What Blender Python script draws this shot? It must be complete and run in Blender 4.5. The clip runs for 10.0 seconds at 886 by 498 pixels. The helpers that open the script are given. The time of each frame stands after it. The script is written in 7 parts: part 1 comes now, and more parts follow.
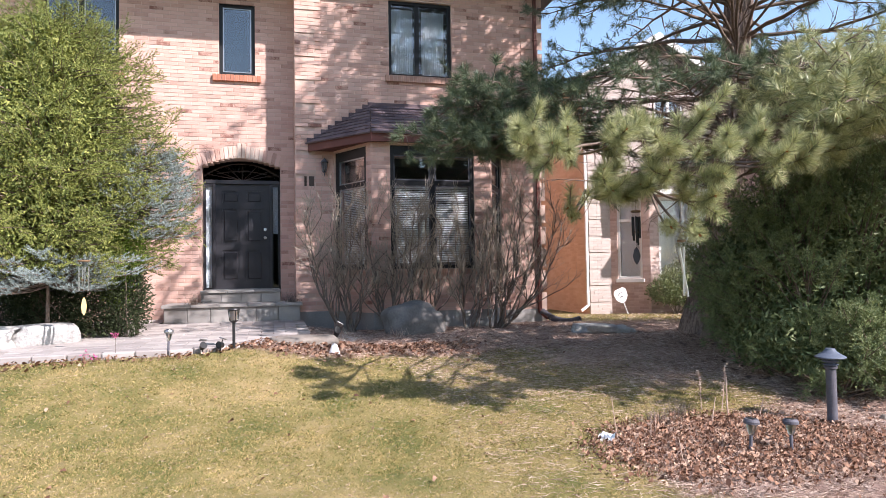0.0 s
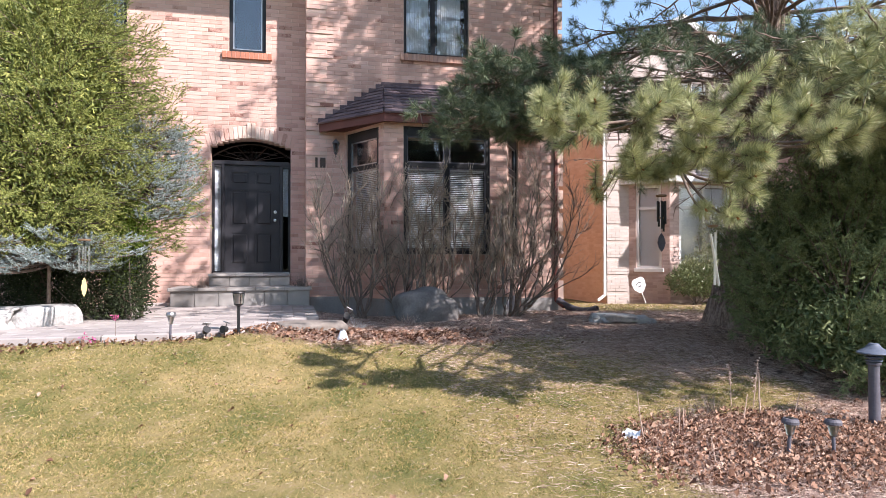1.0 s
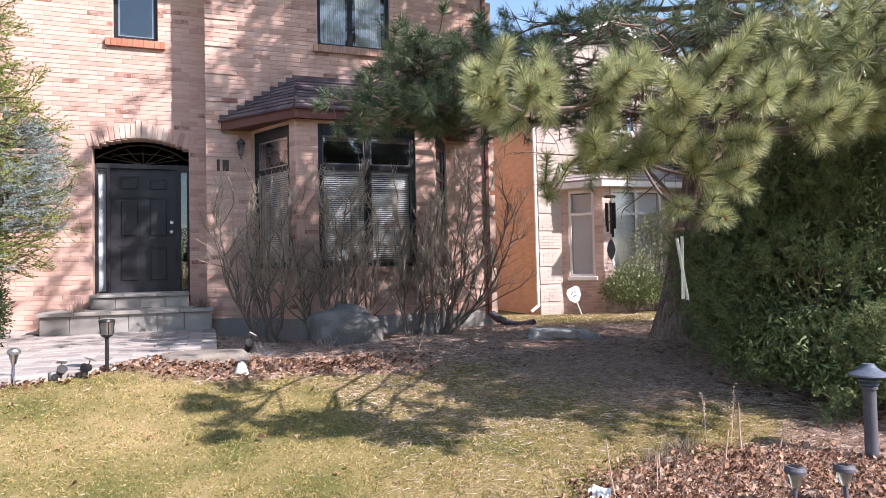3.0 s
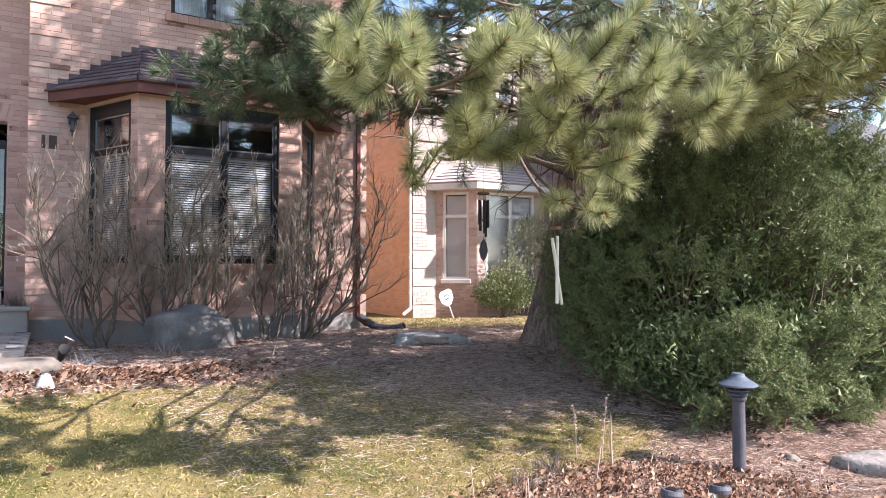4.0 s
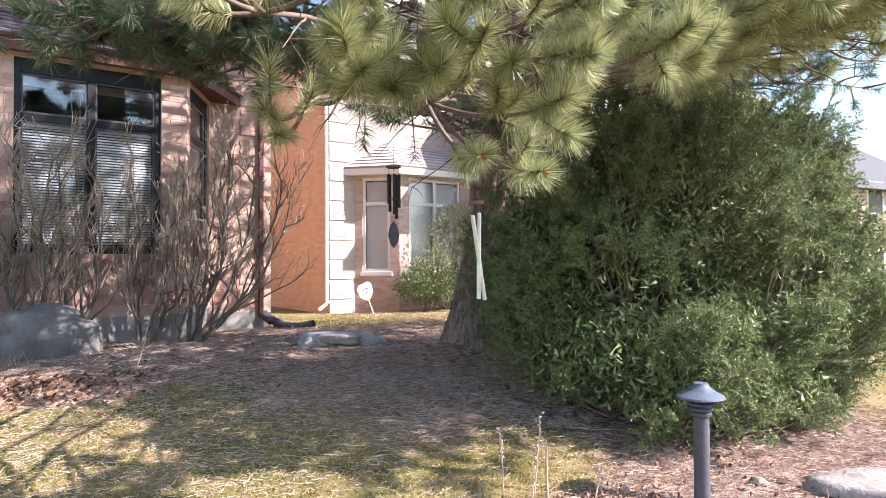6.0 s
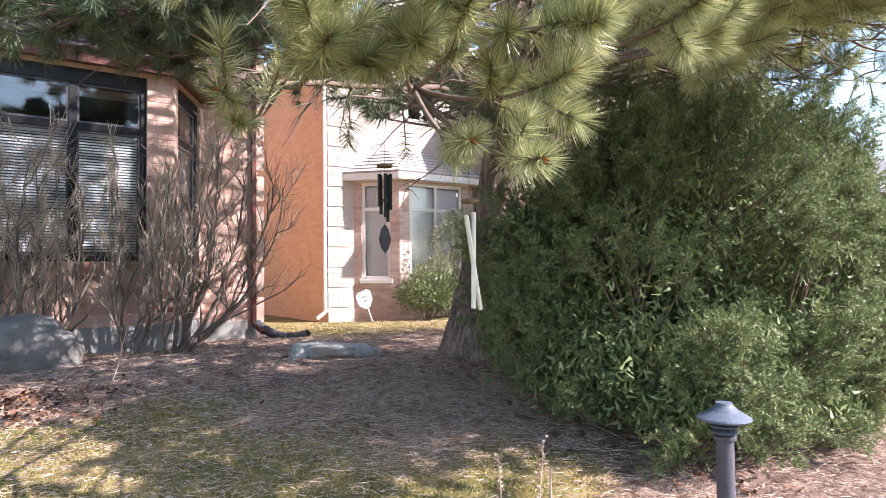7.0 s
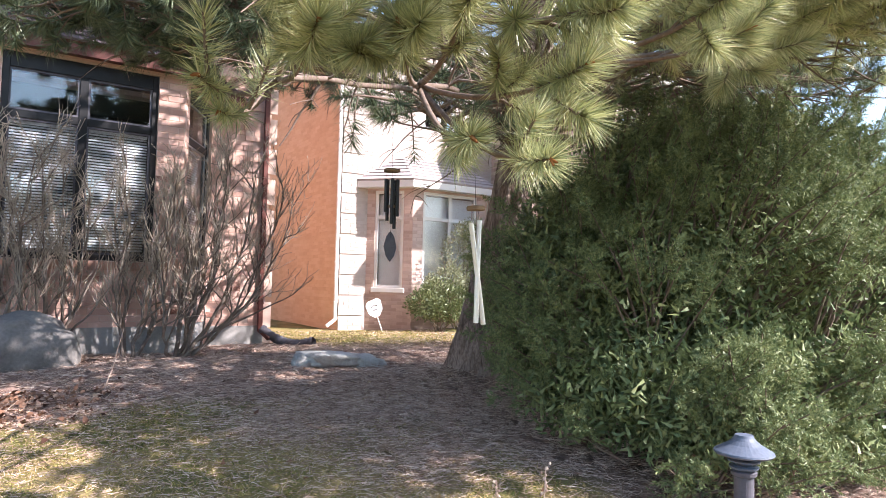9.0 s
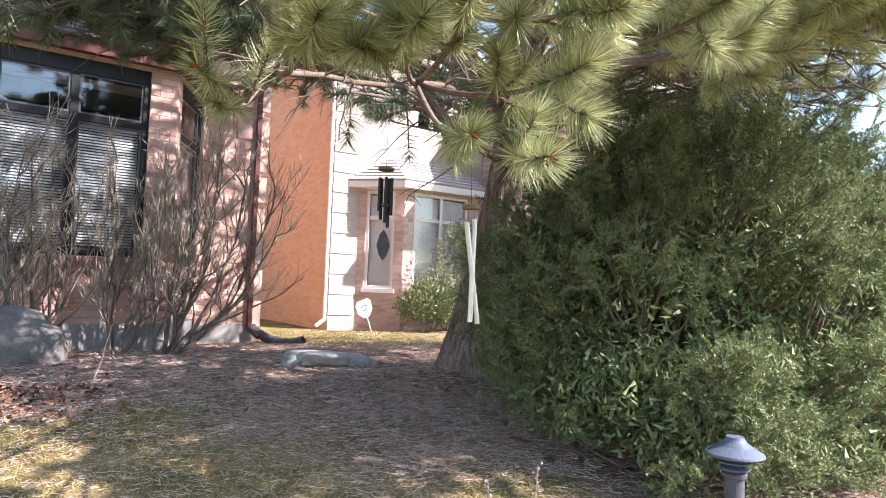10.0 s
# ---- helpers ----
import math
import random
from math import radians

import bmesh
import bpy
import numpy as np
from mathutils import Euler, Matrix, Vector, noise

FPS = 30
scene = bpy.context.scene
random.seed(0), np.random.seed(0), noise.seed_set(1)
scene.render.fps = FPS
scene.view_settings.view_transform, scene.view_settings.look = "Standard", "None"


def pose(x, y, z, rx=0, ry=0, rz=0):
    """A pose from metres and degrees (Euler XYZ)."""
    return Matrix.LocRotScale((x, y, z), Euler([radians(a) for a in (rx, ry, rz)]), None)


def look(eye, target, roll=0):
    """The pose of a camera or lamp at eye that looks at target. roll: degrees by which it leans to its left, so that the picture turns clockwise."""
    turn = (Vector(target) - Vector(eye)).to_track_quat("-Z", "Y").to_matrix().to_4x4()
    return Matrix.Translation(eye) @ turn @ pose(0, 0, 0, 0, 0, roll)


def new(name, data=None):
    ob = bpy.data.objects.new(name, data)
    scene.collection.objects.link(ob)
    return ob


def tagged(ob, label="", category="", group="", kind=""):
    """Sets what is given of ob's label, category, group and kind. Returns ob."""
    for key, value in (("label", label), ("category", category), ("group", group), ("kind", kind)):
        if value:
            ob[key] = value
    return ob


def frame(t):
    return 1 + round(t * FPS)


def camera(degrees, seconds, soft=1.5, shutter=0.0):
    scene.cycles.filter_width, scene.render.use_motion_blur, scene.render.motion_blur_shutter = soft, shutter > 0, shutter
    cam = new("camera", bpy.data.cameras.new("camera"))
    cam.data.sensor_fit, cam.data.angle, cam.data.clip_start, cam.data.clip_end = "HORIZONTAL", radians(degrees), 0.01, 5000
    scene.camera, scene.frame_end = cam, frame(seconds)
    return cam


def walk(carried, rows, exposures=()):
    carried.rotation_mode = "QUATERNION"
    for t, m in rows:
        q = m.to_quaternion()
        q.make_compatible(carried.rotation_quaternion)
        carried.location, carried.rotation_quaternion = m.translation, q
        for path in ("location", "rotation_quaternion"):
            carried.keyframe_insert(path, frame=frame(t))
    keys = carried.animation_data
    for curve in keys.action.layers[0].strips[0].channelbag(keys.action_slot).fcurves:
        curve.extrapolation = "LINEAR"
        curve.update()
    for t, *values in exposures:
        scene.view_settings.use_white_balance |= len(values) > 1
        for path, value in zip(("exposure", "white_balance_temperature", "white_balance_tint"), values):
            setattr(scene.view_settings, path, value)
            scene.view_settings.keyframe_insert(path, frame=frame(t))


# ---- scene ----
cam = camera(67.9, 10.0, soft=0.6)
PATH = [
    (0, (-0.038, -0.875, 1.473), (0.461, 1.061, 1.548), -0.9),
    (0.5, (0.026, -0.775, 1.463), (0.515, 1.163, 1.507), -0.3),
    (1, (0.044, -0.498, 1.433), (0.504, 1.448, 1.472), -0.1),
    (1.5, (0.106, -0.29, 1.461), (0.558, 1.658, 1.488), -1.3),
    (2, (0.243, 0.02, 1.449), (0.704, 1.965, 1.493), -0.4),
    (2.5, (0.342, 0.326, 1.444), (0.842, 2.262, 1.487), -0.4),
    (3, (0.408, 0.646, 1.475), (1.079, 2.529, 1.542), -1.3),
    (4.5, (1.009, 1.405, 1.43), (2.1, 3.08, 1.497), 0.2),
    (5, (1.193, 1.603, 1.422), (2.307, 3.262, 1.493), -0.3),
    (5.5, (1.424, 1.797, 1.4), (2.514, 3.473, 1.447), 0.2),
    (6, (1.545, 2.019, 1.41), (2.732, 3.628, 1.457), -0.4),
    (7.5, (1.935, 2.367, 1.399), (3.095, 3.994, 1.48), -0.4),
    (8, (1.947, 2.407, 1.414), (3.095, 4.042, 1.517), 1.1),
    (8.5, (2.011, 2.425, 1.407), (3.144, 4.069, 1.513), 0.9),
    (9, (2.024, 2.435, 1.402), (3.159, 4.079, 1.504), 1.3),
    (9.5, (2.019, 2.447, 1.388), (3.161, 4.086, 1.492), 2.0),
    (10, (2.006, 2.455, 1.384), (3.167, 4.081, 1.493), 2.1),
]
walk(cam, [(t, look(eye, target, roll)) for t, eye, target, roll in PATH],
     exposures=[(0.0, 0.98), (3.0, 1.03), (4.5, 1.46), (6.0, 1.58), (10.0, 1.69)])

# ---- light ----
SUN_AZ, SUN_EL = radians(40), radians(40)      # from the facade's normal towards +x; height
to_sun = Vector((math.sin(SUN_AZ) * math.cos(SUN_EL), -math.cos(SUN_AZ) * math.cos(SUN_EL), math.sin(SUN_EL)))
world = bpy.data.worlds.new("sky")
scene.world = world
world.use_nodes = True
wn = world.node_tree.nodes
sky = wn.new("ShaderNodeTexSky")
sky.sky_type = "NISHITA"
sky.sun_disc = False
sky.sun_elevation = SUN_EL
sky.sun_rotation = math.pi - SUN_AZ
sky.air_density, sky.dust_density = 1.0, 0.6
wn["Background"].inputs["Strength"].default_value = 0.15
world.node_tree.links.new(sky.outputs["Color"], wn["Background"].inputs["Color"])
sun = new("sun", bpy.data.lights.new("sun", "SUN"))
sun.data.energy, sun.data.angle, sun.data.color = 5.0, radians(0.53), (1.0, 0.912, 0.925)
sun.matrix_world = look(to_sun * 60, (0, 0, 0))

# ---- tools ----
RNG = np.random.default_rng(7)


def smooth(a, b, v):
    t = np.clip((np.asarray(v, dtype=float) - a) / (b - a), 0.0, 1.0)
    return t * t * (3 - 2 * t)


def ground_z(x, y):
    """Height of the garden's ground."""
    base = np.interp(y, [-8, 1.5, 4.2, 6, 8, 11, 13, 16, 40], [-0.2, -0.1, 0.0, 0.2, 0.42, 0.46, 0.38, 0.28, 0.28])
    return base + 0.2 * smooth(1.5, -0.6, x) * smooth(5.0, 7.6, y)


def gz(x, y):
    return float(ground_z(x, y))


def raw_mesh(name, verts, faces, material, flat=True):
    me = bpy.data.meshes.new(name)
    me.from_pydata([tuple(v) for v in verts], [], [tuple(f) for f in faces])
    me.materials.append(material)
    if not flat:
        me.shade_smooth()
    return me


def tri_mesh(name, verts, tris, material):
    """A mesh from big arrays of corners and triangles."""
    me = bpy.data.meshes.new(name)
    verts, tris = np.asarray(verts, dtype=np.float32), np.asarray(tris, dtype=np.int32)
    me.vertices.add(len(verts))
    me.vertices.foreach_set("co", verts.ravel())
    me.loops.add(tris.size)
    me.loops.foreach_set("vertex_index", tris.ravel())
    me.polygons.add(len(tris))
    me.polygons.foreach_set("loop_start", np.arange(0, tris.size, 3, dtype=np.int32))
    me.update(calc_edges=True)
    me.materials.append(material)
    return me


def part(name, source, material, parent=None, label=""):
    """Link a bmesh or a finished mesh as one object, under a thing or part."""
    if isinstance(source, bmesh.types.BMesh):
        me = bpy.data.meshes.new(name)
        source.to_mesh(me)
        source.free()
        me.materials.append(material)
        for p in me.polygons:
            p.use_smooth = False
    else:
        me = source
    ob = new(name, me)
    if parent is not None:
        ob.parent = parent
    if label:
        ob["label"] = label
    return ob


def thing(name, label, category, at=(0, 0, 0), turn=0, group="", kind=""):
    """An empty at a thing's base that carries its parts."""
    ob = new(name)
    ob.matrix_basis = pose(*at, 0, 0, turn)
    return tagged(ob, label, category, group, kind)


def add_box(bm, lo, hi, m=None):
    v = []
    for z in (lo[2], hi[2]):
        for x, y in ((lo[0], lo[1]), (hi[0], lo[1]), (hi[0], hi[1]), (lo[0], hi[1])):
            p = Vector((x, y, z))
            v.append(bm.verts.new(m @ p if m else p))
    for f in ((3, 2, 1, 0), (4, 5, 6, 7), (0, 1, 5, 4), (1, 2, 6, 5), (2, 3, 7, 6), (3, 0, 4, 7)):
        bm.faces.new([v[i] for i in f])


def box(lo, hi, bevel=0.0, m=None):
    bm = bmesh.new()
    add_box(bm, lo, hi, m)
    if bevel:
        bmesh.ops.bevel(bm, geom=bm.edges[:], offset=bevel, segments=1, affect="EDGES")
    return bm


def boxes(pairs, bevel=0.0):
    bm = bmesh.new()
    for lo, hi in pairs:
        add_box(bm, lo, hi)
    if bevel:
        bmesh.ops.bevel(bm, geom=bm.edges[:], offset=bevel, segments=1, affect="EDGES")
    return bm


def lathe(profile, steps=20):
    """A turned shape about z from (radius, height) pairs."""
    bm = bmesh.new()
    rings = []
    for r, z in profile:
        rings.append([bm.verts.new((r * math.cos(2 * math.pi * i / steps), r * math.sin(2 * math.pi * i / steps), z)) for i in range(steps)])
    for a, b in zip(rings, rings[1:]):
        for i in range(steps):
            j = (i + 1) % steps
            bm.faces.new((a[i], a[j], b[j], b[i]))
    bm.faces.new(rings[0][::-1])
    bm.faces.new(rings[-1])
    return bm


def prism(points, z0, z1):
    """An upright prism over a polygon in plan."""
    bm = bmesh.new()
    lo = [bm.verts.new((x, y, z0)) for x, y in points]
    hi = [bm.verts.new((x, y, z1)) for x, y in points]
    bm.faces.new(lo[::-1])
    bm.faces.new(hi)
    n = len(points)
    for i in range(n):
        bm.faces.new((lo[i], lo[(i + 1) % n], hi[(i + 1) % n], hi[i]))
    bmesh.ops.recalc_face_normals(bm, faces=bm.faces[:])
    return bm


def unit(v):
    v = np.asarray(v, dtype=float)
    return v / np.maximum(np.linalg.norm(v, axis=-1, keepdims=True), 1e-9)


class Tubes:
    """Gathers tapered tubes along point lists into one mesh."""

    def __init__(self):
        self.v, self.f, self.n = [], [], 0

    def add(self, pts, radii, sides=5):
        pts = np.asarray(pts, dtype=float)
        radii = np.asarray(radii, dtype=float)
        d = unit(np.gradient(pts, axis=0))
        ref = np.where(np.abs(d[:, 2:3]) > 0.9, [[1.0, 0, 0]], [[0, 0, 1.0]])
        a = unit(np.cross(d, ref))
        b = np.cross(d, a)
        ang = np.arange(sides) * 2 * math.pi / sides
        ring = pts[:, None] + radii[:, None, None] * (a[:, None] * np.cos(ang)[None, :, None] + b[:, None] * np.sin(ang)[None, :, None])
        self.v.append(ring.reshape(-1, 3))
        k = len(pts)
        i = np.arange(k - 1)[:, None] * sides
        s = np.arange(sides)[None]
        s2 = (s + 1) % sides
        base = self.n
        q0, q1, q2, q3 = base + i + s, base + i + s2, base + i + sides + s2, base + i + sides + s
        self.f.append(np.stack([q0, q1, q2], -1).reshape(-1, 3))
        self.f.append(np.stack([q0, q2, q3], -1).reshape(-1, 3))
        self.n += k * sides

    def mesh(self, name, material, smoothed=True):
        me = tri_mesh(name, np.concatenate(self.v), np.concatenate(self.f), material)
        if smoothed:
            me.shade_smooth()
        return me


def blades(origins, dirs, length, width):
    """One slim triangle for each origin, along its direction."""
    n = len(origins)
    d = unit(dirs)
    side = unit(np.cross(d, RNG.normal(size=(n, 3))))
    w = np.broadcast_to(width, (n,))[:, None] * 0.5
    tip = origins + d * np.broadcast_to(length, (n,))[:, None]
    v = np.stack([origins - side * w, origins + side * w, tip], 1).reshape(-1, 3)
    return v, np.arange(3 * n).reshape(-1, 3)


def leaves(origins, dirs, length, width):
    """One kite of two triangles for each origin: a flat leaf."""
    n = len(origins)
    d = unit(dirs)
    side = unit(np.cross(d, RNG.normal(size=(n, 3))))
    L = np.broadcast_to(length, (n,))[:, None]
    w = np.broadcast_to(width, (n,))[:, None] * 0.5
    mid = origins + d * L * 0.45
    v = np.stack([origins, mid - side * w, origins + d * L, mid + side * w], 1).reshape(-1, 3)
    i = np.arange(n)[:, None] * 4
    t = np.concatenate([i + [[0, 1, 2]], i + [[0, 2, 3]]])
    return v, t


def joined(chunks):
    vs, ts, n = [], [], 0
    for v, t in chunks:
        vs.append(v)
        ts.append(t + n)
        n += len(v)
    return np.concatenate(vs), np.concatenate(ts)

# ---- materials ----
def material(name, stops, scale=8.0, rough=0.8, bump=0.25, fine=60.0, metal=0.0, vary="", amount=0.25, stretch=(1, 1, 1), clear=0.0, through_light=0.0, bump_dist=0.01, spec=0.3):
    """A procedural surface: stops (place, colour) over noise at two sizes, roughness, relief, and a change from piece to piece."""
    ma = bpy.data.materials.new(name)
    ma.use_nodes = True
    t = ma.node_tree
    N, L = t.nodes, t.links
    bs = N["Principled BSDF"]
    mp = N.new("ShaderNodeMapping")
    mp.inputs["Scale"].default_value = stretch
    geo = N.new("ShaderNodeNewGeometry")
    L.new(geo.outputs["Position"], mp.inputs["Vector"])
    n1 = N.new("ShaderNodeTexNoise")
    n1.inputs["Scale"].default_value, n1.inputs["Detail"].default_value = scale, 6
    n2 = N.new("ShaderNodeTexNoise")
    n2.inputs["Scale"].default_value, n2.inputs["Detail"].default_value = fine, 4
    for n in (n1, n2):
        L.new(mp.outputs["Vector"], n.inputs["Vector"])
    mix = N.new("ShaderNodeMix")
    mix.inputs[0].default_value = 0.4
    L.new(n1.outputs["Fac"], mix.inputs[2])
    L.new(n2.outputs["Fac"], mix.inputs[3])
    value = mix.outputs[0]
    if vary:
        src = geo.outputs["Random Per Island"] if vary == "island" else N.new("ShaderNodeObjectInfo").outputs["Random"]
        m2 = N.new("ShaderNodeMix")
        m2.inputs[0].default_value = amount
        L.new(value, m2.inputs[2])
        L.new(src, m2.inputs[3])
        value = m2.outputs[0]
    ramp = N.new("ShaderNodeValToRGB")
    el = ramp.color_ramp.elements
    while len(el) < len(stops):
        el.new(0.5)
    for e, (p, c) in zip(el, stops):
        e.position, e.color = p, (*c, 1)
    L.new(value, ramp.inputs["Fac"])
    L.new(ramp.outputs["Color"], bs.inputs["Base Color"])
    rr = N.new("ShaderNodeMapRange")
    rr.inputs["To Min"].default_value, rr.inputs["To Max"].default_value = max(rough - 0.12, 0.02), min(rough + 0.1, 1)
    L.new(n2.outputs["Fac"], rr.inputs["Value"])
    L.new(rr.outputs["Result"], bs.inputs["Roughness"])
    bs.inputs["Metallic"].default_value = metal
    bs.inputs["Coat Weight"].default_value = clear
    bs.inputs["Specular IOR Level"].default_value = spec
    if bump:
        bp = N.new("ShaderNodeBump")
        bp.inputs["Strength"].default_value, bp.inputs["Distance"].default_value = bump, bump_dist
        L.new(mix.outputs[0], bp.inputs["Height"])
        L.new(bp.outputs["Normal"], bs.inputs["Normal"])
    if through_light:
        tr = N.new("ShaderNodeBsdfTranslucent")
        L.new(ramp.outputs["Color"], tr.inputs["Color"])
        ms = N.new("ShaderNodeMixShader")
        ms.inputs["Fac"].default_value = through_light
        L.new(bs.outputs["BSDF"], ms.inputs[1])
        L.new(tr.outputs["BSDF"], ms.inputs[2])
        L.new(ms.outputs["Shader"], N["Material Output"].inputs["Surface"])
    return ma


BRICKS = [(0.215, (0.25, 0.125, 0.1)), (0.245, (0.47, 0.295, 0.24)), (0.36, (0.56, 0.355, 0.295)), (0.55, (0.605, 0.398, 0.333)), (0.78, (0.65, 0.44, 0.375)), (1.0, (0.575, 0.365, 0.305))]
M_BRICK = material("salmon brick", BRICKS, 5, 0.9, 0.35, 90, vary="object", amount=0.55)
M_BRICK_LOT = material("salmon brick lot", BRICKS, 5, 0.9, 0.35, 90, vary="island", amount=0.55)
M_MORTAR = material("mortar", [(0.3, (0.5, 0.36, 0.3)), (0.7, (0.6, 0.45, 0.38))], 6, 0.95, 0.3)
REDS = [(0.2, (0.33, 0.13, 0.085)), (0.5, (0.45, 0.19, 0.12)), (0.8, (0.52, 0.25, 0.17))]
M_RED = material("red sill brick", REDS, 9, 0.85, 0.3, vary="object", amount=0.4)
M_PINK = material("pink sill brick", [(0.2, (0.4, 0.23, 0.18)), (0.8, (0.52, 0.33, 0.26))], 9, 0.85, 0.3, vary="object", amount=0.4)
M_PALE = material("pale arch brick", [(0.2, (0.5, 0.38, 0.31)), (0.8, (0.64, 0.52, 0.45))], 9, 0.85, 0.3, vary="object", amount=0.5)
M_ORANGE = material("orange brick", [(0.2, (0.48, 0.3, 0.185)), (0.5, (0.56, 0.36, 0.23)), (0.8, (0.61, 0.41, 0.28))], 3, 0.9, 0.3, vary="island", amount=0.32)
M_ROSE = material("pale rose brick", [(0.2, (0.42, 0.3, 0.26)), (0.6, (0.58, 0.44, 0.39)), (0.9, (0.64, 0.5, 0.45))], 5, 0.9, 0.3, vary="island", amount=0.5)
M_ROOF_PALE = material("pale mauve shingle", [(0.2, (0.34, 0.3, 0.3)), (0.8, (0.46, 0.41, 0.41))], 4, 0.92, 0.3, 120, vary="island", amount=0.3)
M_CREAM = material("cream brick", [(0.2, (0.42, 0.35, 0.315)), (0.6, (0.5, 0.43, 0.395)), (0.9, (0.56, 0.5, 0.46))], 5, 0.9, 0.3, vary="island", amount=0.3)
M_CONCRETE = material("foundation concrete", [(0.25, (0.2, 0.19, 0.185)), (0.55, (0.3, 0.29, 0.28)), (0.85, (0.36, 0.34, 0.32))], 2.5, 0.92, 0.4, 40)
M_STONE_STEP = material("step limestone", [(0.2, (0.22, 0.2, 0.19)), (0.55, (0.34, 0.32, 0.3)), (0.85, (0.43, 0.41, 0.38))], 4, 0.85, 0.35, 50, vary="object", amount=0.3)
M_PAVER = material("pale paver", [(0.2, (0.24, 0.21, 0.2)), (0.5, (0.34, 0.305, 0.29)), (0.85, (0.43, 0.39, 0.365))], 6, 0.9, 0.3, 70, vary="object", amount=0.45)
M_PAVER_LOT = material("pale paver lot", [(0.2, (0.24, 0.21, 0.2)), (0.5, (0.34, 0.305, 0.29)), (0.85, (0.43, 0.39, 0.365))], 6, 0.9, 0.3, 70, vary="island", amount=0.45)
M_BLACK = material("black window frame", [(0.3, (0.012, 0.012, 0.013)), (0.8, (0.022, 0.022, 0.024))], 6, 0.45, 0.05)
M_DOOR = material("black door paint", [(0.3, (0.022, 0.022, 0.026)), (0.8, (0.042, 0.041, 0.048))], 3, 0.42, 0.06)
M_WHITE = material("white paint", [(0.3, (0.72, 0.71, 0.69)), (0.8, (0.82, 0.81, 0.79))], 4, 0.5, 0.05)
M_BLIND = material("white blind slat", [(0.3, (0.7, 0.71, 0.73)), (0.8, (0.8, 0.81, 0.83))], 4, 0.55, 0.03)
M_SHEER = material("grey sheer", [(0.3, (0.42, 0.47, 0.52)), (0.8, (0.56, 0.6, 0.65))], 3, 0.9, 0.1, stretch=(12, 12, 1))
M_CURTAIN = material("white curtain", [(0.3, (0.74, 0.75, 0.77)), (0.8, (0.85, 0.86, 0.87))], 3, 0.9, 0.1, stretch=(12, 12, 1))
M_FASCIA = material("brown fascia", [(0.3, (0.105, 0.036, 0.03)), (0.8, (0.165, 0.06, 0.048))], 5, 0.5, 0.08)
M_SHINGLE = material("plum asphalt shingle", [(0.2, (0.07, 0.052, 0.06)), (0.5, (0.12, 0.088, 0.098)), (0.85, (0.18, 0.135, 0.14))], 9, 0.92, 0.5, 220, vary="object", amount=0.45)
M_ROOF = material("grey shingle roof", [(0.2, (0.075, 0.072, 0.08)), (0.8, (0.14, 0.135, 0.14))], 4, 0.92, 0.4, 120, vary="island", amount=0.4)
M_TIN = material("galvanised metal", [(0.3, (0.3, 0.3, 0.31)), (0.8, (0.48, 0.48, 0.49))], 10, 0.35, 0.08, metal=0.8)
M_STEEL = material("brushed steel", [(0.3, (0.5, 0.5, 0.5)), (0.8, (0.66, 0.66, 0.65))], 10, 0.3, 0.04, metal=1.0)
M_ALU = material("pale aluminium tube", [(0.3, (0.62, 0.6, 0.56)), (0.8, (0.78, 0.76, 0.72))], 14, 0.35, 0.05, metal=0.35)
M_IRON = material("weathered bronze paint", [(0.25, (0.065, 0.062, 0.074)), (0.75, (0.13, 0.125, 0.148))], 9, 0.6, 0.25, 60)
M_CAP = material("weathered blue grey cap", [(0.25, (0.07, 0.085, 0.12)), (0.75, (0.14, 0.165, 0.22))], 9, 0.55, 0.25, 60)
M_PLASTIC = material("black plastic", [(0.3, (0.015, 0.015, 0.016)), (0.8, (0.03, 0.03, 0.032))], 9, 0.4, 0.08)
M_WOOD = material("weathered wood", [(0.2, (0.12, 0.075, 0.045)), (0.8, (0.27, 0.18, 0.11))], 10, 0.8, 0.3, 60, stretch=(1, 1, 0.2))
M_ROCK = material("grey boulder", [(0.2, (0.09, 0.082, 0.08)), (0.5, (0.18, 0.168, 0.16)), (0.8, (0.31, 0.285, 0.262))], 3, 0.9, 0.6, 30, bump_dist=0.03)
M_ROCK_TAN = material("tan boulder", [(0.2, (0.14, 0.12, 0.1)), (0.5, (0.22, 0.19, 0.165)), (0.8, (0.31, 0.28, 0.24))], 3, 0.9, 0.6, 30, bump_dist=0.03)
M_ROCK_WHITE = material("white limestone", [(0.25, (0.24, 0.23, 0.22)), (0.5, (0.42, 0.41, 0.395)), (0.8, (0.58, 0.56, 0.545))], 5, 0.9, 0.8, 30, bump_dist=0.04)
M_ROCK_PALE = material("pale beige stone", [(0.25, (0.17, 0.15, 0.14)), (0.5, (0.31, 0.275, 0.255)), (0.8, (0.48, 0.43, 0.4))], 5, 0.9, 0.8, 30, bump_dist=0.04)
M_BARK = material("pine bark", [(0.3, (0.05, 0.034, 0.028)), (0.45, (0.18, 0.128, 0.105)), (0.6, (0.38, 0.29, 0.245)), (0.78, (0.52, 0.43, 0.375))], 9, 0.95, 1.0, 40, stretch=(1.8, 1.8, 0.28), bump_dist=0.07)
M_LIMB = material("pine limb bark", [(0.25, (0.08, 0.055, 0.042)), (0.5, (0.17, 0.125, 0.1)), (0.8, (0.28, 0.22, 0.19))], 18, 0.95, 0.5, 70)
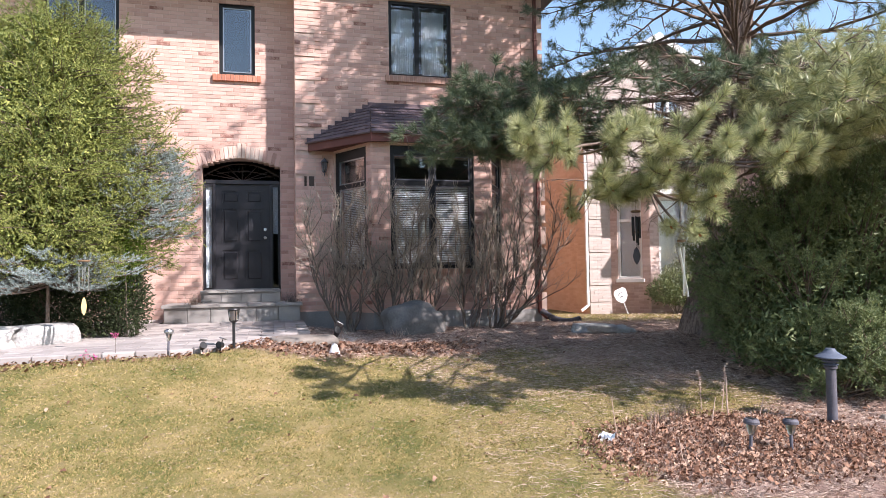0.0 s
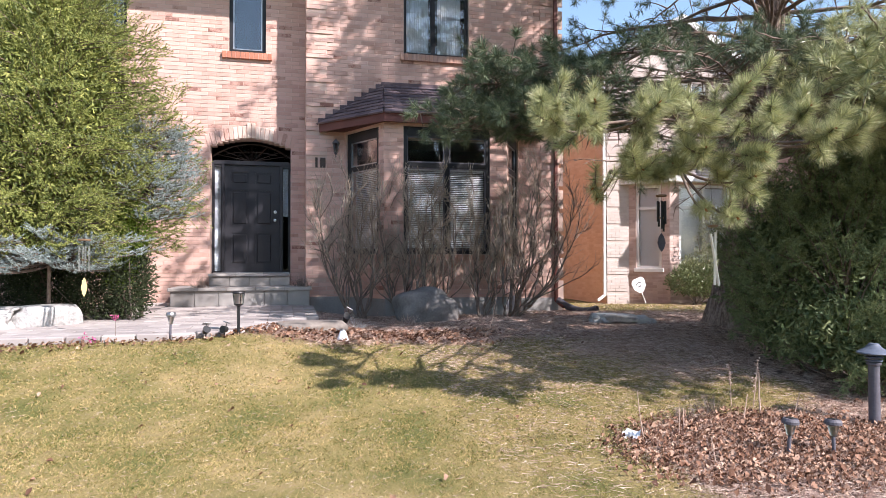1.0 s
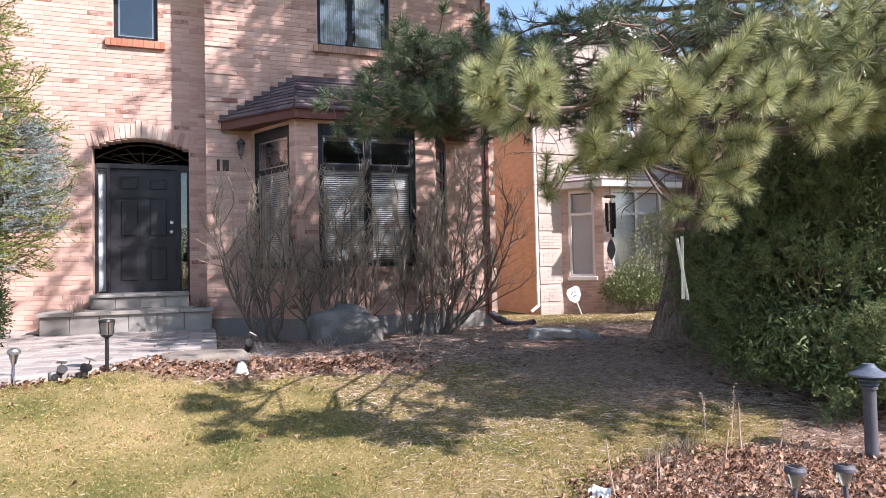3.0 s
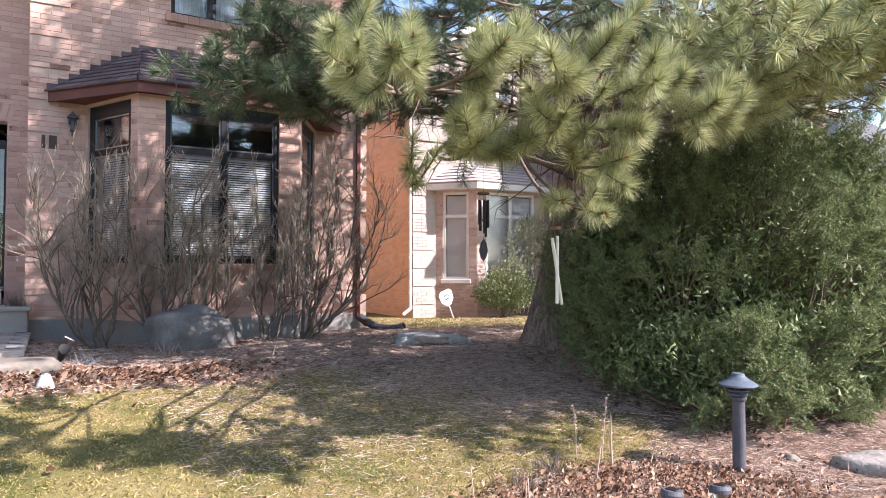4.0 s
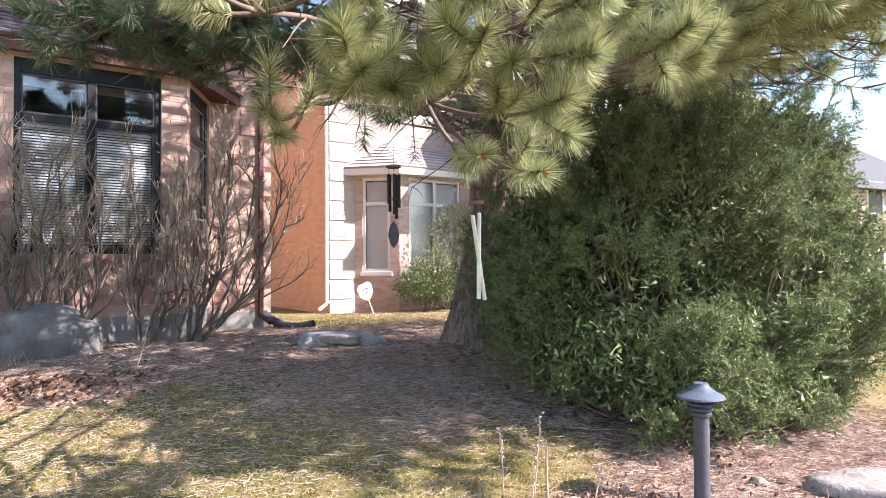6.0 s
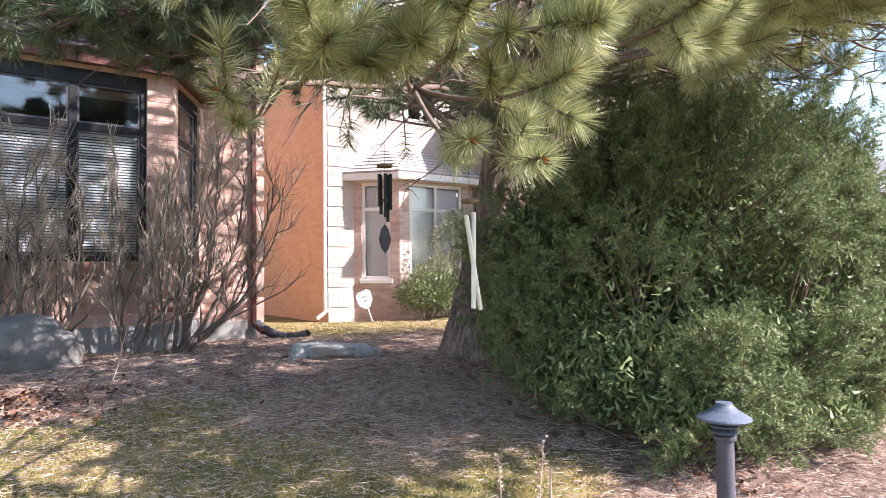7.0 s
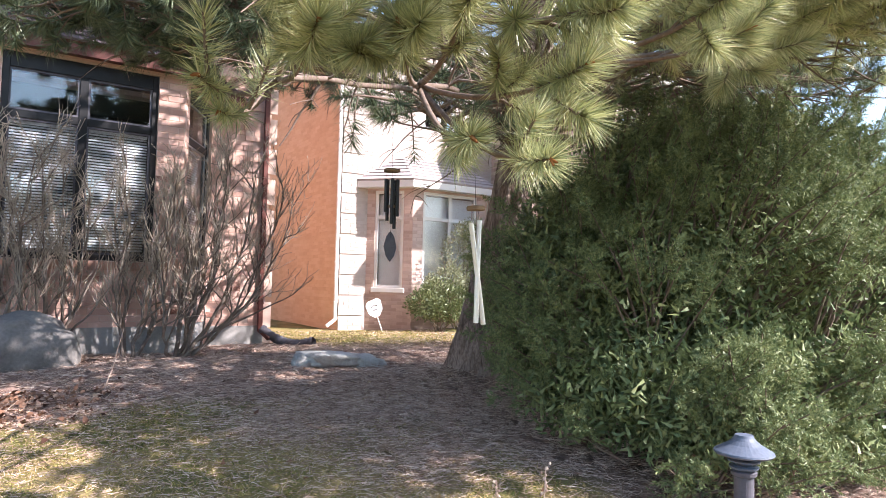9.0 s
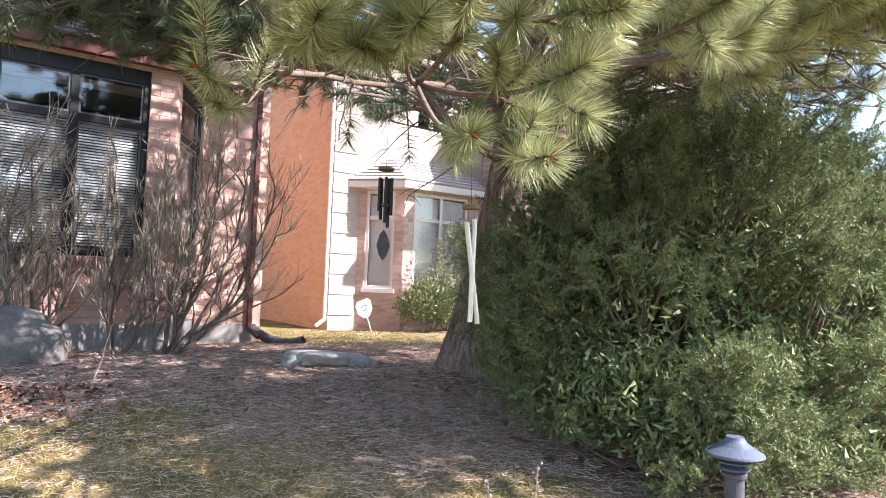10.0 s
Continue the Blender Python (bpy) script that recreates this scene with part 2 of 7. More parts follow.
M_TWIG_PALE = material("pale shrub twig", [(0.2, (0.2, 0.165, 0.13)), (0.5, (0.37, 0.31, 0.25)), (0.8, (0.55, 0.475, 0.39))], 12, 0.9, 0.2, 70)
M_TWIG = material("grey shrub twig", [(0.2, (0.085, 0.066, 0.055)), (0.5, (0.185, 0.145, 0.122)), (0.8, (0.33, 0.27, 0.23))], 12, 0.9, 0.3, 70)
M_NEEDLE = material("bright yellow-green pine needle", [(0.25, (0.14, 0.17, 0.085)), (0.42, (0.3, 0.33, 0.16)), (0.58, (0.5, 0.51, 0.26)), (0.76, (0.74, 0.69, 0.46))], 5.5, 0.38, 0, 14, vary="island", amount=0.4, through_light=0.22, spec=0.5)
# bluer needle, also darkened to stand in for shade inside the crown
M_NEEDLE_SHADED = material("shaded blue-green pine needle", [(0.25, (0.045, 0.07, 0.042)), (0.45, (0.095, 0.13, 0.075)), (0.62, (0.165, 0.205, 0.115)), (0.8, (0.27, 0.29, 0.17))], 5.5, 0.45, 0, 14, vary="island", amount=0.4, through_light=0.12, spec=0.35)
M_BUD = material("orange pine bud", [(0.2, (0.25, 0.09, 0.03)), (0.8, (0.4, 0.16, 0.05))], 30, 0.8, 0.3)
M_YEW = material("yew needle", [(0.25, (0.055, 0.082, 0.036)), (0.45, (0.14, 0.185, 0.078)), (0.62, (0.26, 0.3, 0.135)), (0.8, (0.44, 0.44, 0.24))], 5.0, 0.5, 0, 16, vary="island", amount=0.3, through_light=0.22, spec=0.35)
M_SPRUCE = material("green spruce needle", [(0.28, (0.065, 0.09, 0.028)), (0.45, (0.175, 0.21, 0.056)), (0.6, (0.325, 0.345, 0.095)), (0.78, (0.49, 0.465, 0.165))], 5.0, 0.55, 0, 14, vary="island", amount=0.3, through_light=0.12)
M_BLUE = material("blue spruce needle", [(0.15, (0.15, 0.185, 0.18)), (0.5, (0.31, 0.37, 0.355)), (0.9, (0.5, 0.57, 0.55))], 2, 0.6, 0, 20, vary="island", amount=0.45, through_light=0.15)
M_LIME = material("bright cedar spray", [(0.15, (0.06, 0.11, 0.012)), (0.5, (0.12, 0.19, 0.02)), (0.9, (0.2, 0.26, 0.04))], 2, 0.6, 0, 20, vary="island", amount=0.45, through_light=0.3)
# very dark green for far conifers and for shade filled in under the spruces
M_DARK_SPRAY = material("dark spray of conifers and undergrowth shade", [(0.15, (0.018, 0.026, 0.01)), (0.5, (0.036, 0.05, 0.02)), (0.9, (0.07, 0.088, 0.035))], 2, 0.65, 0, 20, vary="island", amount=0.45, through_light=0.1)
M_BOX = material("broadleaf shrub leaf", [(0.15, (0.05, 0.075, 0.028)), (0.5, (0.12, 0.15, 0.06)), (0.9, (0.27, 0.28, 0.13))], 2, 0.4, 0, 20, vary="island", amount=0.5, through_light=0.2, spec=0.5)
M_SAGE = material("grey green shrub leaf", [(0.15, (0.16, 0.18, 0.11)), (0.5, (0.32, 0.34, 0.21)), (0.9, (0.5, 0.51, 0.36))], 2, 0.6, 0, 20, vary="island", amount=0.5, through_light=0.25)
M_GRASS = material("dormant lawn blade", [(0.25, (0.11, 0.135, 0.035)), (0.42, (0.22, 0.205, 0.06)), (0.56, (0.37, 0.285, 0.115)), (0.8, (0.62, 0.465, 0.24))], 1.6, 0.7, 0, 9, vary="island", amount=0.5, through_light=0.2)
M_STRAW = material("fallen pine needle", [(0.15, (0.2, 0.12, 0.09)), (0.5, (0.46, 0.325, 0.26)), (0.9, (0.74, 0.6, 0.5))], 2, 0.65, 0, 20, vary="island", amount=0.75)
M_LEAF = material("dead brown leaf", [(0.15, (0.07, 0.032, 0.02)), (0.4, (0.2, 0.1, 0.06)), (0.68, (0.35, 0.205, 0.135)), (0.9, (0.58, 0.42, 0.31))], 4, 0.75, 0, 60, vary="island", amount=0.7, through_light=0.12)
M_SOIL = material("soil", [(0.2, (0.05, 0.035, 0.027)), (0.6, (0.1, 0.07, 0.052)), (0.9, (0.16, 0.115, 0.085))], 5, 0.95, 0.6, 60, bump_dist=0.02)
M_ASPHALT = material("asphalt", [(0.2, (0.04, 0.04, 0.042)), (0.8, (0.07, 0.07, 0.072))], 4, 0.9, 0.3, 120)
# near-black so that the interiors look unlit, not a real wall colour
M_ROOM = material("dark unlit room lining", [(0.3, (0.05, 0.048, 0.045)), (0.8, (0.075, 0.07, 0.066))], 2, 0.9, 0.05)
M_SIGN = material("white sign plastic", [(0.3, (0.75, 0.75, 0.75)), (0.8, (0.82, 0.82, 0.82))], 4, 0.5, 0.02)
M_MAGENTA = material("magenta petal", [(0.2, (0.4, 0.05, 0.16)), (0.8, (0.6, 0.14, 0.3))], 20, 0.7, 0.1, vary="island", amount=0.4)
M_YELLOW = material("yellow plastic", [(0.2, (0.7, 0.52, 0.2)), (0.8, (0.8, 0.64, 0.32))], 20, 0.5, 0.1)
M_BARS = material("bronze figure plate", [(0.2, (0.05, 0.035, 0.03)), (0.8, (0.09, 0.065, 0.055))], 20, 0.5, 0.1, metal=0.4)
M_GREYINK = material("dark grey ink", [(0.2, (0.1, 0.09, 0.1)), (0.8, (0.16, 0.14, 0.15))], 20, 0.6, 0)


def glass_material(name, tint, rough=0.02, index=1.75):
    ma = bpy.data.materials.new(name)
    ma.use_nodes = True
    t = ma.node_tree
    bs = t.nodes["Principled BSDF"]
    bs.inputs["Base Color"].default_value = (*tint, 1)
    bs.inputs["Transmission Weight"].default_value = 1.0
    bs.inputs["Roughness"].default_value = rough
    bs.inputs["IOR"].default_value = 1.5 if rough > 0.1 else index
    n = t.nodes.new("ShaderNodeTexNoise")
    n.inputs["Scale"].default_value = 1.3
    bp = t.nodes.new("ShaderNodeBump")
    bp.inputs["Strength"].default_value, bp.inputs["Distance"].default_value = 0.02, 0.01
    t.links.new(n.outputs["Fac"], bp.inputs["Height"])
    t.links.new(bp.outputs["Normal"], bs.inputs["Normal"])
    return ma


M_GLASS = glass_material("window glass", (0.9, 0.94, 0.95))
M_GLASS_CLEAR = glass_material("clear window glass", (0.97, 0.98, 0.98), 0.02, 1.45)
M_LENS = glass_material("frosted lamp lens", (0.85, 0.86, 0.84), 0.35)


def ground_material():
    """Lawn turf that gives way to bare needle litter under the pine and to soil in the beds."""
    ma = bpy.data.materials.new("garden ground")
    ma.use_nodes = True
    t = ma.node_tree
    N, L = t.nodes, t.links
    bs = N["Principled BSDF"]
    geo = N.new("ShaderNodeNewGeometry")

    def noise_at(scale, detail=6):
        n = N.new("ShaderNodeTexNoise")
        n.inputs["Scale"].default_value, n.inputs["Detail"].default_value = scale, detail
        L.new(geo.outputs["Position"], n.inputs["Vector"])
        return n.outputs["Fac"]

    def ramp(src, stops):
        r = N.new("ShaderNodeValToRGB")
        el = r.color_ramp.elements
        while len(el) < len(stops):
            el.new(0.5)
        for e, (p, c) in zip(el, stops):
            e.position, e.color = p, (*c, 1)
        L.new(src, r.inputs["Fac"])
        return r.outputs["Color"]

    turf = ramp(noise_at(1.6, 10), [(0.3, (0.1, 0.105, 0.033)), (0.46, (0.185, 0.155, 0.06)), (0.7, (0.31, 0.235, 0.115))])
    litter = ramp(noise_at(7), [(0.3, (0.1, 0.065, 0.053)), (0.55, (0.22, 0.147, 0.12)), (0.75, (0.37, 0.265, 0.215))])
    at = N.new("ShaderNodeAttribute")
    at.attribute_name = "litter"
    mix = N.new("ShaderNodeMix")
    mix.data_type = "RGBA"
    L.new(at.outputs["Fac"], mix.inputs[0])
    L.new(turf, mix.inputs[6])
    L.new(litter, mix.inputs[7])
    L.new(mix.outputs[2], bs.inputs["Base Color"])
    bs.inputs["Roughness"].default_value = 0.95
    bs.inputs["Specular IOR Level"].default_value = 0.15
    bp = N.new("ShaderNodeBump")
    bp.inputs["Strength"].default_value, bp.inputs["Distance"].default_value = 0.7, 0.03
    L.new(noise_at(45), bp.inputs["Height"])
    L.new(bp.outputs["Normal"], bs.inputs["Normal"])
    return ma


M_GROUND = ground_material()

# ---- ground ----
def litter_at(x, y):
    """How far the turf gives way to needle litter and soil, 0 to 1."""
    x, y = np.asarray(x, dtype=float), np.asarray(y, dtype=float)
    wob = 0.12 * np.sin(3.1 * x + 1.7 * y) + 0.1 * np.sin(5.3 * y - 2.2 * x + 1.0)
    bed = 1 - smooth(0.82, 1.06, np.hypot((x - 4.25) / 1.85, (y - 3.55) / 1.2) + wob * 0.5)
    right = smooth(4.3, 5.0, x + wob - 0.6 * smooth(4.6, 5.4, y)) * smooth(2.6, 3.3, y + wob)
    right = right * (1 - 0.8 * smooth(7.5, 8.6, x) * (1 - smooth(4.6, 5.6, y)))
    back = smooth(7.25, 7.75, y + wob + 0.25 * smooth(-0.5, 1.5, x) * -1.0) * (1 - smooth(10.6, 11.6, y) * smooth(5.6, 6.6, x))
    pine = 1 - smooth(1.3, 2.6, np.hypot(x - 5.8, y - 7.6) + 2 * wob)
    far = (1 - smooth(10.0, 11.5, y) * smooth(5.6, 6.6, x)) * (1 - smooth(8.8, 9.8, x) * (1 - smooth(7.0, 8.0, y)) * 0.9)
    return np.clip(np.maximum.reduce([bed, right, back, pine * 0.9]) * np.maximum(far, bed), 0, 1)


def build_ground():
    def axis(lo, hi, step, out):
        inner = np.arange(lo, hi + 1e-6, step)
        k = np.array([1.5, 4, 9, 20, 45, 100, 250, 700, 1500]) * out
        return np.concatenate([lo - k[::-1], inner, hi + k])

    xs, ys = axis(-5.5, 12.5, 0.09, 1.0), axis(-2.5, 17.0, 0.09, 1.0)
    X, Y = np.meshgrid(xs, ys)
    Z = ground_z(X, Y)
    near = (X > -5.6) & (X < 12.6) & (Y > -2.6) & (Y < 17.1)
    bump = 0.02 * np.sin(1.9 * X + 0.8 * Y) + 0.015 * np.sin(2.7 * Y - 1.3 * X) + 0.006 * RNG.normal(size=X.shape)
    lit = litter_at(X, Y) * near
    mound = 0.06 * np.exp(-(((X - 4.2) / 1.2) ** 2 + ((Y - 3.7) / 0.8) ** 2)) + 0.12 * np.exp(-(((X - 6.25) / 0.7) ** 2 + ((Y - 7.9) / 0.6) ** 2))
    Z = Z + (bump * 0.6 + 0.012 * lit * RNG.normal(size=X.shape) + mound) * near
    front = np.interp(X, [-9, -4, -3, -1.25, -0.75, -0.32, 0.0, 0.5], [7.5, 7.45, 7.5, 7.6, 7.75, 8.25, 8.9, 9.6])
    Z = Z - 0.16 * smooth(0.05, 0.2, Y - front) * smooth(0.42, 0.3, X) * near
    n, m = len(ys), len(xs)
    idx = np.arange(n * m).reshape(n, m)
    a, b, c, d = idx[:-1, :-1].ravel(), idx[:-1, 1:].ravel(), idx[1:, 1:].ravel(), idx[1:, :-1].ravel()
    tris = np.concatenate([np.stack([a, b, c], 1), np.stack([a, c, d], 1)])
    me = tri_mesh("ground", np.stack([X, Y, Z], -1).reshape(-1, 3), tris, M_GROUND)
    me.shade_smooth()
    at = me.attributes.new("litter", "FLOAT", "POINT")
    at.data.foreach_set("value", lit.ravel().astype(np.float32))
    tagged(new("ground", me), "dormant yellow-green front lawn with brown needle litter under the pine", "lawn", kind="structure")


build_ground()
road = part("road", box((-60, -16, -0.42), (80, -9.5, -0.19)), M_ASPHALT)
tagged(road, "grey asphalt street in front of the lawn", "road", kind="structure")

# ---- the brick house ----
COURSE, BRICK_L, JOINT = 0.0775, 0.262, 0.0075
YA, YB, YF = 12.8, 12.15, 11.03        # entrance wall, projecting wall, front of the bay


def brick_mesh(name, length, mat_, height=COURSE, proud=0.007, soft=0.003):
    """A brick's face with chamfered edges: x along the wall, z up, its back at y = 0, its face at -proud."""
    L, H, p, e = length - JOINT, height - JOINT, proud, soft
    v = [(0, 0, 0), (L, 0, 0), (L, 0, H), (0, 0, H), (e, -p, e), (L - e, -p, e), (L - e, -p, H - e), (e, -p, H - e)]
    f = [(4, 5, 6, 7), (0, 1, 5, 4), (1, 2, 6, 5), (2, 3, 7, 6), (3, 0, 4, 7)]
    return v, f


class BrickWall:
    """A wall with real openings, faced with single bricks. u runs along the wall from the start to the end; the face looks to the right-hand side's outside."""

    def __init__(self, name, label, start, end, z0, z1, holes=(), depth=0.28, quoins=(), near=None, lot=None, single=None, core=None, category="brick wall", arch=None, proud=0.0045):
        self.start = Vector((*start, 0))
        run = Vector((*end, 0)) - self.start
        self.length, self.proud = run.length, proud
        self.turn = math.degrees(math.atan2(run.y, run.x))
        self.m = pose(start[0], start[1], 0, 0, 0, self.turn)
        self.root = tagged(part(name, self.core(z0, z1, holes, depth, arch), core or M_MORTAR), label, category, kind="structure")
        self.root.matrix_basis = self.m
        self.lay(z0, z1, holes, quoins, near, lot or M_BRICK_LOT, single or M_BRICK, core or M_MORTAR)

    def core(self, z0, z1, holes, depth, arch):
        us = sorted({0, self.length, *[h[0] for h in holes], *[h[1] for h in holes]})
        pairs = []
        for a, b in zip(us, us[1:]):
            zs, cut = z0, sorted([(h[2], h[3]) for h in holes if h[0] <= a + 1e-6 and h[1] >= b - 1e-6])
            for lo, hi in cut:
                if lo > zs + 1e-6:
                    pairs.append(((a, 0, zs), (b, depth, lo)))
                zs = max(zs, hi)
            if zs < z1 - 1e-6:
                pairs.append(((a, 0, zs), (b, depth, z1)))
        bm = boxes(pairs)
        if arch:
            u0, u1, spring, rise = arch
            k = 14
            for i in range(k):
                a, b = u0 + (u1 - u0) * i / k, u0 + (u1 - u0) * (i + 1) / k
                mid = (2 * (a + b) / 2 - u0 - u1) / (u1 - u0)
                add_box(bm, (a, 0.001, spring + rise * (1 - mid * mid)), (b, depth, spring + rise + 0.001))
        return bm

    def lay(self, z0, z1, holes, quoins, near, lot, single, core):
        vs, fs, n = [], [], 0
        full = brick_mesh("brick", BRICK_L, single, proud=self.proud)
        shared = raw_mesh("brick", full[0], full[1], single)
        count, rows = 0, int(round((z1 - z0) / COURSE))
        for r in range(rows):
            z = z0 + r * COURSE
            u = -(r % 2) * BRICK_L * 0.5 - RNG.uniform(0, 0.03)
            while u < self.length:
                a, b = max(u, 0), min(u + BRICK_L, self.length)
                u += BRICK_L
                spans = [(a, b)]
                for h in holes:
                    if z + COURSE * 0.6 > h[2] and z + COURSE * 0.4 < h[3]:
                        out = []
                        for p, q in spans:
                            if q <= h[0] or p >= h[1]:
                                out.append((p, q))
                            else:
                                if p < h[0]:
                                    out.append((p, h[0]))
                                if q > h[1]:
                                    out.append((h[1], q))
                        spans = out
                for p, q in spans:
                    if q - p < 0.03:
                        continue
                    lift = RNG.uniform(0, 0.003)
                    in_quoin = any(qa <= (p + q) / 2 <= qb for qa, qb in quoins)
                    if in_quoin:
                        if r % 6 == 5:
                            continue
                        lift += 0.016
                    whole = q - p > BRICK_L - 1e-6
                    if whole and near and count < 300 and near(p, z):
                        ob = new("brick", shared)
                        ob.parent = self.root
                        ob.matrix_basis = pose(p, -lift, z)
                        count += 1
                        continue
                    v, f = brick_mesh("brick", q - p, lot, proud=self.proud)
                    vs += [(x + p, (y - lift) if y < 0 else y, zz + z) for x, y, zz in v]
                    fs += [tuple(i + n for i in ff) for ff in f]
                    n += len(v)
        for qa, qb in quoins:
            pairs = [((qa, -0.0155, z0 + r * COURSE), (qb, -0.0005, min(z0 + (r + 5) * COURSE - JOINT, z1))) for r in range(0, rows, 6)]
            part("quoin", boxes(pairs), core, self.root)
        lots = part("brickwork", raw_mesh("brickwork", vs, fs, lot), lot, self.root)
        lots["kind"] = "stuff"
        self.shared = shared


def rowlock(parent_name, label, x0, x1, z, y, mat_, depth=0.1, height=0.11, turn=0.0, origin=None, n=None):
    """A sill of bricks on edge."""
    n = n or max(2, round((x1 - x0) / 0.083))
    w = (x1 - x0) / n
    sill = thing(parent_name, label, "window sill", (x0, y, z) if origin is None else origin, turn, kind="structure")
    bm = boxes([((0, -depth, 0), (w - 0.008, 0.03, height))], 0.004)
    first = part("brick", bm, mat_, sill)
    for i in range(1, n):
        ob = new("brick", first.data)
        ob.parent = sill
        ob.matrix_basis = pose(w * i, 0, 0)
    part("mortar_bed", box((0.002, -depth + 0.012, 0.01), (x1 - x0 - 0.01, 0.025, height - 0.012)), M_MORTAR, sill)
    return sill


# entrance wall: x -7.2 to 0.38
UA = 7.2
holes_a = [(UA - 1.4, UA + 0.1, 0.5, 3.83), (UA - 1.07, UA - 0.38, 5.52, 6.98), (UA - 4.24, UA - 2.9, 5.45, 6.98)]
WALL_A = BrickWall("wall_entrance", "salmon brick entrance wall with a few darker bricks", (-7.2, YA), (0.38, YA), 0.45, 7.55, holes_a,
                   near=lambda u, z: 4.1 < u < 7.2 and 3.95 < z < 5.4, arch=(UA - 1.4, UA + 0.1, 3.66, 0.17))
# projecting wall: x 0.38 to 5.49
holes_b = [(2.25 - 0.38, 3.57 - 0.38, 5.5, 7.07), (1.35 - 0.38, 4.4 - 0.38, 0.9, 3.86)]
WALL_B = BrickWall("wall_projecting", "salmon brick wall with stacked corner quoins", (0.38, YB), (5.49, YB), 0.2, 7.55, holes_b,
                   quoins=((0, 0.39), (4.72, 5.2)), near=lambda u, z: 0.0 < u < 0.95 and 0.7 < z < 6.0)
returns = BrickWall("wall_return", "short brick return beside the entrance", (0.38, YA + 0.25), (0.38, YB + 0.27), 0.45, 7.55, core=M_MORTAR)
side = BrickWall("wall_side", "brick side wall of the house", (5.49, YB + 0.005), (5.49, 22.0), 0.1, 7.55)
back_wall = tagged(part("wall_back", boxes([((-7.2, 21.7, 0.1), (5.2, 22.0, 7.55)), ((-7.2, YA + 0.29, 0.1), (-6.95, 21.7, 7.55))]), M_MORTAR), "plain brick back and far side walls", "brick wall", kind="structure")
# concrete footing
foot_b = part("foundation_projecting", boxes([((0.44, YB - 0.03, 0.1), (1.1, YB + 0.25, 0.78)), ((4.65, YB - 0.03, 0.1), (5.46, YB + 0.25, 0.7))], 0.006), M_CONCRETE)
tagged(foot_b, "grey poured concrete footing below the brick", "foundation", kind="structure")

# bay
BAY = [(1.1, YB), (1.70, YF), (3.98, YF), (4.62, YB)]
bay_specs = []
for k, (a, b) in enumerate(zip(BAY, BAY[1:])):
    ln = math.hypot(b[0] - a[0], b[1] - a[1])
    if k == 0:
        hole = (0.06, ln - 0.16, 1.57, 3.86)
    elif k == 1:
        hole = (2.05 - 1.70, 3.66 - 1.70, 1.57, 3.86)
    else:
        hole = (0.16, ln - 0.06, 1.57, 3.86)
    bay_specs.append((a, b, ln, hole))
    BrickWall(("wall_bay_1", "wall_bay_2", "wall_bay_3")[k], "salmon brick facet of the bay window", a, b, 0.78, 3.93, [hole], depth=0.14,
              near=(lambda u, z: z < 1.5 or u < 0.35 or u > 1.9) if k == 1 else (lambda u, z: z < 1.5))
bay_foot = part("foundation_bay", prism([(1.12, YB), (1.72, YF - 0.015), (3.96, YF - 0.015), (4.6, YB)], 0.2, 0.79), M_CONCRETE)
tagged(bay_foot, "grey concrete footing below the bay window", "foundation", kind="structure")
for k, (a, b, ln, hole) in enumerate(bay_specs):
    turn = math.degrees(math.atan2(b[1] - a[1], b[0] - a[0]))
    n = round(ln / 0.083)
    rowlock("bay_sill", "salmon brick-on-edge sill band round the bay", 0, ln, 0, 0, M_PINK, depth=0.045, height=0.1, turn=turn, origin=(a[0], a[1], 1.46), n=n)

# a plain room behind the bay and upper windows closes the house; its darkness is painted on
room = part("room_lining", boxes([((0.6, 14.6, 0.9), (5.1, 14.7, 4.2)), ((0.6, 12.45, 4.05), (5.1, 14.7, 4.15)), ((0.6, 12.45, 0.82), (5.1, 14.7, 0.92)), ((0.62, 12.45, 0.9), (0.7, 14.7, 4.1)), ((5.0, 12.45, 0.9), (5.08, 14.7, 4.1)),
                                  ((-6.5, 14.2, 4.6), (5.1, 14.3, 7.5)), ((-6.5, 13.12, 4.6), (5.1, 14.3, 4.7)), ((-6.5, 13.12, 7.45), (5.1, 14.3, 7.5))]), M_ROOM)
tagged(room, "plain room behind the windows, coloured dark as if unlit", "room", kind="structure")


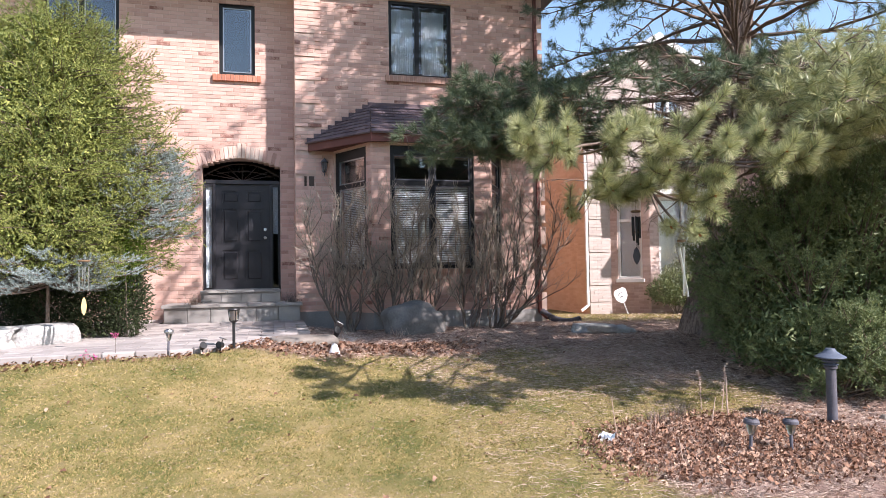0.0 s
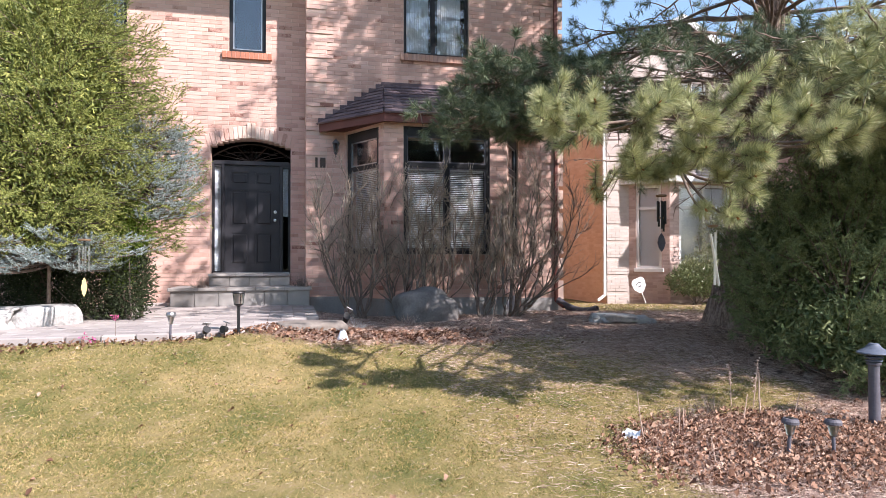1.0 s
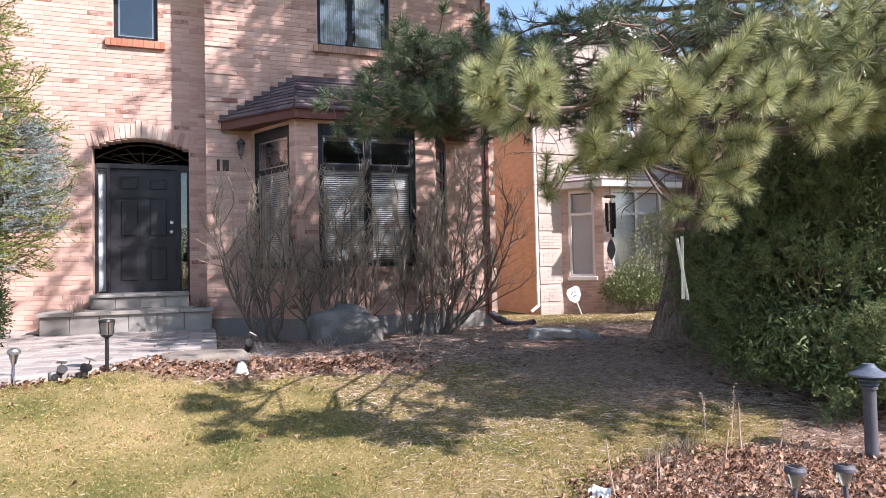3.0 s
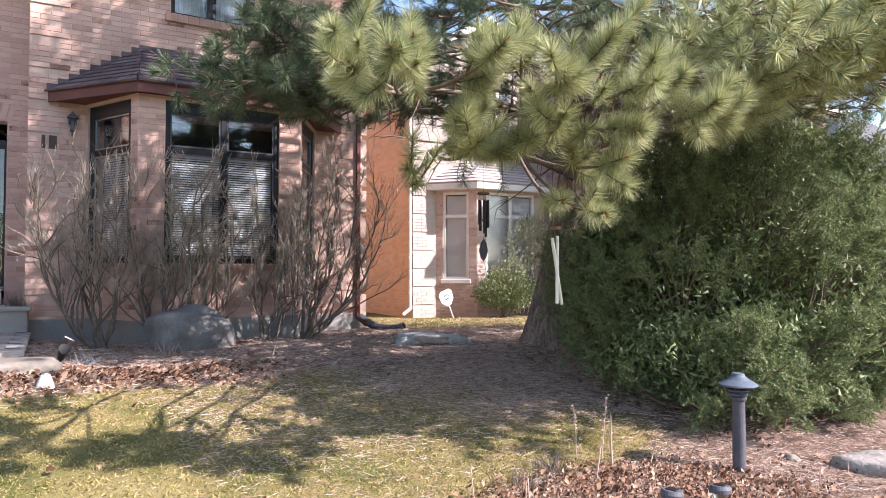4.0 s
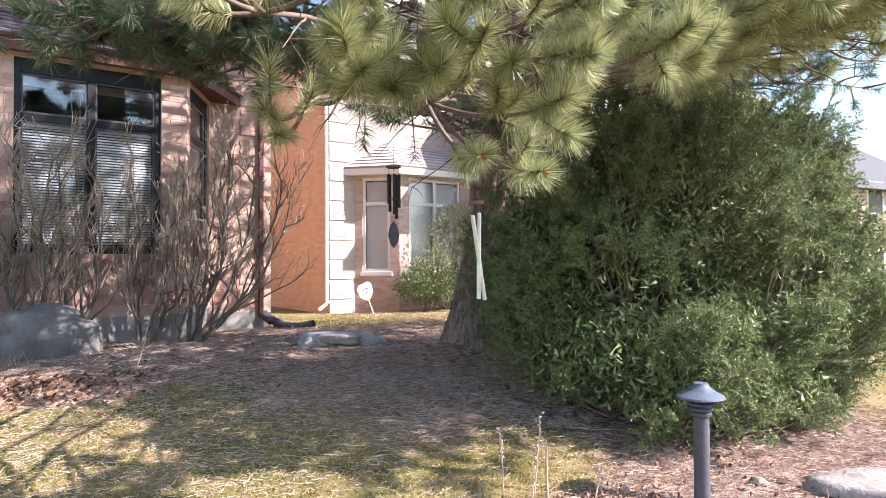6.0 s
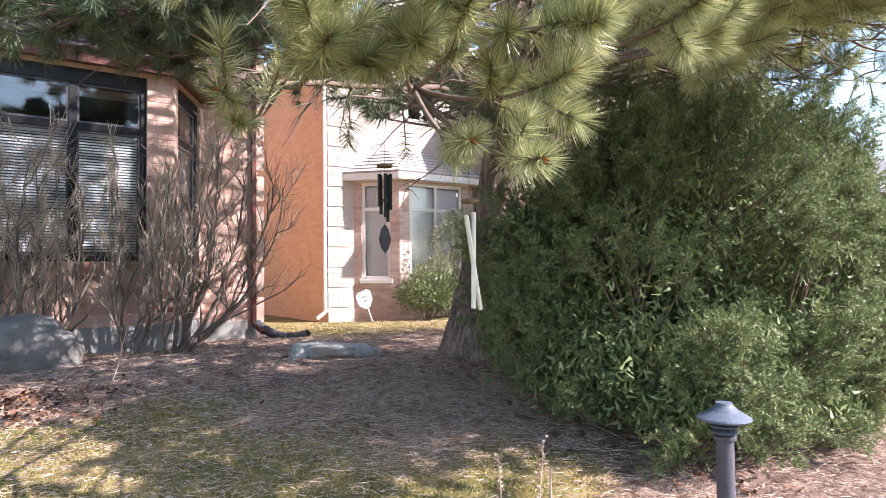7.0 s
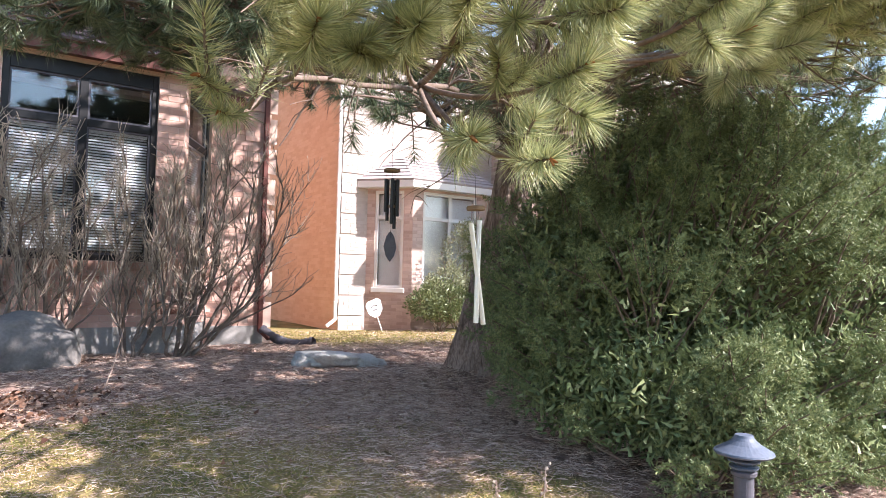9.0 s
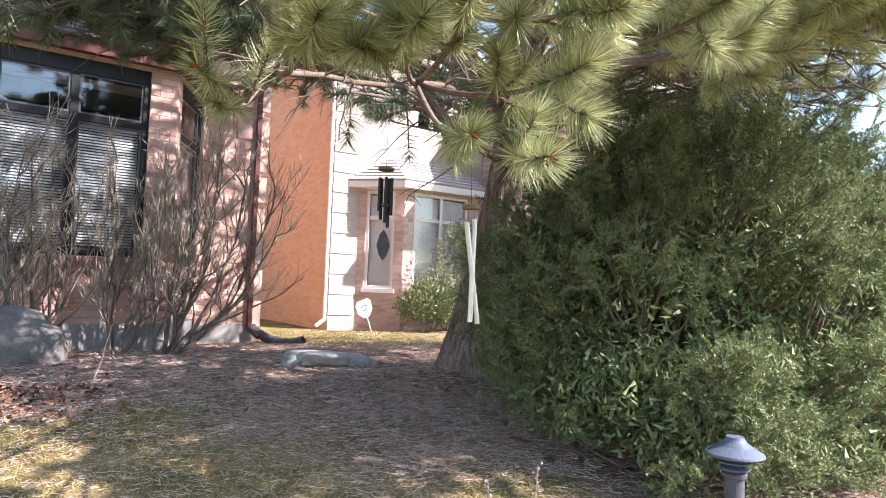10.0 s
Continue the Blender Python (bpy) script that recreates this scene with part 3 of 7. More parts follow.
def window(name, label, m, w, h, bars_x=(), bars_z=(), border=0.06, mat_=None, head=0.0, depth=0.07, rail=0.045, sub=None, glass=None):
    """A window with its frame, bars and one pane for each light; x along the wall, z up from its foot, y into the house."""
    mat_ = mat_ or M_BLACK
    root = new(name)
    root.matrix_basis = m
    tagged(root, label, "window", kind="structure")
    part("window_frame", boxes([((0, 0, 0), (border, depth, h)), ((w - border, 0, 0), (w, depth, h)), ((border, 0, 0), (w - border, depth, border)), ((border, 0, h - border - head), (w - border, depth, h))], 0.004), mat_, root)
    xs = [border, *[b for b in bars_x], w - border]
    zs = [border, *[b for b in bars_z], h - border - head]
    for b in bars_x:
        part("mullion", box((b - rail, 0.004, border), (b + rail, depth - 0.004, h - border - head), 0.004), mat_, root)
    for b in bars_z:
        for i in range(len(xs) - 1):
            lo = xs[i] + (rail if i else 0)
            hi = xs[i + 1] - (rail if i + 1 < len(xs) - 1 else 0)
            part("transom_bar", box((lo, 0.007, b - rail), (hi, depth - 0.007, b + rail), 0.004), mat_, root)
    for i in range(len(xs) - 1):
        for j in range(len(zs) - 1):
            lo = (xs[i] + (rail if i else 0), zs[j] + (rail if j else 0))
            hi = (xs[i + 1] - (rail if i + 1 < len(xs) - 1 else 0), zs[j + 1] - (rail if j + 1 < len(zs) - 1 else 0))
            pane = part("pane", box((lo[0], depth * 0.55, lo[1]), (hi[0], depth * 0.55 + 0.006, hi[1])), glass or M_GLASS, root)
            pane.visible_shadow = False
            if sub:
                e = 0.022
                part("sash", boxes([((lo[0], depth * 0.3, lo[1]), (lo[0] + e, depth * 0.5, hi[1])), ((hi[0] - e, depth * 0.3, lo[1]), (hi[0], depth * 0.5, hi[1])),
                                    ((lo[0] + e, depth * 0.3, lo[1]), (hi[0] - e, depth * 0.5, lo[1] + e)), ((lo[0] + e, depth * 0.3, hi[1] - e), (hi[0] - e, depth * 0.5, hi[1]))]), sub, root)
    return root


def blind(m, w, h, step=0.034):
    """A lowered venetian blind."""
    root = new("venetian_blind")
    root.matrix_basis = m
    tagged(root, "white closed venetian blind behind the window glass", "blind", group="bay window blinds")
    part("head_rail", box((0, 0, h - 0.035), (w, 0.03, h), 0.003), M_BLIND, root)
    slat = box((0, 0, -0.0012), (w, 0.026, 0.0012), 0, pose(0, 0, 0, 52))
    me = None
    for i in range(int((h - 0.05) / step)):
        if me is None:
            ob = part("slat", slat, M_BLIND, root)
            me = ob.data
            ob.matrix_basis = pose(0, 0.004, 0.02)
        else:
            ob = new("slat", me)
            ob.parent = root
            ob.matrix_basis = pose(0, 0.004, 0.02 + step * i)
    return root


for k, (a, b, ln, hole) in enumerate(bay_specs):
    turn = math.degrees(math.atan2(b[1] - a[1], b[0] - a[0]))
    w, h = hole[1] - hole[0], hole[3] - hole[2]
    m = pose(a[0], a[1], 0, 0, 0, turn) @ pose(hole[0], 0.03, hole[2])
    split = 3.175 - hole[2]
    if k == 1:
        window("window_1", "black-framed bay window with two tall lights below two transoms", m, w, h, (w / 2 + 0.0,), (split,), 0.07, head=0.1, sub=M_IRON)
        blind(m @ pose(0.09, 0.1, 0.1), w / 2 - 0.14, split - 0.16)
        blind(m @ pose(w / 2 + 0.05, 0.1, 0.1), w / 2 - 0.14, split - 0.16)
    else:
        window("window_2" if k == 0 else "window_3", "narrow black-framed side light of the bay window", m, w, h, (), (split,), 0.1, head=0.08, sub=M_TIN)
        blind(m @ pose(0.12, 0.1, 0.1), w - 0.24, split - 0.16)

# upper windows
window("window_4", "black-framed upper casement with a white curtain", pose(2.25, YB + 0.06, 5.5), 1.32, 1.57, (0.6,), (), 0.065)
window("window_5", "narrow dark-framed upper window reflecting blue sky", pose(-1.07, YA + 0.06, 5.52), 0.69, 1.46, (), (), 0.07, sub=M_TIN)
window("window_6", "dark-framed double upper window above the spruce", pose(-4.24, YA + 0.06, 5.45), 1.34, 1.53, (0.67,), (), 0.07, sub=M_TIN)
rowlock("sill_4", "salmon brick-on-edge sill below the upper casement", 2.17, 3.66, 5.37, YB, M_PINK, 0.07, 0.13)
rowlock("sill_5", "red brick-on-edge sill below the narrow upper window", -1.19, -0.26, 5.38, YA, M_RED, 0.07, 0.13)
rowlock("sill_6", "red brick-on-edge sill below the double upper window", -4.36, -2.78, 5.3, YA, M_RED, 0.07, 0.13)


def curtain(x0, x1, z0, z1, y):
    xs = np.linspace(x0, x1, 40)
    v, f = [], []
    for i, x in enumerate(xs):
        d = 0.018 * math.sin(i * 1.9) + 0.01 * math.sin(i * 0.7)
        v += [(x, y + d, z0), (x, y + d, z1)]
        if i:
            f.append((2 * i - 2, 2 * i, 2 * i + 1, 2 * i - 1))
    ob = new("curtain", raw_mesh("curtain", v, f, M_CURTAIN, False))
    so = ob.modifiers.new("cloth", "SOLIDIFY")
    so.thickness = 0.003
    return tagged(ob, "white gathered curtain hanging behind the upper window", "curtain", group="upper curtains")


curtain(2.34, 2.78, 5.57, 6.95, YB + 0.2)
curtain(2.98, 3.45, 5.57, 6.95, YB + 0.22)

# bay roof
E0, E1, E2, E3 = (0.62, YB - 0.03), (1.68, 10.85), (4.02, 10.85), (5.08, YB - 0.03)
R1, R2, ZE, ZR = (1.85, YB - 0.03), (3.85, YB - 0.03), 4.06, 4.86


def bay_roof():
    roof = thing("bay_roof", "low hipped bay roof of plum-brown asphalt shingles", "roof", kind="structure")
    bm = bmesh.new()
    lo = [bm.verts.new((*p, ZE - 0.02)) for p in (E0, E1, E2, E3)]
    hi = [bm.verts.new((*p, ZR - 0.02)) for p in (R1, R2)]
    for f in ((lo[0], lo[1], hi[0]), (lo[1], lo[2], hi[1], hi[0]), (lo[2], lo[3], hi[1]), (lo[3], lo[2], lo[1], lo[0]), (lo[0], hi[0], hi[1], lo[3])):
        bm.faces.new(f)
    part("deck", bm, M_WOOD, roof)
    fas = bmesh.new()
    for a, b in ((E0, E1), (E1, E2), (E2, E3)):
        ln = math.hypot(b[0] - a[0], b[1] - a[1])
        add_box(fas, (0, 0.0, ZE - 0.17), (ln, 0.022, ZE - 0.006), pose(a[0], a[1], 0, 0, 0, math.degrees(math.atan2(b[1] - a[1], b[0] - a[0]))))
    part("fascia", fas, M_FASCIA, roof, "dark red-brown painted fascia board")
    sof = prism([(p[0], p[1] + 0.02) for p in (E0, E1, E2, E3)], ZE - 0.15, ZE - 0.135)
    part("soffit", sof, M_FASCIA, roof)
    rows = 9
    for a, b, c, d in ((E0, E1, R1, R1), (E1, E2, R2, R1), (E2, E3, R2, R2)):
        A, B = Vector((*a, ZE)), Vector((*b, ZE))
        C, D = Vector((*c, ZR)), Vector((*d, ZR))
        nrm = (B - A).cross(D - A).normalized()
        for r in range(rows):
            v0, v1 = r / rows - 0.015, (r + 1) / rows + 0.03
            l0, r0 = A.lerp(D, v0), B.lerp(C, v0)
            l1, r1 = A.lerp(D, min(v1, 1)), B.lerp(C, min(v1, 1))
            if r == 0:
                over = (l0 - l1).normalized() * 0.03
                l0, r0 = l0 + over, r0 + over
            n = max(1, round((r0 - l0).length / 0.32))
            off = 0.5 * (r % 2)
            cuts = sorted({0.0, 1.0, *[(i + off) / n for i in range(n) if 0 < (i + off) / n < 1]})
            for s, e in zip(cuts, cuts[1:]):
                g = 0.004 / max((r0 - l0).length, 0.1)
                q = [l0.lerp(r0, s + g), l0.lerp(r0, e - g), l1.lerp(r1, e - g), l1.lerp(r1, s + g)]
                hgt = 0.012 + random.uniform(0, 0.006)
                top = [q[0] + nrm * (hgt + 0.012), q[1] + nrm * (hgt + 0.012), q[2] + nrm * 0.006, q[3] + nrm * 0.006]
                bot = [p - nrm * 0.002 for p in q]
                me = raw_mesh("shingle", bot + top, [(4, 5, 6, 7), (0, 1, 5, 4), (1, 2, 6, 5), (3, 0, 4, 7), (3, 2, 1, 0)], M_SHINGLE)
                ob = new("shingle", me)
                ob.parent = roof
    # stepped flashing along the wall
    for i in range(9):
        t0 = i / 9
        p = Vector((E0[0], YB - 0.03, ZE)).lerp(Vector((R1[0], YB - 0.03, ZR)), t0)
        part("flashing", box((p.x - 0.02, YB - 0.045, p.z - 0.01), (p.x + 0.16, YB - 0.026, p.z + 0.1), 0.003), M_SHINGLE, roof)
    part("ridge_flashing", box((R1[0] - 0.05, YB - 0.05, ZR - 0.03), (R2[0] + 0.05, YB - 0.026, ZR + 0.06), 0.004), M_SHINGLE, roof)


bay_roof()

# main roof, above the view
main_roof = new("main_roof", raw_mesh("main_roof", [(-7.7, 11.6, 7.5), (6.0, 11.6, 7.5), (6.0, 22.6, 7.5), (-7.7, 22.6, 7.5), (-3.0, 17.1, 10.6), (1.3, 17.1, 10.6)],
                                      [(0, 1, 5, 4), (1, 2, 5), (2, 3, 4, 5), (3, 0, 4), (3, 2, 1, 0)], M_ROOF))
tagged(main_roof, "hipped shingle roof of the brick house", "roof", kind="structure")

# ---- entrance ----
def entrance():
    y = 13.06
    fr = thing("door_frame", "black door frame with side lights and a fan transom", "door frame", kind="structure")
    part("jamb", boxes([((-1.4, y, 1.2), (-1.37, y + 0.12, 3.42)), ((-1.215, y, 1.2), (-1.165, y + 0.12, 3.36)), ((-0.115, y, 1.2), (-0.065, y + 0.12, 3.36)), ((0.075, y, 1.2), (0.1, y + 0.12, 3.42)), ((-1.37, y, 3.36), (0.075, y + 0.12, 3.44))], 0.004), M_DOOR, fr)
    # fan light: glass, spokes and rim
    cx, half = -0.65, 0.74

    def arc(x):
        t = (x - cx) / half
        return 3.52 + 0.26 * max(0, 1 - t * t)
    glass = bmesh.new()
    pts = [cx - half + 2 * half * i / 18 for i in range(19)]
    lo = [glass.verts.new((x, y + 0.06, 3.43)) for x in pts]
    hi = [glass.verts.new((x, y + 0.06, arc(x))) for x in pts]
    for i in range(18):
        glass.faces.new((lo[i], lo[i + 1], hi[i + 1], hi[i]))
    bmesh.ops.solidify(glass, geom=glass.faces[:], thickness=0.006)
    part("fan_pane", glass, M_GLASS_CLEAR, fr, "arched fan light glass").visible_shadow = False
    rim = Tubes()
    rim.add([(x, y + 0.04, arc(x)) for x in pts], [0.016] * 19, 6)
    rim.add([(x, y + 0.04, 3.44 + (arc(x) - 3.44) * 0.55) for x in pts[3:-3]], [0.009] * 13, 6)
    part("fan_rim", rim.mesh("fan_rim", M_BARS), M_BARS, fr)
    for i in range(7):
        a = radians(14 + 152 * i / 6)
        ex = cx - math.cos(a) * half * 0.93
        sp = Tubes()
        sp.add([(cx - math.cos(a) * 0.08, y + 0.04, 3.45), (ex, y + 0.04, arc(ex) - 0.01)], [0.008, 0.008], 5)
        part("fan_spoke", sp.mesh("fan_spoke", M_BARS), M_BARS, fr)
    for name, x0, x1 in (("side_light", -1.37, -1.215), ("side_light", -0.065, 0.075)):
        p = part(name, box((x0, y + 0.05, 1.24), (x1, y + 0.056, 3.36)), M_GLASS_CLEAR, fr, "narrow glass beside the door")
        p.visible_shadow = False
        part("side_light_frame", boxes([((x0, y + 0.02, 1.22), (x0 + 0.02, y + 0.08, 3.36)), ((x1 - 0.02, y + 0.02, 1.22), (x1, y + 0.08, 3.36)), ((x0 + 0.02, y + 0.02, 1.22), (x1 - 0.02, y + 0.08, 1.26)), ((x0 + 0.02, y + 0.02, 3.32), (x1 - 0.02, y + 0.08, 3.36))]), M_DOOR, fr)
    # added pale strip stands in for the reflection in the lower fan glass
    part("fan_backing", box((cx - half + 0.06, y + 0.1, 3.45), (cx + half - 0.06, y + 0.105, 3.6)), M_SHEER, fr, "pale strip behind the fan light for its bright reflection")
    for x0, x1, z0 in ((-1.37, -1.215, 1.24), (-0.065, 0.075, 2.35)):
        part("side_light_sheer", box((x0, y + 0.09, z0), (x1, y + 0.095, 3.36)), M_SHEER, fr, "pale sheer behind the side light")
    part("threshold", box((-1.37, y - 0.06, 1.19), (0.075, y + 0.14, 1.232), 0.005), M_TIN, fr, "grey metal threshold")
    # hall behind, with the same painted darkness
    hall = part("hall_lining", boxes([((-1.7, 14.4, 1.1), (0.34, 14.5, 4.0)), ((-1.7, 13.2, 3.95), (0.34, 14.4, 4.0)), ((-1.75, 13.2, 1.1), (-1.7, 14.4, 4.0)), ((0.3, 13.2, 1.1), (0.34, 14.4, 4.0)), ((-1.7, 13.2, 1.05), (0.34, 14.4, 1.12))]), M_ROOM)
    tagged(hall, "hall behind the front door, coloured dark as if unlit", "room", kind="structure")
    # door leaf with six raised panels
    d = thing("door_1", "closed black six-panel front door", "door", (-1.165, y + 0.05, 1.236), kind="structure")
    w, h = 1.05, 2.12
    cols = ((0.13, 0.46), (0.59, 0.92))
    rows = ((0.16, 0.78), (0.93, 1.62), (1.74, 1.98))
    us, zs = [0, 0.13, 0.46, 0.59, 0.92, w], [0, 0.16, 0.78, 0.93, 1.62, 1.74, 1.98, h]
    pairs = []
    for i in range(5):
        for j in range(7):
            if (us[i], us[i + 1]) in cols and (zs[j], zs[j + 1]) in rows:
                pairs.append(((us[i], 0.014, zs[j]), (us[i + 1], 0.045, zs[j + 1])))
            else:
                pairs.append(((us[i], 0, zs[j]), (us[i + 1], 0.045, zs[j + 1])))
    part("leaf", boxes(pairs), M_DOOR, d)
    for c in cols:
        for r in rows:
            bm = box((c[0] + 0.035, -0.004, r[0] + 0.035), (c[1] - 0.035, 0.02, r[1] - 0.035), 0.012)
            part("panel", bm, M_DOOR, d)
    knob = lathe([(0.012, 0), (0.012, 0.03), (0.028, 0.04), (0.032, 0.055), (0.024, 0.07), (0.001, 0.074)], 14)
    bmesh.ops.rotate(knob, verts=knob.verts[:], matrix=Matrix.Rotation(radians(90), 3, "X"), cent=(0, 0, 0))
    k = part("knob", knob, M_STEEL, d, "round steel knob")
    k.location = (0.965, 0, 1.03)
    rose = lathe([(0.03, 0), (0.03, 0.01), (0.02, 0.013)], 14)
    bmesh.ops.rotate(rose, verts=rose.verts[:], matrix=Matrix.Rotation(radians(90), 3, "X"), cent=(0, 0, 0))
    k = part("deadbolt", rose, M_STEEL, d)
    k.location = (0.965, 0, 1.2)


entrance()

# arch of soldier bricks over the door
arch_band = thing("door_arch", "segmental arch of pale bricks on end above the door", "arch", kind="structure")
for i in range(20):
    t = -1 + 2 * (i + 0.5) / 20
    x = -0.65 + t * 0.8
    z = 3.67 + 0.17 * (1 - (t * 0.8 / 0.75) ** 2)
    hgt = 0.3 if i in (9, 10) else 0.235
    ob = part("brick", boxes([((-0.036, -0.026 if i in (9, 10) else -0.016, 0.004), (0.036, 0.02, hgt))], 0.004), M_PALE if 5 < i < 15 else M_BRICK, arch_band)
    ob.matrix_basis = pose(x, YA, z, 0, t * 17, 0)

# steps
def steps():
    st = thing("front_steps", "two grey limestone steps in front of the door", "steps", kind="structure")
    part("core", boxes([((-1.9, 11.72, 0.4), (0.36, YA - 0.002, 0.9)), ((-1.36, 12.45, 0.9), (0.06, 13.05, 1.14))]), M_CONCRETE, st)
    def face_row(x0, x1, y, z0, z1, n):
        w = (x1 - x0) / n
        for i in range(n):
            part("stone", box((x0 + w * i + 0.003, y - random.uniform(0, 0.006), z0), (x0 + w * (i + 1) - 0.003, y + 0.08, z1), 0.006), M_STONE_STEP, st)
    face_row(-1.93, 0.44, 11.66, 0.52, 0.925, 6)
    face_row(-1.38, 0.09, 12.42, 0.985, 1.165, 4)
    for i in range(3):
        part("stone", box((-1.93, 11.75 + 0.35 * i, 0.5), (-1.87, 11.75 + 0.35 * (i + 1) - 0.006, 0.925), 0.006), M_STONE_STEP, st)
    for i in range(2):
        part("stone", box((0.36, 11.75 + 0.19 * i, 0.5), (0.44, 11.75 + 0.19 * (i + 1) - 0.006, 0.925), 0.006), M_STONE_STEP, st)
    n = 5
    for i in range(n):
        w = 2.45 / n
        part("tread", box((-1.97 + w * i + 0.002, 11.61, 0.927), (-1.97 + w * (i + 1) - 0.003, 12.42, 0.985), 0.007), M_STONE_STEP, st)
    part("tread", box((-1.97, 12.424, 0.927), (-1.39, YA - 0.004, 0.985), 0.006), M_STONE_STEP, st)
    for i in range(3):
        w = 1.49 / 3
        part("tread", box((-1.395 + w * i + 0.002, 12.38, 1.167), (-1.395 + w * (i + 1) - 0.003, 13.0, 1.215), 0.006), M_STONE_STEP, st)


steps()

# walkway of pale pavers with a low stone edge
def walkway():
    walk_ = thing("walkway", "pale pinkish stone paver walkway up to the steps", "walkway", kind="structure")
    def inside(x, y):
        front = np.interp(x, [-9, -4, -3, -1.25, -0.75, -0.32, 0.0, 0.5], [7.5, 7.45, 7.5, 7.6, 7.75, 8.25, 8.9, 9.6])
        return y > front and y < 12.78 and (x < 0.45) and not (y > 11.64 and -1.95 < x < 0.45)
    def top(x, y):
        return 0.615 + 0.012 * (y - 7.5)
    step_x, step_y = 0.36, 0.24
    bed = []
    k = 0
    y = 7.4
    row = 0
    while y < 12.8:
        x = -8.5 + (row % 2) * step_x * 0.5
        while x < 0.5:
            c = (x + step_x / 2, y + step_y / 2)
            if inside(*c):
                z = top(*c) + random.uniform(-0.003, 0.003)
                L, W = step_x - 0.008, step_y - 0.008
                if x > -3.6 and k < 290:
                    if k == 0:
                        first = part("paver", box((0, 0, -0.07), (L, W, 0), 0.006), M_PAVER, walk_)
                        ob = first
                    else:
                        ob = new("paver", first.data)
                        ob.parent = walk_
                    ob.matrix_basis = pose(x, y, z, random.uniform(-0.4, 0.4), random.uniform(-0.4, 0.4), 0)
                    k += 1
                else:
                    bed.append(((x, y, z - 0.07), (x + L, y + W, z)))
            x += step_x
        y += step_y
        row += 1
    if bed:
        lot = part("paver_field", boxes(bed), M_PAVER_LOT, walk_)
        lot["kind"] = "stuff"
    # jointing sand below
    sand = bmesh.new()
    xs = np.linspace(-8.6, 0.44, 60)
    for a, b in zip(xs, xs[1:]):
        fa = np.interp((a + b) / 2, [-9, -4, -3, -1.25, -0.75, -0.32, 0.0, 0.5], [7.5, 7.45, 7.5, 7.6, 7.75, 8.25, 8.9, 9.6])
        vs = [(a, fa), (b, fa), (b, 12.7), (a, 12.7)]
        q = [sand.verts.new((px, py, top(px, py) - 0.02)) for px, py in vs]
        sand.faces.new(q)
    part("jointing_sand", sand, M_SOIL, walk_)
    # edging stones
    pts = [(-8.0, 7.42), (-4, 7.36), (-3, 7.41), (-1.25, 7.51), (-0.72, 7.66), (-0.26, 8.14), (0.06, 8.8)]
    run = []
    for a, b in zip(pts, pts[1:]):
        n = max(1, round(math.hypot(b[0] - a[0], b[1] - a[1]) / 0.34))
        for i in range(n):
            run.append((a[0] + (b[0] - a[0]) * i / n, a[1] + (b[1] - a[1]) * i / n, math.degrees(math.atan2(b[1] - a[1], b[0] - a[0])), math.hypot(b[0] - a[0], b[1] - a[1]) / n))
    for x, y, turn, ln in run:
        ob = part("edging_stone", box((0, -0.07, -0.2), (ln - 0.01, 0.07, 0.0), 0.014), M_PAVER, walk_)
        ob.matrix_basis = pose(x, y, top(x, y) + 0.012 + random.uniform(-0.008, 0.008), 0, 0, turn + random.uniform(-2, 2))


walkway()

# ---- neighbouring houses ----
XN, YN = 8.55, 16.0
nb_side = BrickWall("wall_neighbour_side", "orange brick side wall of the neighbouring house in shade", (XN, 27.0), (XN, YN + 0.02), 0.15, 6.9, lot=M_ORANGE, single=M_ORANGE, core=M_ORANGE, proud=0.002)
nb_front = BrickWall("wall_neighbour_front", "sunlit cream brick front of the neighbouring house with corner quoins", (XN, YN), (12.9, YN), 0.15, 6.9, [(10.75 - XN, 11.7 - XN, 5.2, 6.5), (9.6 - XN, 12.7 - XN, 1.2, 3.5)], lot=M_CREAM, single=M_CREAM, core=M_CREAM, quoins=((0, 0.6),))
NB = [(9.22, YN), (9.98, 15.2), (12.1, 15.2), (12.85, YN)]
for k, (a, b) in enumerate(zip(NB, NB[1:])):
    ln = math.hypot(b[0] - a[0], b[1] - a[1])
    hole = ((0.2, ln - 0.22, 1.25, 3.5), (0.28, 1.84, 1.25, 3.5), (0.2, ln - 0.2, 1.25, 3.5))[k]
    BrickWall(("wall_neighbour_bay_1", "wall_neighbour_bay_2", "wall_neighbour_bay_3")[k], "brick facet of the neighbouring bay window", a, b, 0.1, 3.55, [hole], depth=0.12, lot=M_ROSE, single=M_ROSE, core=M_ROSE, proud=0.003)
    turn = math.degrees(math.atan2(b[1] - a[1], b[0] - a[0]))
    w, h = hole[1] - hole[0], hole[3] - hole[2]
    m = pose(a[0], a[1], 0, 0, 0, turn) @ pose(hole[0], 0.02, hole[2])
    window(("window_7", "window_8", "window_9")[k], "white-framed window of the neighbouring bay", m, w, h, (w / 2,) if k == 1 else (), (h - 0.62,), 0.07, M_WHITE, glass=M_GLASS_CLEAR)
    if k < 2:
        sheet = part("roller_blind", box((0.07, 0.11, 0.07), (w - 0.07, 0.116, h - 0.09)), M_CURTAIN)
        sheet.matrix_basis = m
        tagged(sheet, "pale lowered roller blind behind the neighbour's window", "blind", group="neighbour blinds")
    sl = part("window_sill", box((-0.05, -0.06, -0.1), (w + 0.05, 0.1, 0), 0.005), M_WHITE)
    sl.matrix_basis = m
    tagged(sl, "white stone sill of the neighbouring bay window", "window sill", kind="structure")
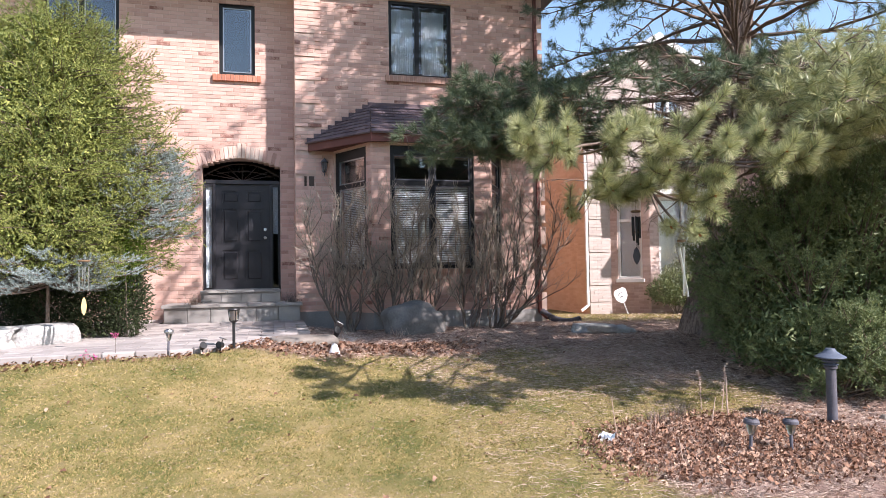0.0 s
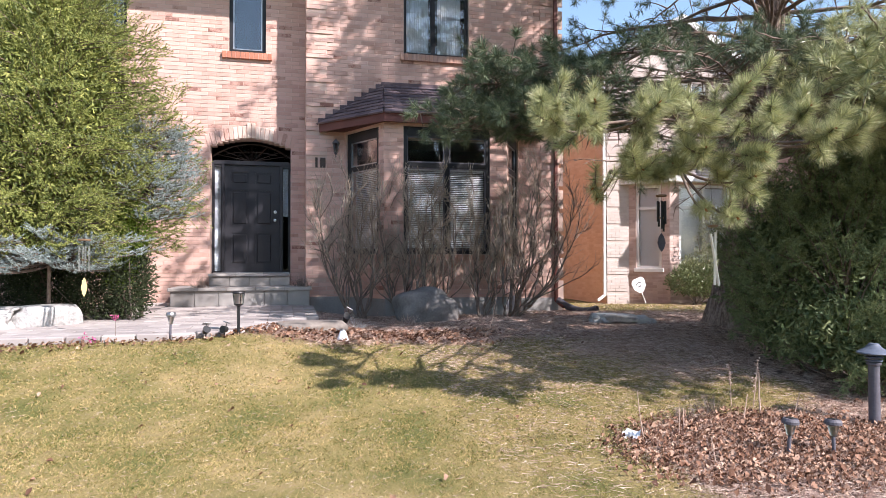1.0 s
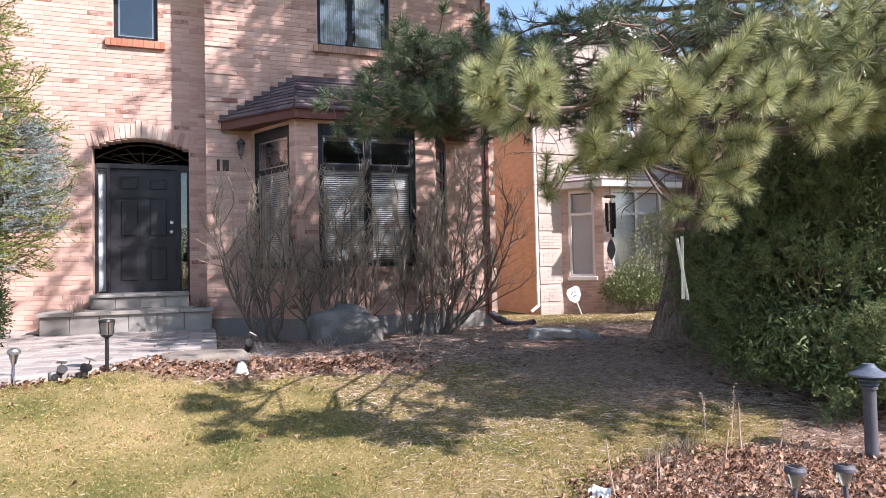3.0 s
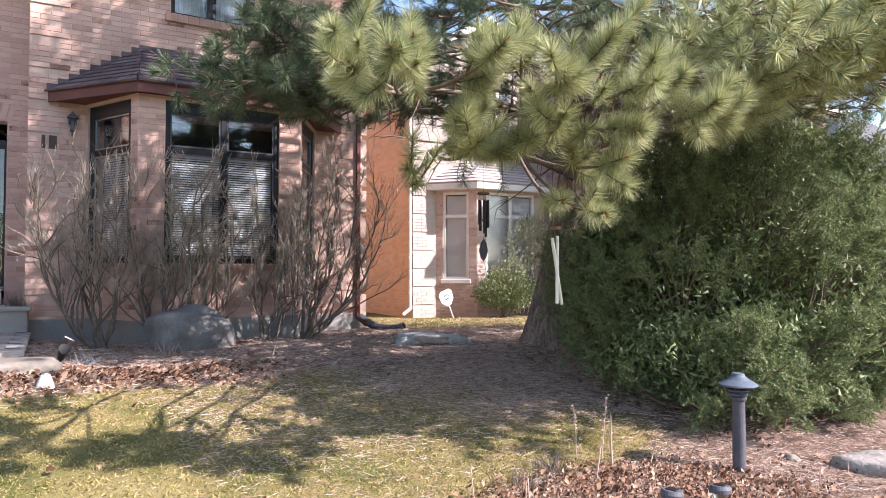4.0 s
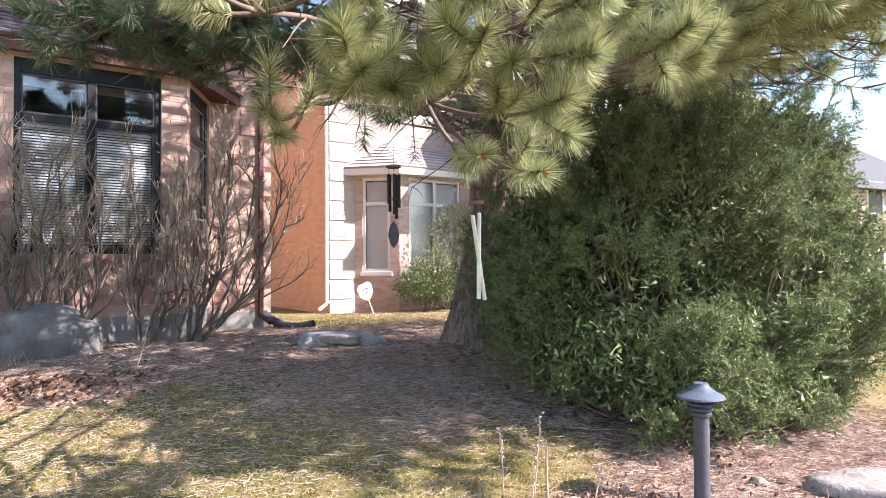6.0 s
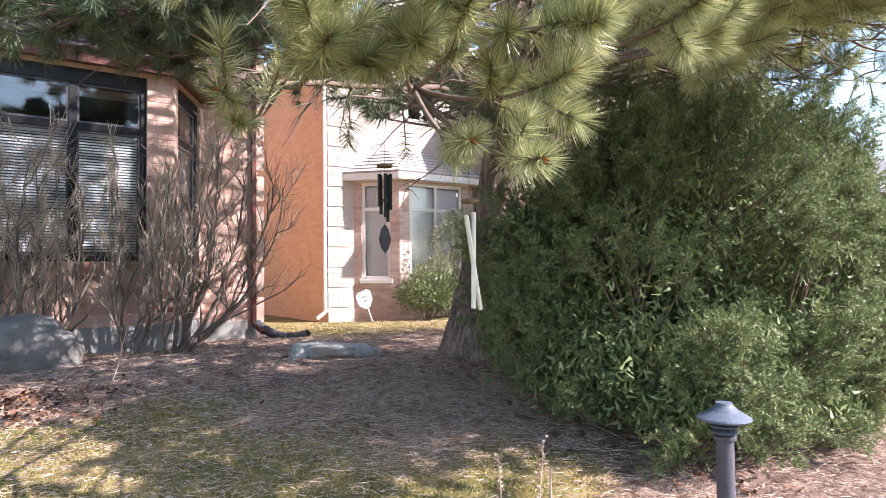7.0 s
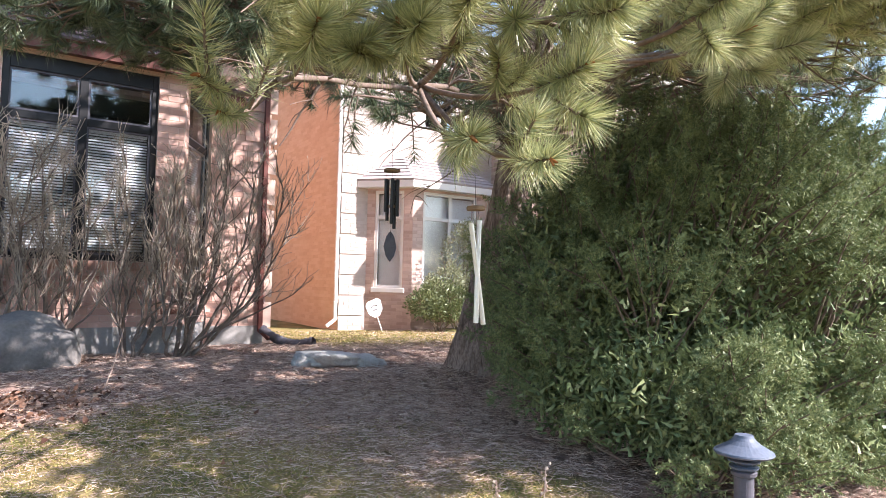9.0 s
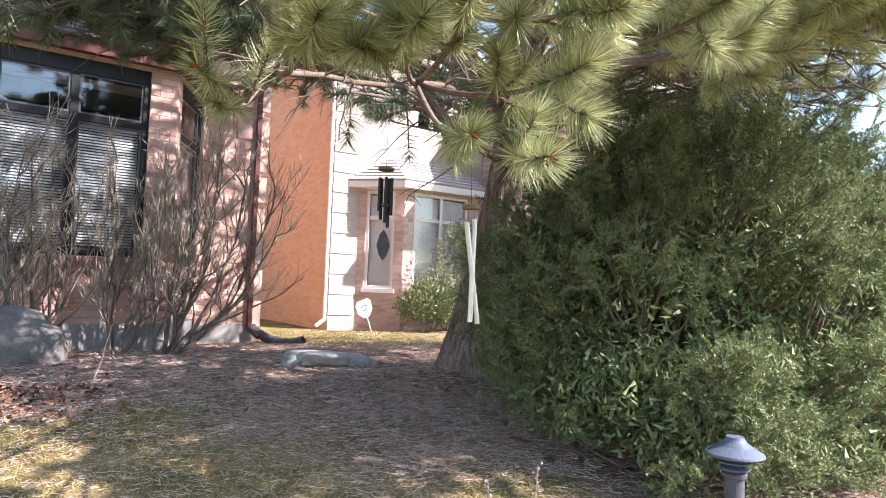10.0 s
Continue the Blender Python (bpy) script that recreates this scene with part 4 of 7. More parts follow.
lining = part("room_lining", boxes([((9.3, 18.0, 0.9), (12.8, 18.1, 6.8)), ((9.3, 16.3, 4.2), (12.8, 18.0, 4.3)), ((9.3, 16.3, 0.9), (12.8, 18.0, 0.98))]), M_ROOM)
tagged(lining, "plain room behind the neighbour's windows, coloured dark as if unlit", "room", kind="structure")
window("window_10", "white-framed upper window of the neighbouring house", pose(10.75, YN + 0.05, 5.2), 0.95, 1.3, (0.475,), (), 0.06, M_WHITE)


def slab_roof(name, label, corners, thick=0.12, mat_=None):
    """A pitched roof slab with thickness from four corners, with overlapping courses."""
    bm = bmesh.new()
    c = [Vector(p) for p in corners]
    nrm = (c[1] - c[0]).cross(c[3] - c[0]).normalized()
    rows = max(4, int((c[3] - c[0]).length / 0.18))
    for r in range(rows):
        a, b = r / rows, (r + 1) / rows
        q = [c[0].lerp(c[3], a), c[1].lerp(c[2], a), c[1].lerp(c[2], b), c[0].lerp(c[3], b)]
        top = [q[0] + nrm * 0.03, q[1] + nrm * 0.03, q[2] + nrm * 0.008, q[3] + nrm * 0.008]
        low = [p - nrm * thick for p in q]
        v = [bm.verts.new(p) for p in low + top]
        for f in ((4, 5, 6, 7), (0, 1, 5, 4), (3, 2, 1, 0), (0, 4, 7, 3), (1, 2, 6, 5)):
            bm.faces.new([v[i] for i in f])
    ob = part(name, bm, mat_ or M_ROOF)
    return tagged(ob, label, "roof", kind="structure")


# bay roof next door: three pitched slabs
nb_e = [(8.92, YN), (9.82, 14.95), (12.3, 14.95), (13.1, YN)]
nb_r = [(10.1, YN, 4.4), (12.0, YN, 4.4)]
Z0 = 3.72
slab_roof("roof_neighbour_bay", "pale mauve shingle hip over the neighbouring bay", [(*nb_e[0], Z0), (*nb_e[1], Z0), nb_r[0], nb_r[0]], 0.1, M_ROOF_PALE)
slab_roof("roof_neighbour_bay", "pale mauve shingle front slope over the neighbouring bay", [(*nb_e[1], Z0), (*nb_e[2], Z0), nb_r[1], nb_r[0]], 0.1, M_ROOF_PALE)
slab_roof("roof_neighbour_bay", "grey shingle hip over the neighbouring bay", [(*nb_e[2], Z0), (*nb_e[3], Z0), nb_r[1], nb_r[1]], 0.1, M_ROOF_PALE)
ev = bmesh.new()
for a, b in zip(nb_e, nb_e[1:]):
    ln = math.hypot(b[0] - a[0], b[1] - a[1])
    add_box(ev, (0, 0, 3.56), (ln, 0.03, 3.7), pose(a[0], a[1], 0, 0, 0, math.degrees(math.atan2(b[1] - a[1], b[0] - a[0]))))
tagged(part("fascia_neighbour_bay", ev, M_WHITE), "white eaves board of the neighbouring bay", "eaves", kind="structure")
tagged(part("soffit_neighbour_bay", prism(nb_e, 3.55, 3.565), M_WHITE), "white soffit of the neighbouring bay", "eaves", kind="structure")

# gable of the main block
gb = bmesh.new()
v = [gb.verts.new(p) for p in ((8.55, YN, 6.9), (12.9, YN, 6.9), (10.72, YN, 8.1), (8.55, YN + 0.25, 6.9), (12.9, YN + 0.25, 6.9), (10.72, YN + 0.25, 8.1))]
for f in ((0, 1, 2), (5, 4, 3), (0, 3, 4, 1), (1, 4, 5, 2), (2, 5, 3, 0)):
    gb.faces.new([v[i] for i in f])
tagged(part("gable_neighbour", gb, M_CREAM), "cream brick gable of the neighbouring house", "gable", kind="structure")
slab_roof("roof_neighbour", "grey shingle slope of the neighbouring gable", [(8.2, 27, 6.85), (8.2, 15.6, 6.85), (10.72, 15.6, 8.25), (10.72, 27, 8.25)])
slab_roof("roof_neighbour", "grey shingle slope of the neighbouring gable", [(13.2, 15.6, 6.85), (13.2, 27, 6.85), (10.72, 27, 8.25), (10.72, 15.6, 8.25)])
for s, t in ((8.15, 1), (13.25, -1)):
    rk = bmesh.new()
    a, b = Vector((s, 15.58, 6.68)), Vector((10.72, 15.58, 8.1))
    up = Vector((0, 0, 0.2))
    q = [rk.verts.new(p) for p in (a, b, b + up, a + up, a + Vector((0, 0.03, 0)), b + Vector((0, 0.03, 0)), b + up + Vector((0, 0.03, 0)), a + up + Vector((0, 0.03, 0)))]
    for f in ((0, 1, 2, 3), (7, 6, 5, 4), (0, 4, 5, 1), (3, 2, 6, 7)):
        rk.faces.new([q[i] for i in f])
    tagged(part("rake_board", rk, M_WHITE), "white rake board along the neighbouring gable", "trim", kind="structure")

# garage wing nearer the street
wing = BrickWall("wall_wing_front", "pale brick front of the neighbour's projecting wing", (12.9, 12.2), (20.4, 12.2), 0.1, 6.2, [(0.55, 1.45, 3.9, 5.4), (3.1, 4.2, 3.9, 5.4), (5.6, 6.7, 3.9, 5.4)], lot=M_ROSE, single=M_ROSE, core=M_ROSE)
wing_side = BrickWall("wall_wing_side", "pale brick side of the neighbour's projecting wing", (12.9, YN + 0.02), (12.9, 12.22), 0.1, 6.2, lot=M_ROSE, single=M_ROSE, core=M_ROSE)
for k, x in enumerate((13.45, 16.0, 18.5)):
    window(("window_11", "window_12", "window_13")[k], "white-framed upper window of the neighbour's wing", pose(x, 12.25, 3.9), 0.9 if k == 0 else 1.1, 1.5, (0.5,), (0.75,), 0.07, M_WHITE)
tagged(part("room_lining", box((13.1, 13.4, 3.3), (20.2, 13.5, 6.0)), M_ROOM), "plain room in the wing, coloured dark as if unlit", "room", kind="structure")
tagged(part("wall_wing_back", boxes([((20.1, 12.5, 0.1), (20.4, 22, 6.2)), ((12.95, 21.7, 0.1), (20.1, 22, 6.2))]), M_ROSE), "plain brick far walls of the wing", "brick wall", kind="structure")
slab_roof("roof_wing", "grey shingle slope of the neighbour's wing", [(12.5, 11.7, 6.15), (20.8, 11.7, 6.15), (18.4, 16.5, 8.4), (15.0, 16.5, 8.4)])
slab_roof("roof_wing", "grey shingle slope of the neighbour's wing", [(20.8, 11.7, 6.15), (20.8, 22.3, 6.15), (18.4, 16.5, 8.4), (18.4, 16.5, 8.4)])
slab_roof("roof_wing", "grey shingle slope of the neighbour's wing", [(12.5, 22.3, 6.15), (12.5, 11.7, 6.15), (15.0, 16.5, 8.4), (15.0, 16.5, 8.4)])
tagged(part("eaves_wing", boxes([((12.5, 11.66, 6.0), (20.8, 11.69, 6.16)), ((12.5, 11.69, 6.0), (20.8, 12.2, 6.03))]), M_WHITE), "white eaves board of the neighbour's wing", "eaves", kind="structure")


def downspout(name, label, x, y, z0, z1, mat_, shoe):
    """A rectangular rain pipe with straps and a shoe."""
    d = thing(name, label, "downspout", (x, y, 0))
    part("pipe", box((-0.035, -0.03, z0), (0.035, 0.03, z1), 0.006), mat_, d)
    bm = box((-0.035, -0.03, 0), (0.035, 0.03, 0.26), 0.006)
    s = part("shoe", bm, mat_, d)
    s.matrix_basis = pose(0, 0, z0 + 0.02, 0, 0, 0) @ pose(0, 0, 0, *shoe)
    z = z0 + 0.4
    while z < z1:
        part("strap", box((-0.045, -0.036, z), (0.045, 0.036, z + 0.025), 0.002), mat_, d)
        z += 0.9
    return d


downspout("downspout", "white painted downspout at the neighbour's corner", XN - 0.05, YN + 0.03, 0.5, 6.7, M_WHITE, (0, -125, 0))
d2 = downspout("downspout", "dark brown downspout at the house's corner", 5.4, YB - 0.06, 0.62, 7.4, M_FASCIA, (118, 0, 20))


# a house further along the street
def far_house(x, y, w, d, wall, ridge, turn, label):
    h = thing("far_house", label, "house", (x, y, -0.5), turn)
    part("wall", box((-w / 2, -d / 2, -0.5), (w / 2, d / 2, wall)), M_ROSE, h)
    o = 0.5
    r = w / 2 - d / 2
    rf = raw_mesh("roof", [(-w / 2 - o, -d / 2 - o, wall), (w / 2 + o, -d / 2 - o, wall), (w / 2 + o, d / 2 + o, wall), (-w / 2 - o, d / 2 + o, wall), (-max(r, 0.3), 0, ridge), (max(r, 0.3), 0, ridge)],
                  [(0, 1, 5, 4), (1, 2, 5), (2, 3, 4, 5), (3, 0, 4), (3, 2, 1, 0)], M_ROOF)
    part("roof", rf, M_ROOF, h)
    for i in range(3):
        for z in (1.0, 3.9):
            wx = -w / 2 + 1.2 + i * (w - 3.6) / 2
            win = part("window", boxes([((wx, -d / 2 - 0.04, z), (wx + 0.07, -d / 2 + 0.02, z + 1.4)), ((wx + 1.13, -d / 2 - 0.04, z), (wx + 1.2, -d / 2 + 0.02, z + 1.4)), ((wx + 0.07, -d / 2 - 0.04, z), (wx + 1.13, -d / 2 + 0.02, z + 0.07)), ((wx + 0.07, -d / 2 - 0.04, z + 1.33), (wx + 1.13, -d / 2 + 0.02, z + 1.4))]), M_WHITE, h)
            part("pane", box((wx + 0.07, -d / 2 - 0.02, z + 0.07), (wx + 1.13, -d / 2 - 0.012, z + 1.33)), M_BLACK, win)
    return h


far_house(33.5, 18.5, 12, 10, 4.9, 9.3, -8, "pale brick house with a grey hipped roof further along the street")

# ---- plants ----
def bent(p0, p1, sag, n=9, wiggle=0.06):
    """Points from p0 to p1 on a sagging, slightly crooked line."""
    t = np.linspace(0, 1, n)[:, None]
    p0, p1 = np.asarray(p0, float), np.asarray(p1, float)
    pts = p0 + (p1 - p0) * t
    pts[:, 2] += sag * 4 * (t * (1 - t))[:, 0]
    w = RNG.normal(size=(n, 3)) * wiggle * np.linalg.norm(p1 - p0) * 0.25
    w = np.cumsum(w, 0) * 0.4
    w -= t * w[-1]
    w[0] = 0
    return pts + w


# overhead lines along the street, beyond the far house
for k, z in enumerate((8.2, 8.6, 9.1)):
    wire = Tubes()
    wire.add(bent((16, 44, z + 1), (70, 12, z), -0.9, 24, 0.0), [0.018] * 24, 4)
    tagged(part("overhead_line", wire.mesh("overhead_line", M_PLASTIC), M_PLASTIC), "thin black overhead line against the sky", "cable", group="overhead lines", kind="structure")


def tuft(p, d, count, length, width, along=0.16):
    """A bottle-brush of long needles round a twig's end, leaning forward towards its tip."""
    d = unit(d)
    s = RNG.uniform(0, 1, count) ** 0.8
    o = p + d * (s * along)[:, None]
    rad = RNG.normal(size=(count, 3))
    rad -= (rad @ d)[:, None] * d
    rad = unit(rad)
    fwd = 0.25 + 1.0 * s ** 2 + RNG.uniform(-0.2, 0.25, count)
    return blades(o, d * fwd[:, None] + rad, length * RNG.uniform(0.8, 1.08, count), width)


def pine():
    tree = thing("pine_tree", "tall pine with rough bark and long-needled drooping boughs", "tree", (6.32, 8.0, 0))
    off = np.array([6.32, 8.0, 0.0])
    # trunk, flared at the foot and leaning
    trunk = np.array([(0.0, 0, 0.2), (0.05, 0, 0.45), (0.14, 0, 0.8), (0.36, 0.0, 1.6), (0.58, 0, 2.8), (0.78, 0.03, 4.2), (0.95, 0.05, 6.0), (1.05, 0.08, 8.5), (1.08, 0.1, 11.0), (1.1, 0.1, 13.6)])
    rad = np.array([0.46, 0.4, 0.33, 0.29, 0.26, 0.23, 0.2, 0.15, 0.09, 0.03])
    fine_t = np.linspace(0, 1, 170)
    src = np.linspace(0, 1, len(trunk))
    tp = np.stack([np.interp(fine_t, src, trunk[:, i]) for i in range(3)], 1)
    tr = np.interp(fine_t, src, rad)
    tb = Tubes()
    tb.add(tp, tr, 64)
    vv = np.concatenate(tb.v)
    for i in range(len(vv)):
        k = i // 64
        c = tp[k]
        a = math.atan2(vv[i, 1] - c[1], vv[i, 0] - c[0])
        n = -1.1 * abs(noise.noise(Vector((math.cos(a) * 5, math.sin(a) * 5, vv[i, 2] * 1.3)))) + noise.noise(Vector((math.cos(a) * 2.6, math.sin(a) * 2.6, vv[i, 2] * 0.9))) + 0.6 * noise.noise(Vector((math.cos(a) * 7, math.sin(a) * 7, vv[i, 2] * 2.6)))
        root = 0.16 * max(0, 0.9 - vv[i, 2]) * math.cos(3 * a + 0.6)
        vv[i, :2] = c[:2] + (vv[i, :2] - c[:2]) * (1 + 0.17 * n + root)
    tb.v = [vv]
    part("trunk", tb.mesh("trunk", M_BARK), M_BARK, tree, "grey-brown furrowed trunk")

    wood, fol, shade_fol, buds = [], [], [], []

    def trunk_at(z):
        return np.array([np.interp(z, tp[:, 2], tp[:, i]) for i in range(3)])

    def limb(z, end, r, sag, branchlets, tufts, count, length, width, clean=0.35, bare=5, dead=10, spreading=1.0):
        p0 = trunk_at(z)
        pts = bent(p0, np.asarray(end, float) - off, sag, 12, 0.05)
        t = Tubes()
        # boughs past y 4.9 take the darker needles that stand in for shade
        clad = shade_fol if end[1] > 4.9 else fol
        t.add(pts, np.linspace(r, r * 0.22, 12), 7 if z < 5 else 4)
        dead = dead if z < 5 else 0
        ln = np.linalg.norm(pts[-1] - pts[0])
        for i in range(branchlets + dead):
            gone = i >= branchlets
            s = RNG.uniform(0.12, 0.85) if gone else clean + (1 - clean) * ((i + 0.6) / branchlets) ** 0.9
            k = min(int(s * 11), 10)
            base = pts[k] + (pts[k + 1] - pts[k]) * (s * 11 - k)
            axis = unit(pts[k + 1] - pts[k])
            side = unit(np.cross(axis, [0, 0, 1.0])) * (1 if i % 2 else -1)
            d = unit(axis * RNG.uniform(0.5, 1.0) + side * RNG.uniform(0.5, 1.0) + np.array([0, 0, RNG.uniform(-0.35, 0.35)]))
            if gone:
                d = unit(axis * 0.4 + side * RNG.uniform(0.3, 1) + np.array([0, 0, RNG.uniform(-0.8, 0.5)]))
            bl = RNG.uniform(0.3, 0.75) * (1.25 - 0.7 * s) * min(1.4, ln / 2.8)
            q = bent(base, base + d * bl, RNG.uniform(-0.06, 0.08), 6, 0.12)
            t.add(q, np.linspace(0.011 if gone else 0.015, 0.004, 6), 4)
            if gone:
                for _ in range(bare):
                    j = RNG.integers(2, 6)
                    dd = unit(d + RNG.normal(size=3) * 0.7)
                    t.add(bent(q[j], q[j] + dd * RNG.uniform(0.12, 0.35), 0.02, 4, 0.15), np.linspace(0.005, 0.002, 4), 3)
                continue
            tips = [(q[-1], unit(q[-1] - q[-2]))]
            for _ in range(tufts - 1):
                j = RNG.integers(2, 5)
                dd = unit(d * 0.8 + RNG.normal(size=3) * 0.55 + np.array([0, 0, 0.25]))
                e = q[j] + dd * RNG.uniform(0.14, 0.3) * spreading
                t.add(bent(q[j], e, 0.02, 4, 0.1), np.linspace(0.007, 0.004, 4), 4)
                tips.append((e, dd))
            for e, dd in tips:
                dd = unit(dd + np.array([0, 0, 0.18]))
                al = RNG.uniform(0.1, 0.2)
                clad.append(tuft(e - dd * al * 0.6, dd, int(count * RNG.uniform(0.7, 1.3)), length, width, al))
        e = pts[-1]
        dd = unit(pts[-1] - pts[-3])
        clad.append(tuft(e - dd * 0.1, dd, int(count * 1.3), length, width, 0.25))
        wood.append(t)

    MID = dict(count=105, length=0.135, width=0.0055)
    ROOF = dict(count=110, length=0.14, width=0.0085)
    FAR = dict(count=75, length=0.145, width=0.0068)
    THIN = dict(count=26, length=0.16, width=0.012)
    HIGH = dict(count=34, length=0.16, width=0.015)

    # boughs that reach over the lawn towards the street, each ending in bottle-brush sprays
    def brush(path, clad, count, length=0.13):
        """Needles along the last stretch of a shoot, opening into a star at its tip."""
        path = np.asarray(path)
        s = 1 - clad * RNG.uniform(0, 1, count) ** 1.1
        k = s * (len(path) - 1)
        lo = np.minimum(k.astype(int), len(path) - 2)
        o = path[lo] + (path[lo + 1] - path[lo]) * (k - lo)[:, None]
        ax = unit(path[lo + 1] - path[lo])
        r = RNG.normal(size=(count, 3))
        r = unit(r - (r * ax).sum(1)[:, None] * ax)
        f = 0.4 + 1.3 * ((s - 1 + clad) / clad) ** 3 + RNG.uniform(-0.2, 0.25, count)
        fol.append(blades(o, ax * f[:, None] + r, length * RNG.uniform(0.8, 1.1, count), 0.0046))

    def curl(a, b, lift, n=9):
        """A shoot that first hangs, then turns up at its end."""
        a, b = np.asarray(a, float), np.asarray(b, float)
        mid = a + (b - a) * 0.62 + np.array([0, 0, -lift])
        u = np.linspace(0, 1, n)[:, None]
        return (1 - u) ** 2 * a + 2 * u * (1 - u) * mid + u * u * b

    def bough(z, hub, r, sag, tips):
        p0, hub = trunk_at(z), np.asarray(hub, float) - off
        pts = bent(p0, hub, sag, 12, 0.08)
        t = Tubes()
        t.add(pts, np.linspace(r * 0.5, 0.014, 12), 8)
        for k in range(16):
            j = RNG.integers(2, 11)
            dd = unit(unit(hub - p0) * 0.4 + RNG.normal(size=3) * 0.7 - [0, 0, 0.15])
            q = bent(pts[j], pts[j] + dd * RNG.uniform(0.25, 0.6), 0.03, 6, 0.2)
            t.add(q, np.linspace(0.009, 0.003, 6), 4)
            for _ in range(3):
                i = RNG.integers(2, 5)
                t.add(bent(q[i], q[i] + unit(dd + RNG.normal(size=3) * 0.8) * RNG.uniform(0.1, 0.25), 0.01, 4, 0.25), np.linspace(0.004, 0.0018, 4), 3)
        for x, y, zz, *small in tips:
            e = np.array([x, y, zz]) - off
            size = small[0] if small else 1.0
            ln = np.linalg.norm(e - hub)
            path = curl(hub, e, 0.06 + 0.09 * ln)
            t.add(path, np.linspace(0.015, 0.007, 9), 6)
            brush(path, min(0.85, 0.3 / ln), int(720 * size), 0.09 + 0.05 * size)
            ax = unit(e - hub)
            for k in range(4 if size > 0.7 else 1):
                i = RNG.integers(4, 8)
                d = unit(ax * 0.8 + RNG.normal(size=3) * [0.55, 0.55, 0.4] + [0, 0, 0.1])
                g = RNG.uniform(0.15, 0.3)
                sp = curl(path[i], path[i] + d * g + np.array([0, 0, 0.05]), 0.02, 5)
                t.add(sp, np.linspace(0.009, 0.005, 5), 5)
                brush(sp, 0.75, int(1700 * g * size), RNG.uniform(0.115, 0.14))
            for k in range(2):
                d = unit(ax + RNG.normal(size=3) * 0.15)
                buds.append(([e, e + d * RNG.uniform(0.03, 0.05)], [0.009, 0.003]))
        wood.append(t)

    bough(2.9, (3.05, 5.25, 2.3), 0.05, 0.2, [(2.55, 4.6, 2.05, 0.5), (2.66, 4.75, 1.98, 0.4), (2.78, 4.2, 2.16), (2.7, 4.2, 2.34)])
    bough(2.8, (3.6, 4.95, 2.3), 0.045, 0.2, [(3.05, 4.2, 2.22), (3.2, 4.0, 1.84, 0.7), (3.33, 3.8, 1.76, 0.7), (3.14, 3.9, 2.3), (3.5, 3.82, 2.08)])
    bough(3.2, (2.75, 5.1, 2.65), 0.05, 0.25, [(2.12, 3.95, 2.5), (2.18, 4.6, 2.62), (2.4, 4.25, 2.7), (2.1, 4.7, 2.82), (2.71, 3.85, 2.6), (2.33, 5.2, 2.68)])
    bough(3.1, (3.45, 4.7, 2.55), 0.045, 0.2, [(2.93, 4.0, 2.76), (3.07, 3.8, 2.5), (3.43, 3.8, 2.78), (3.54, 3.62, 2.5), (3.5, 3.7, 2.25)])
    bough(3.0, (4.35, 4.8, 2.55), 0.045, 0.15, [(4.02, 3.6, 2.42), (4.04, 3.85, 2.65), (4.5, 3.9, 2.45), (4.8, 4.0, 2.6)])
    bough(3.1, (5.2, 4.9, 2.75), 0.045, 0.15, [(4.95, 3.9, 2.8), (5.4, 3.95, 2.85), (5.1, 4.2, 2.6)])
    # long boughs high on the house's side
    for z, end in ((8.2, (2.3, 8.0, 8.4)), (6.6, (1.8, 7.6, 6.8)), (9.6, (3.6, 8.0, 10.1)), (7.4, (2.6, 9.0, 7.6)), (9.0, (3.2, 7.0, 9.3))):
        limb(z, end, 0.06, 0.2, 9, 3, clean=0.4, dead=4, bare=2, **FAR)
    # heavy bare-based limbs over the yew
    for z, end, r in ((2.95, (10.4, 7.2, 3.55), 0.085), (3.25, (9.9, 5.6, 3.75), 0.07), (3.05, (4.2, 7.0, 3.35), 0.06), (3.5, (9.6, 9.4, 4.3), 0.07)):
        limb(z, end, r, 0.12, 10, 3, clean=0.62, dead=22, **MID)
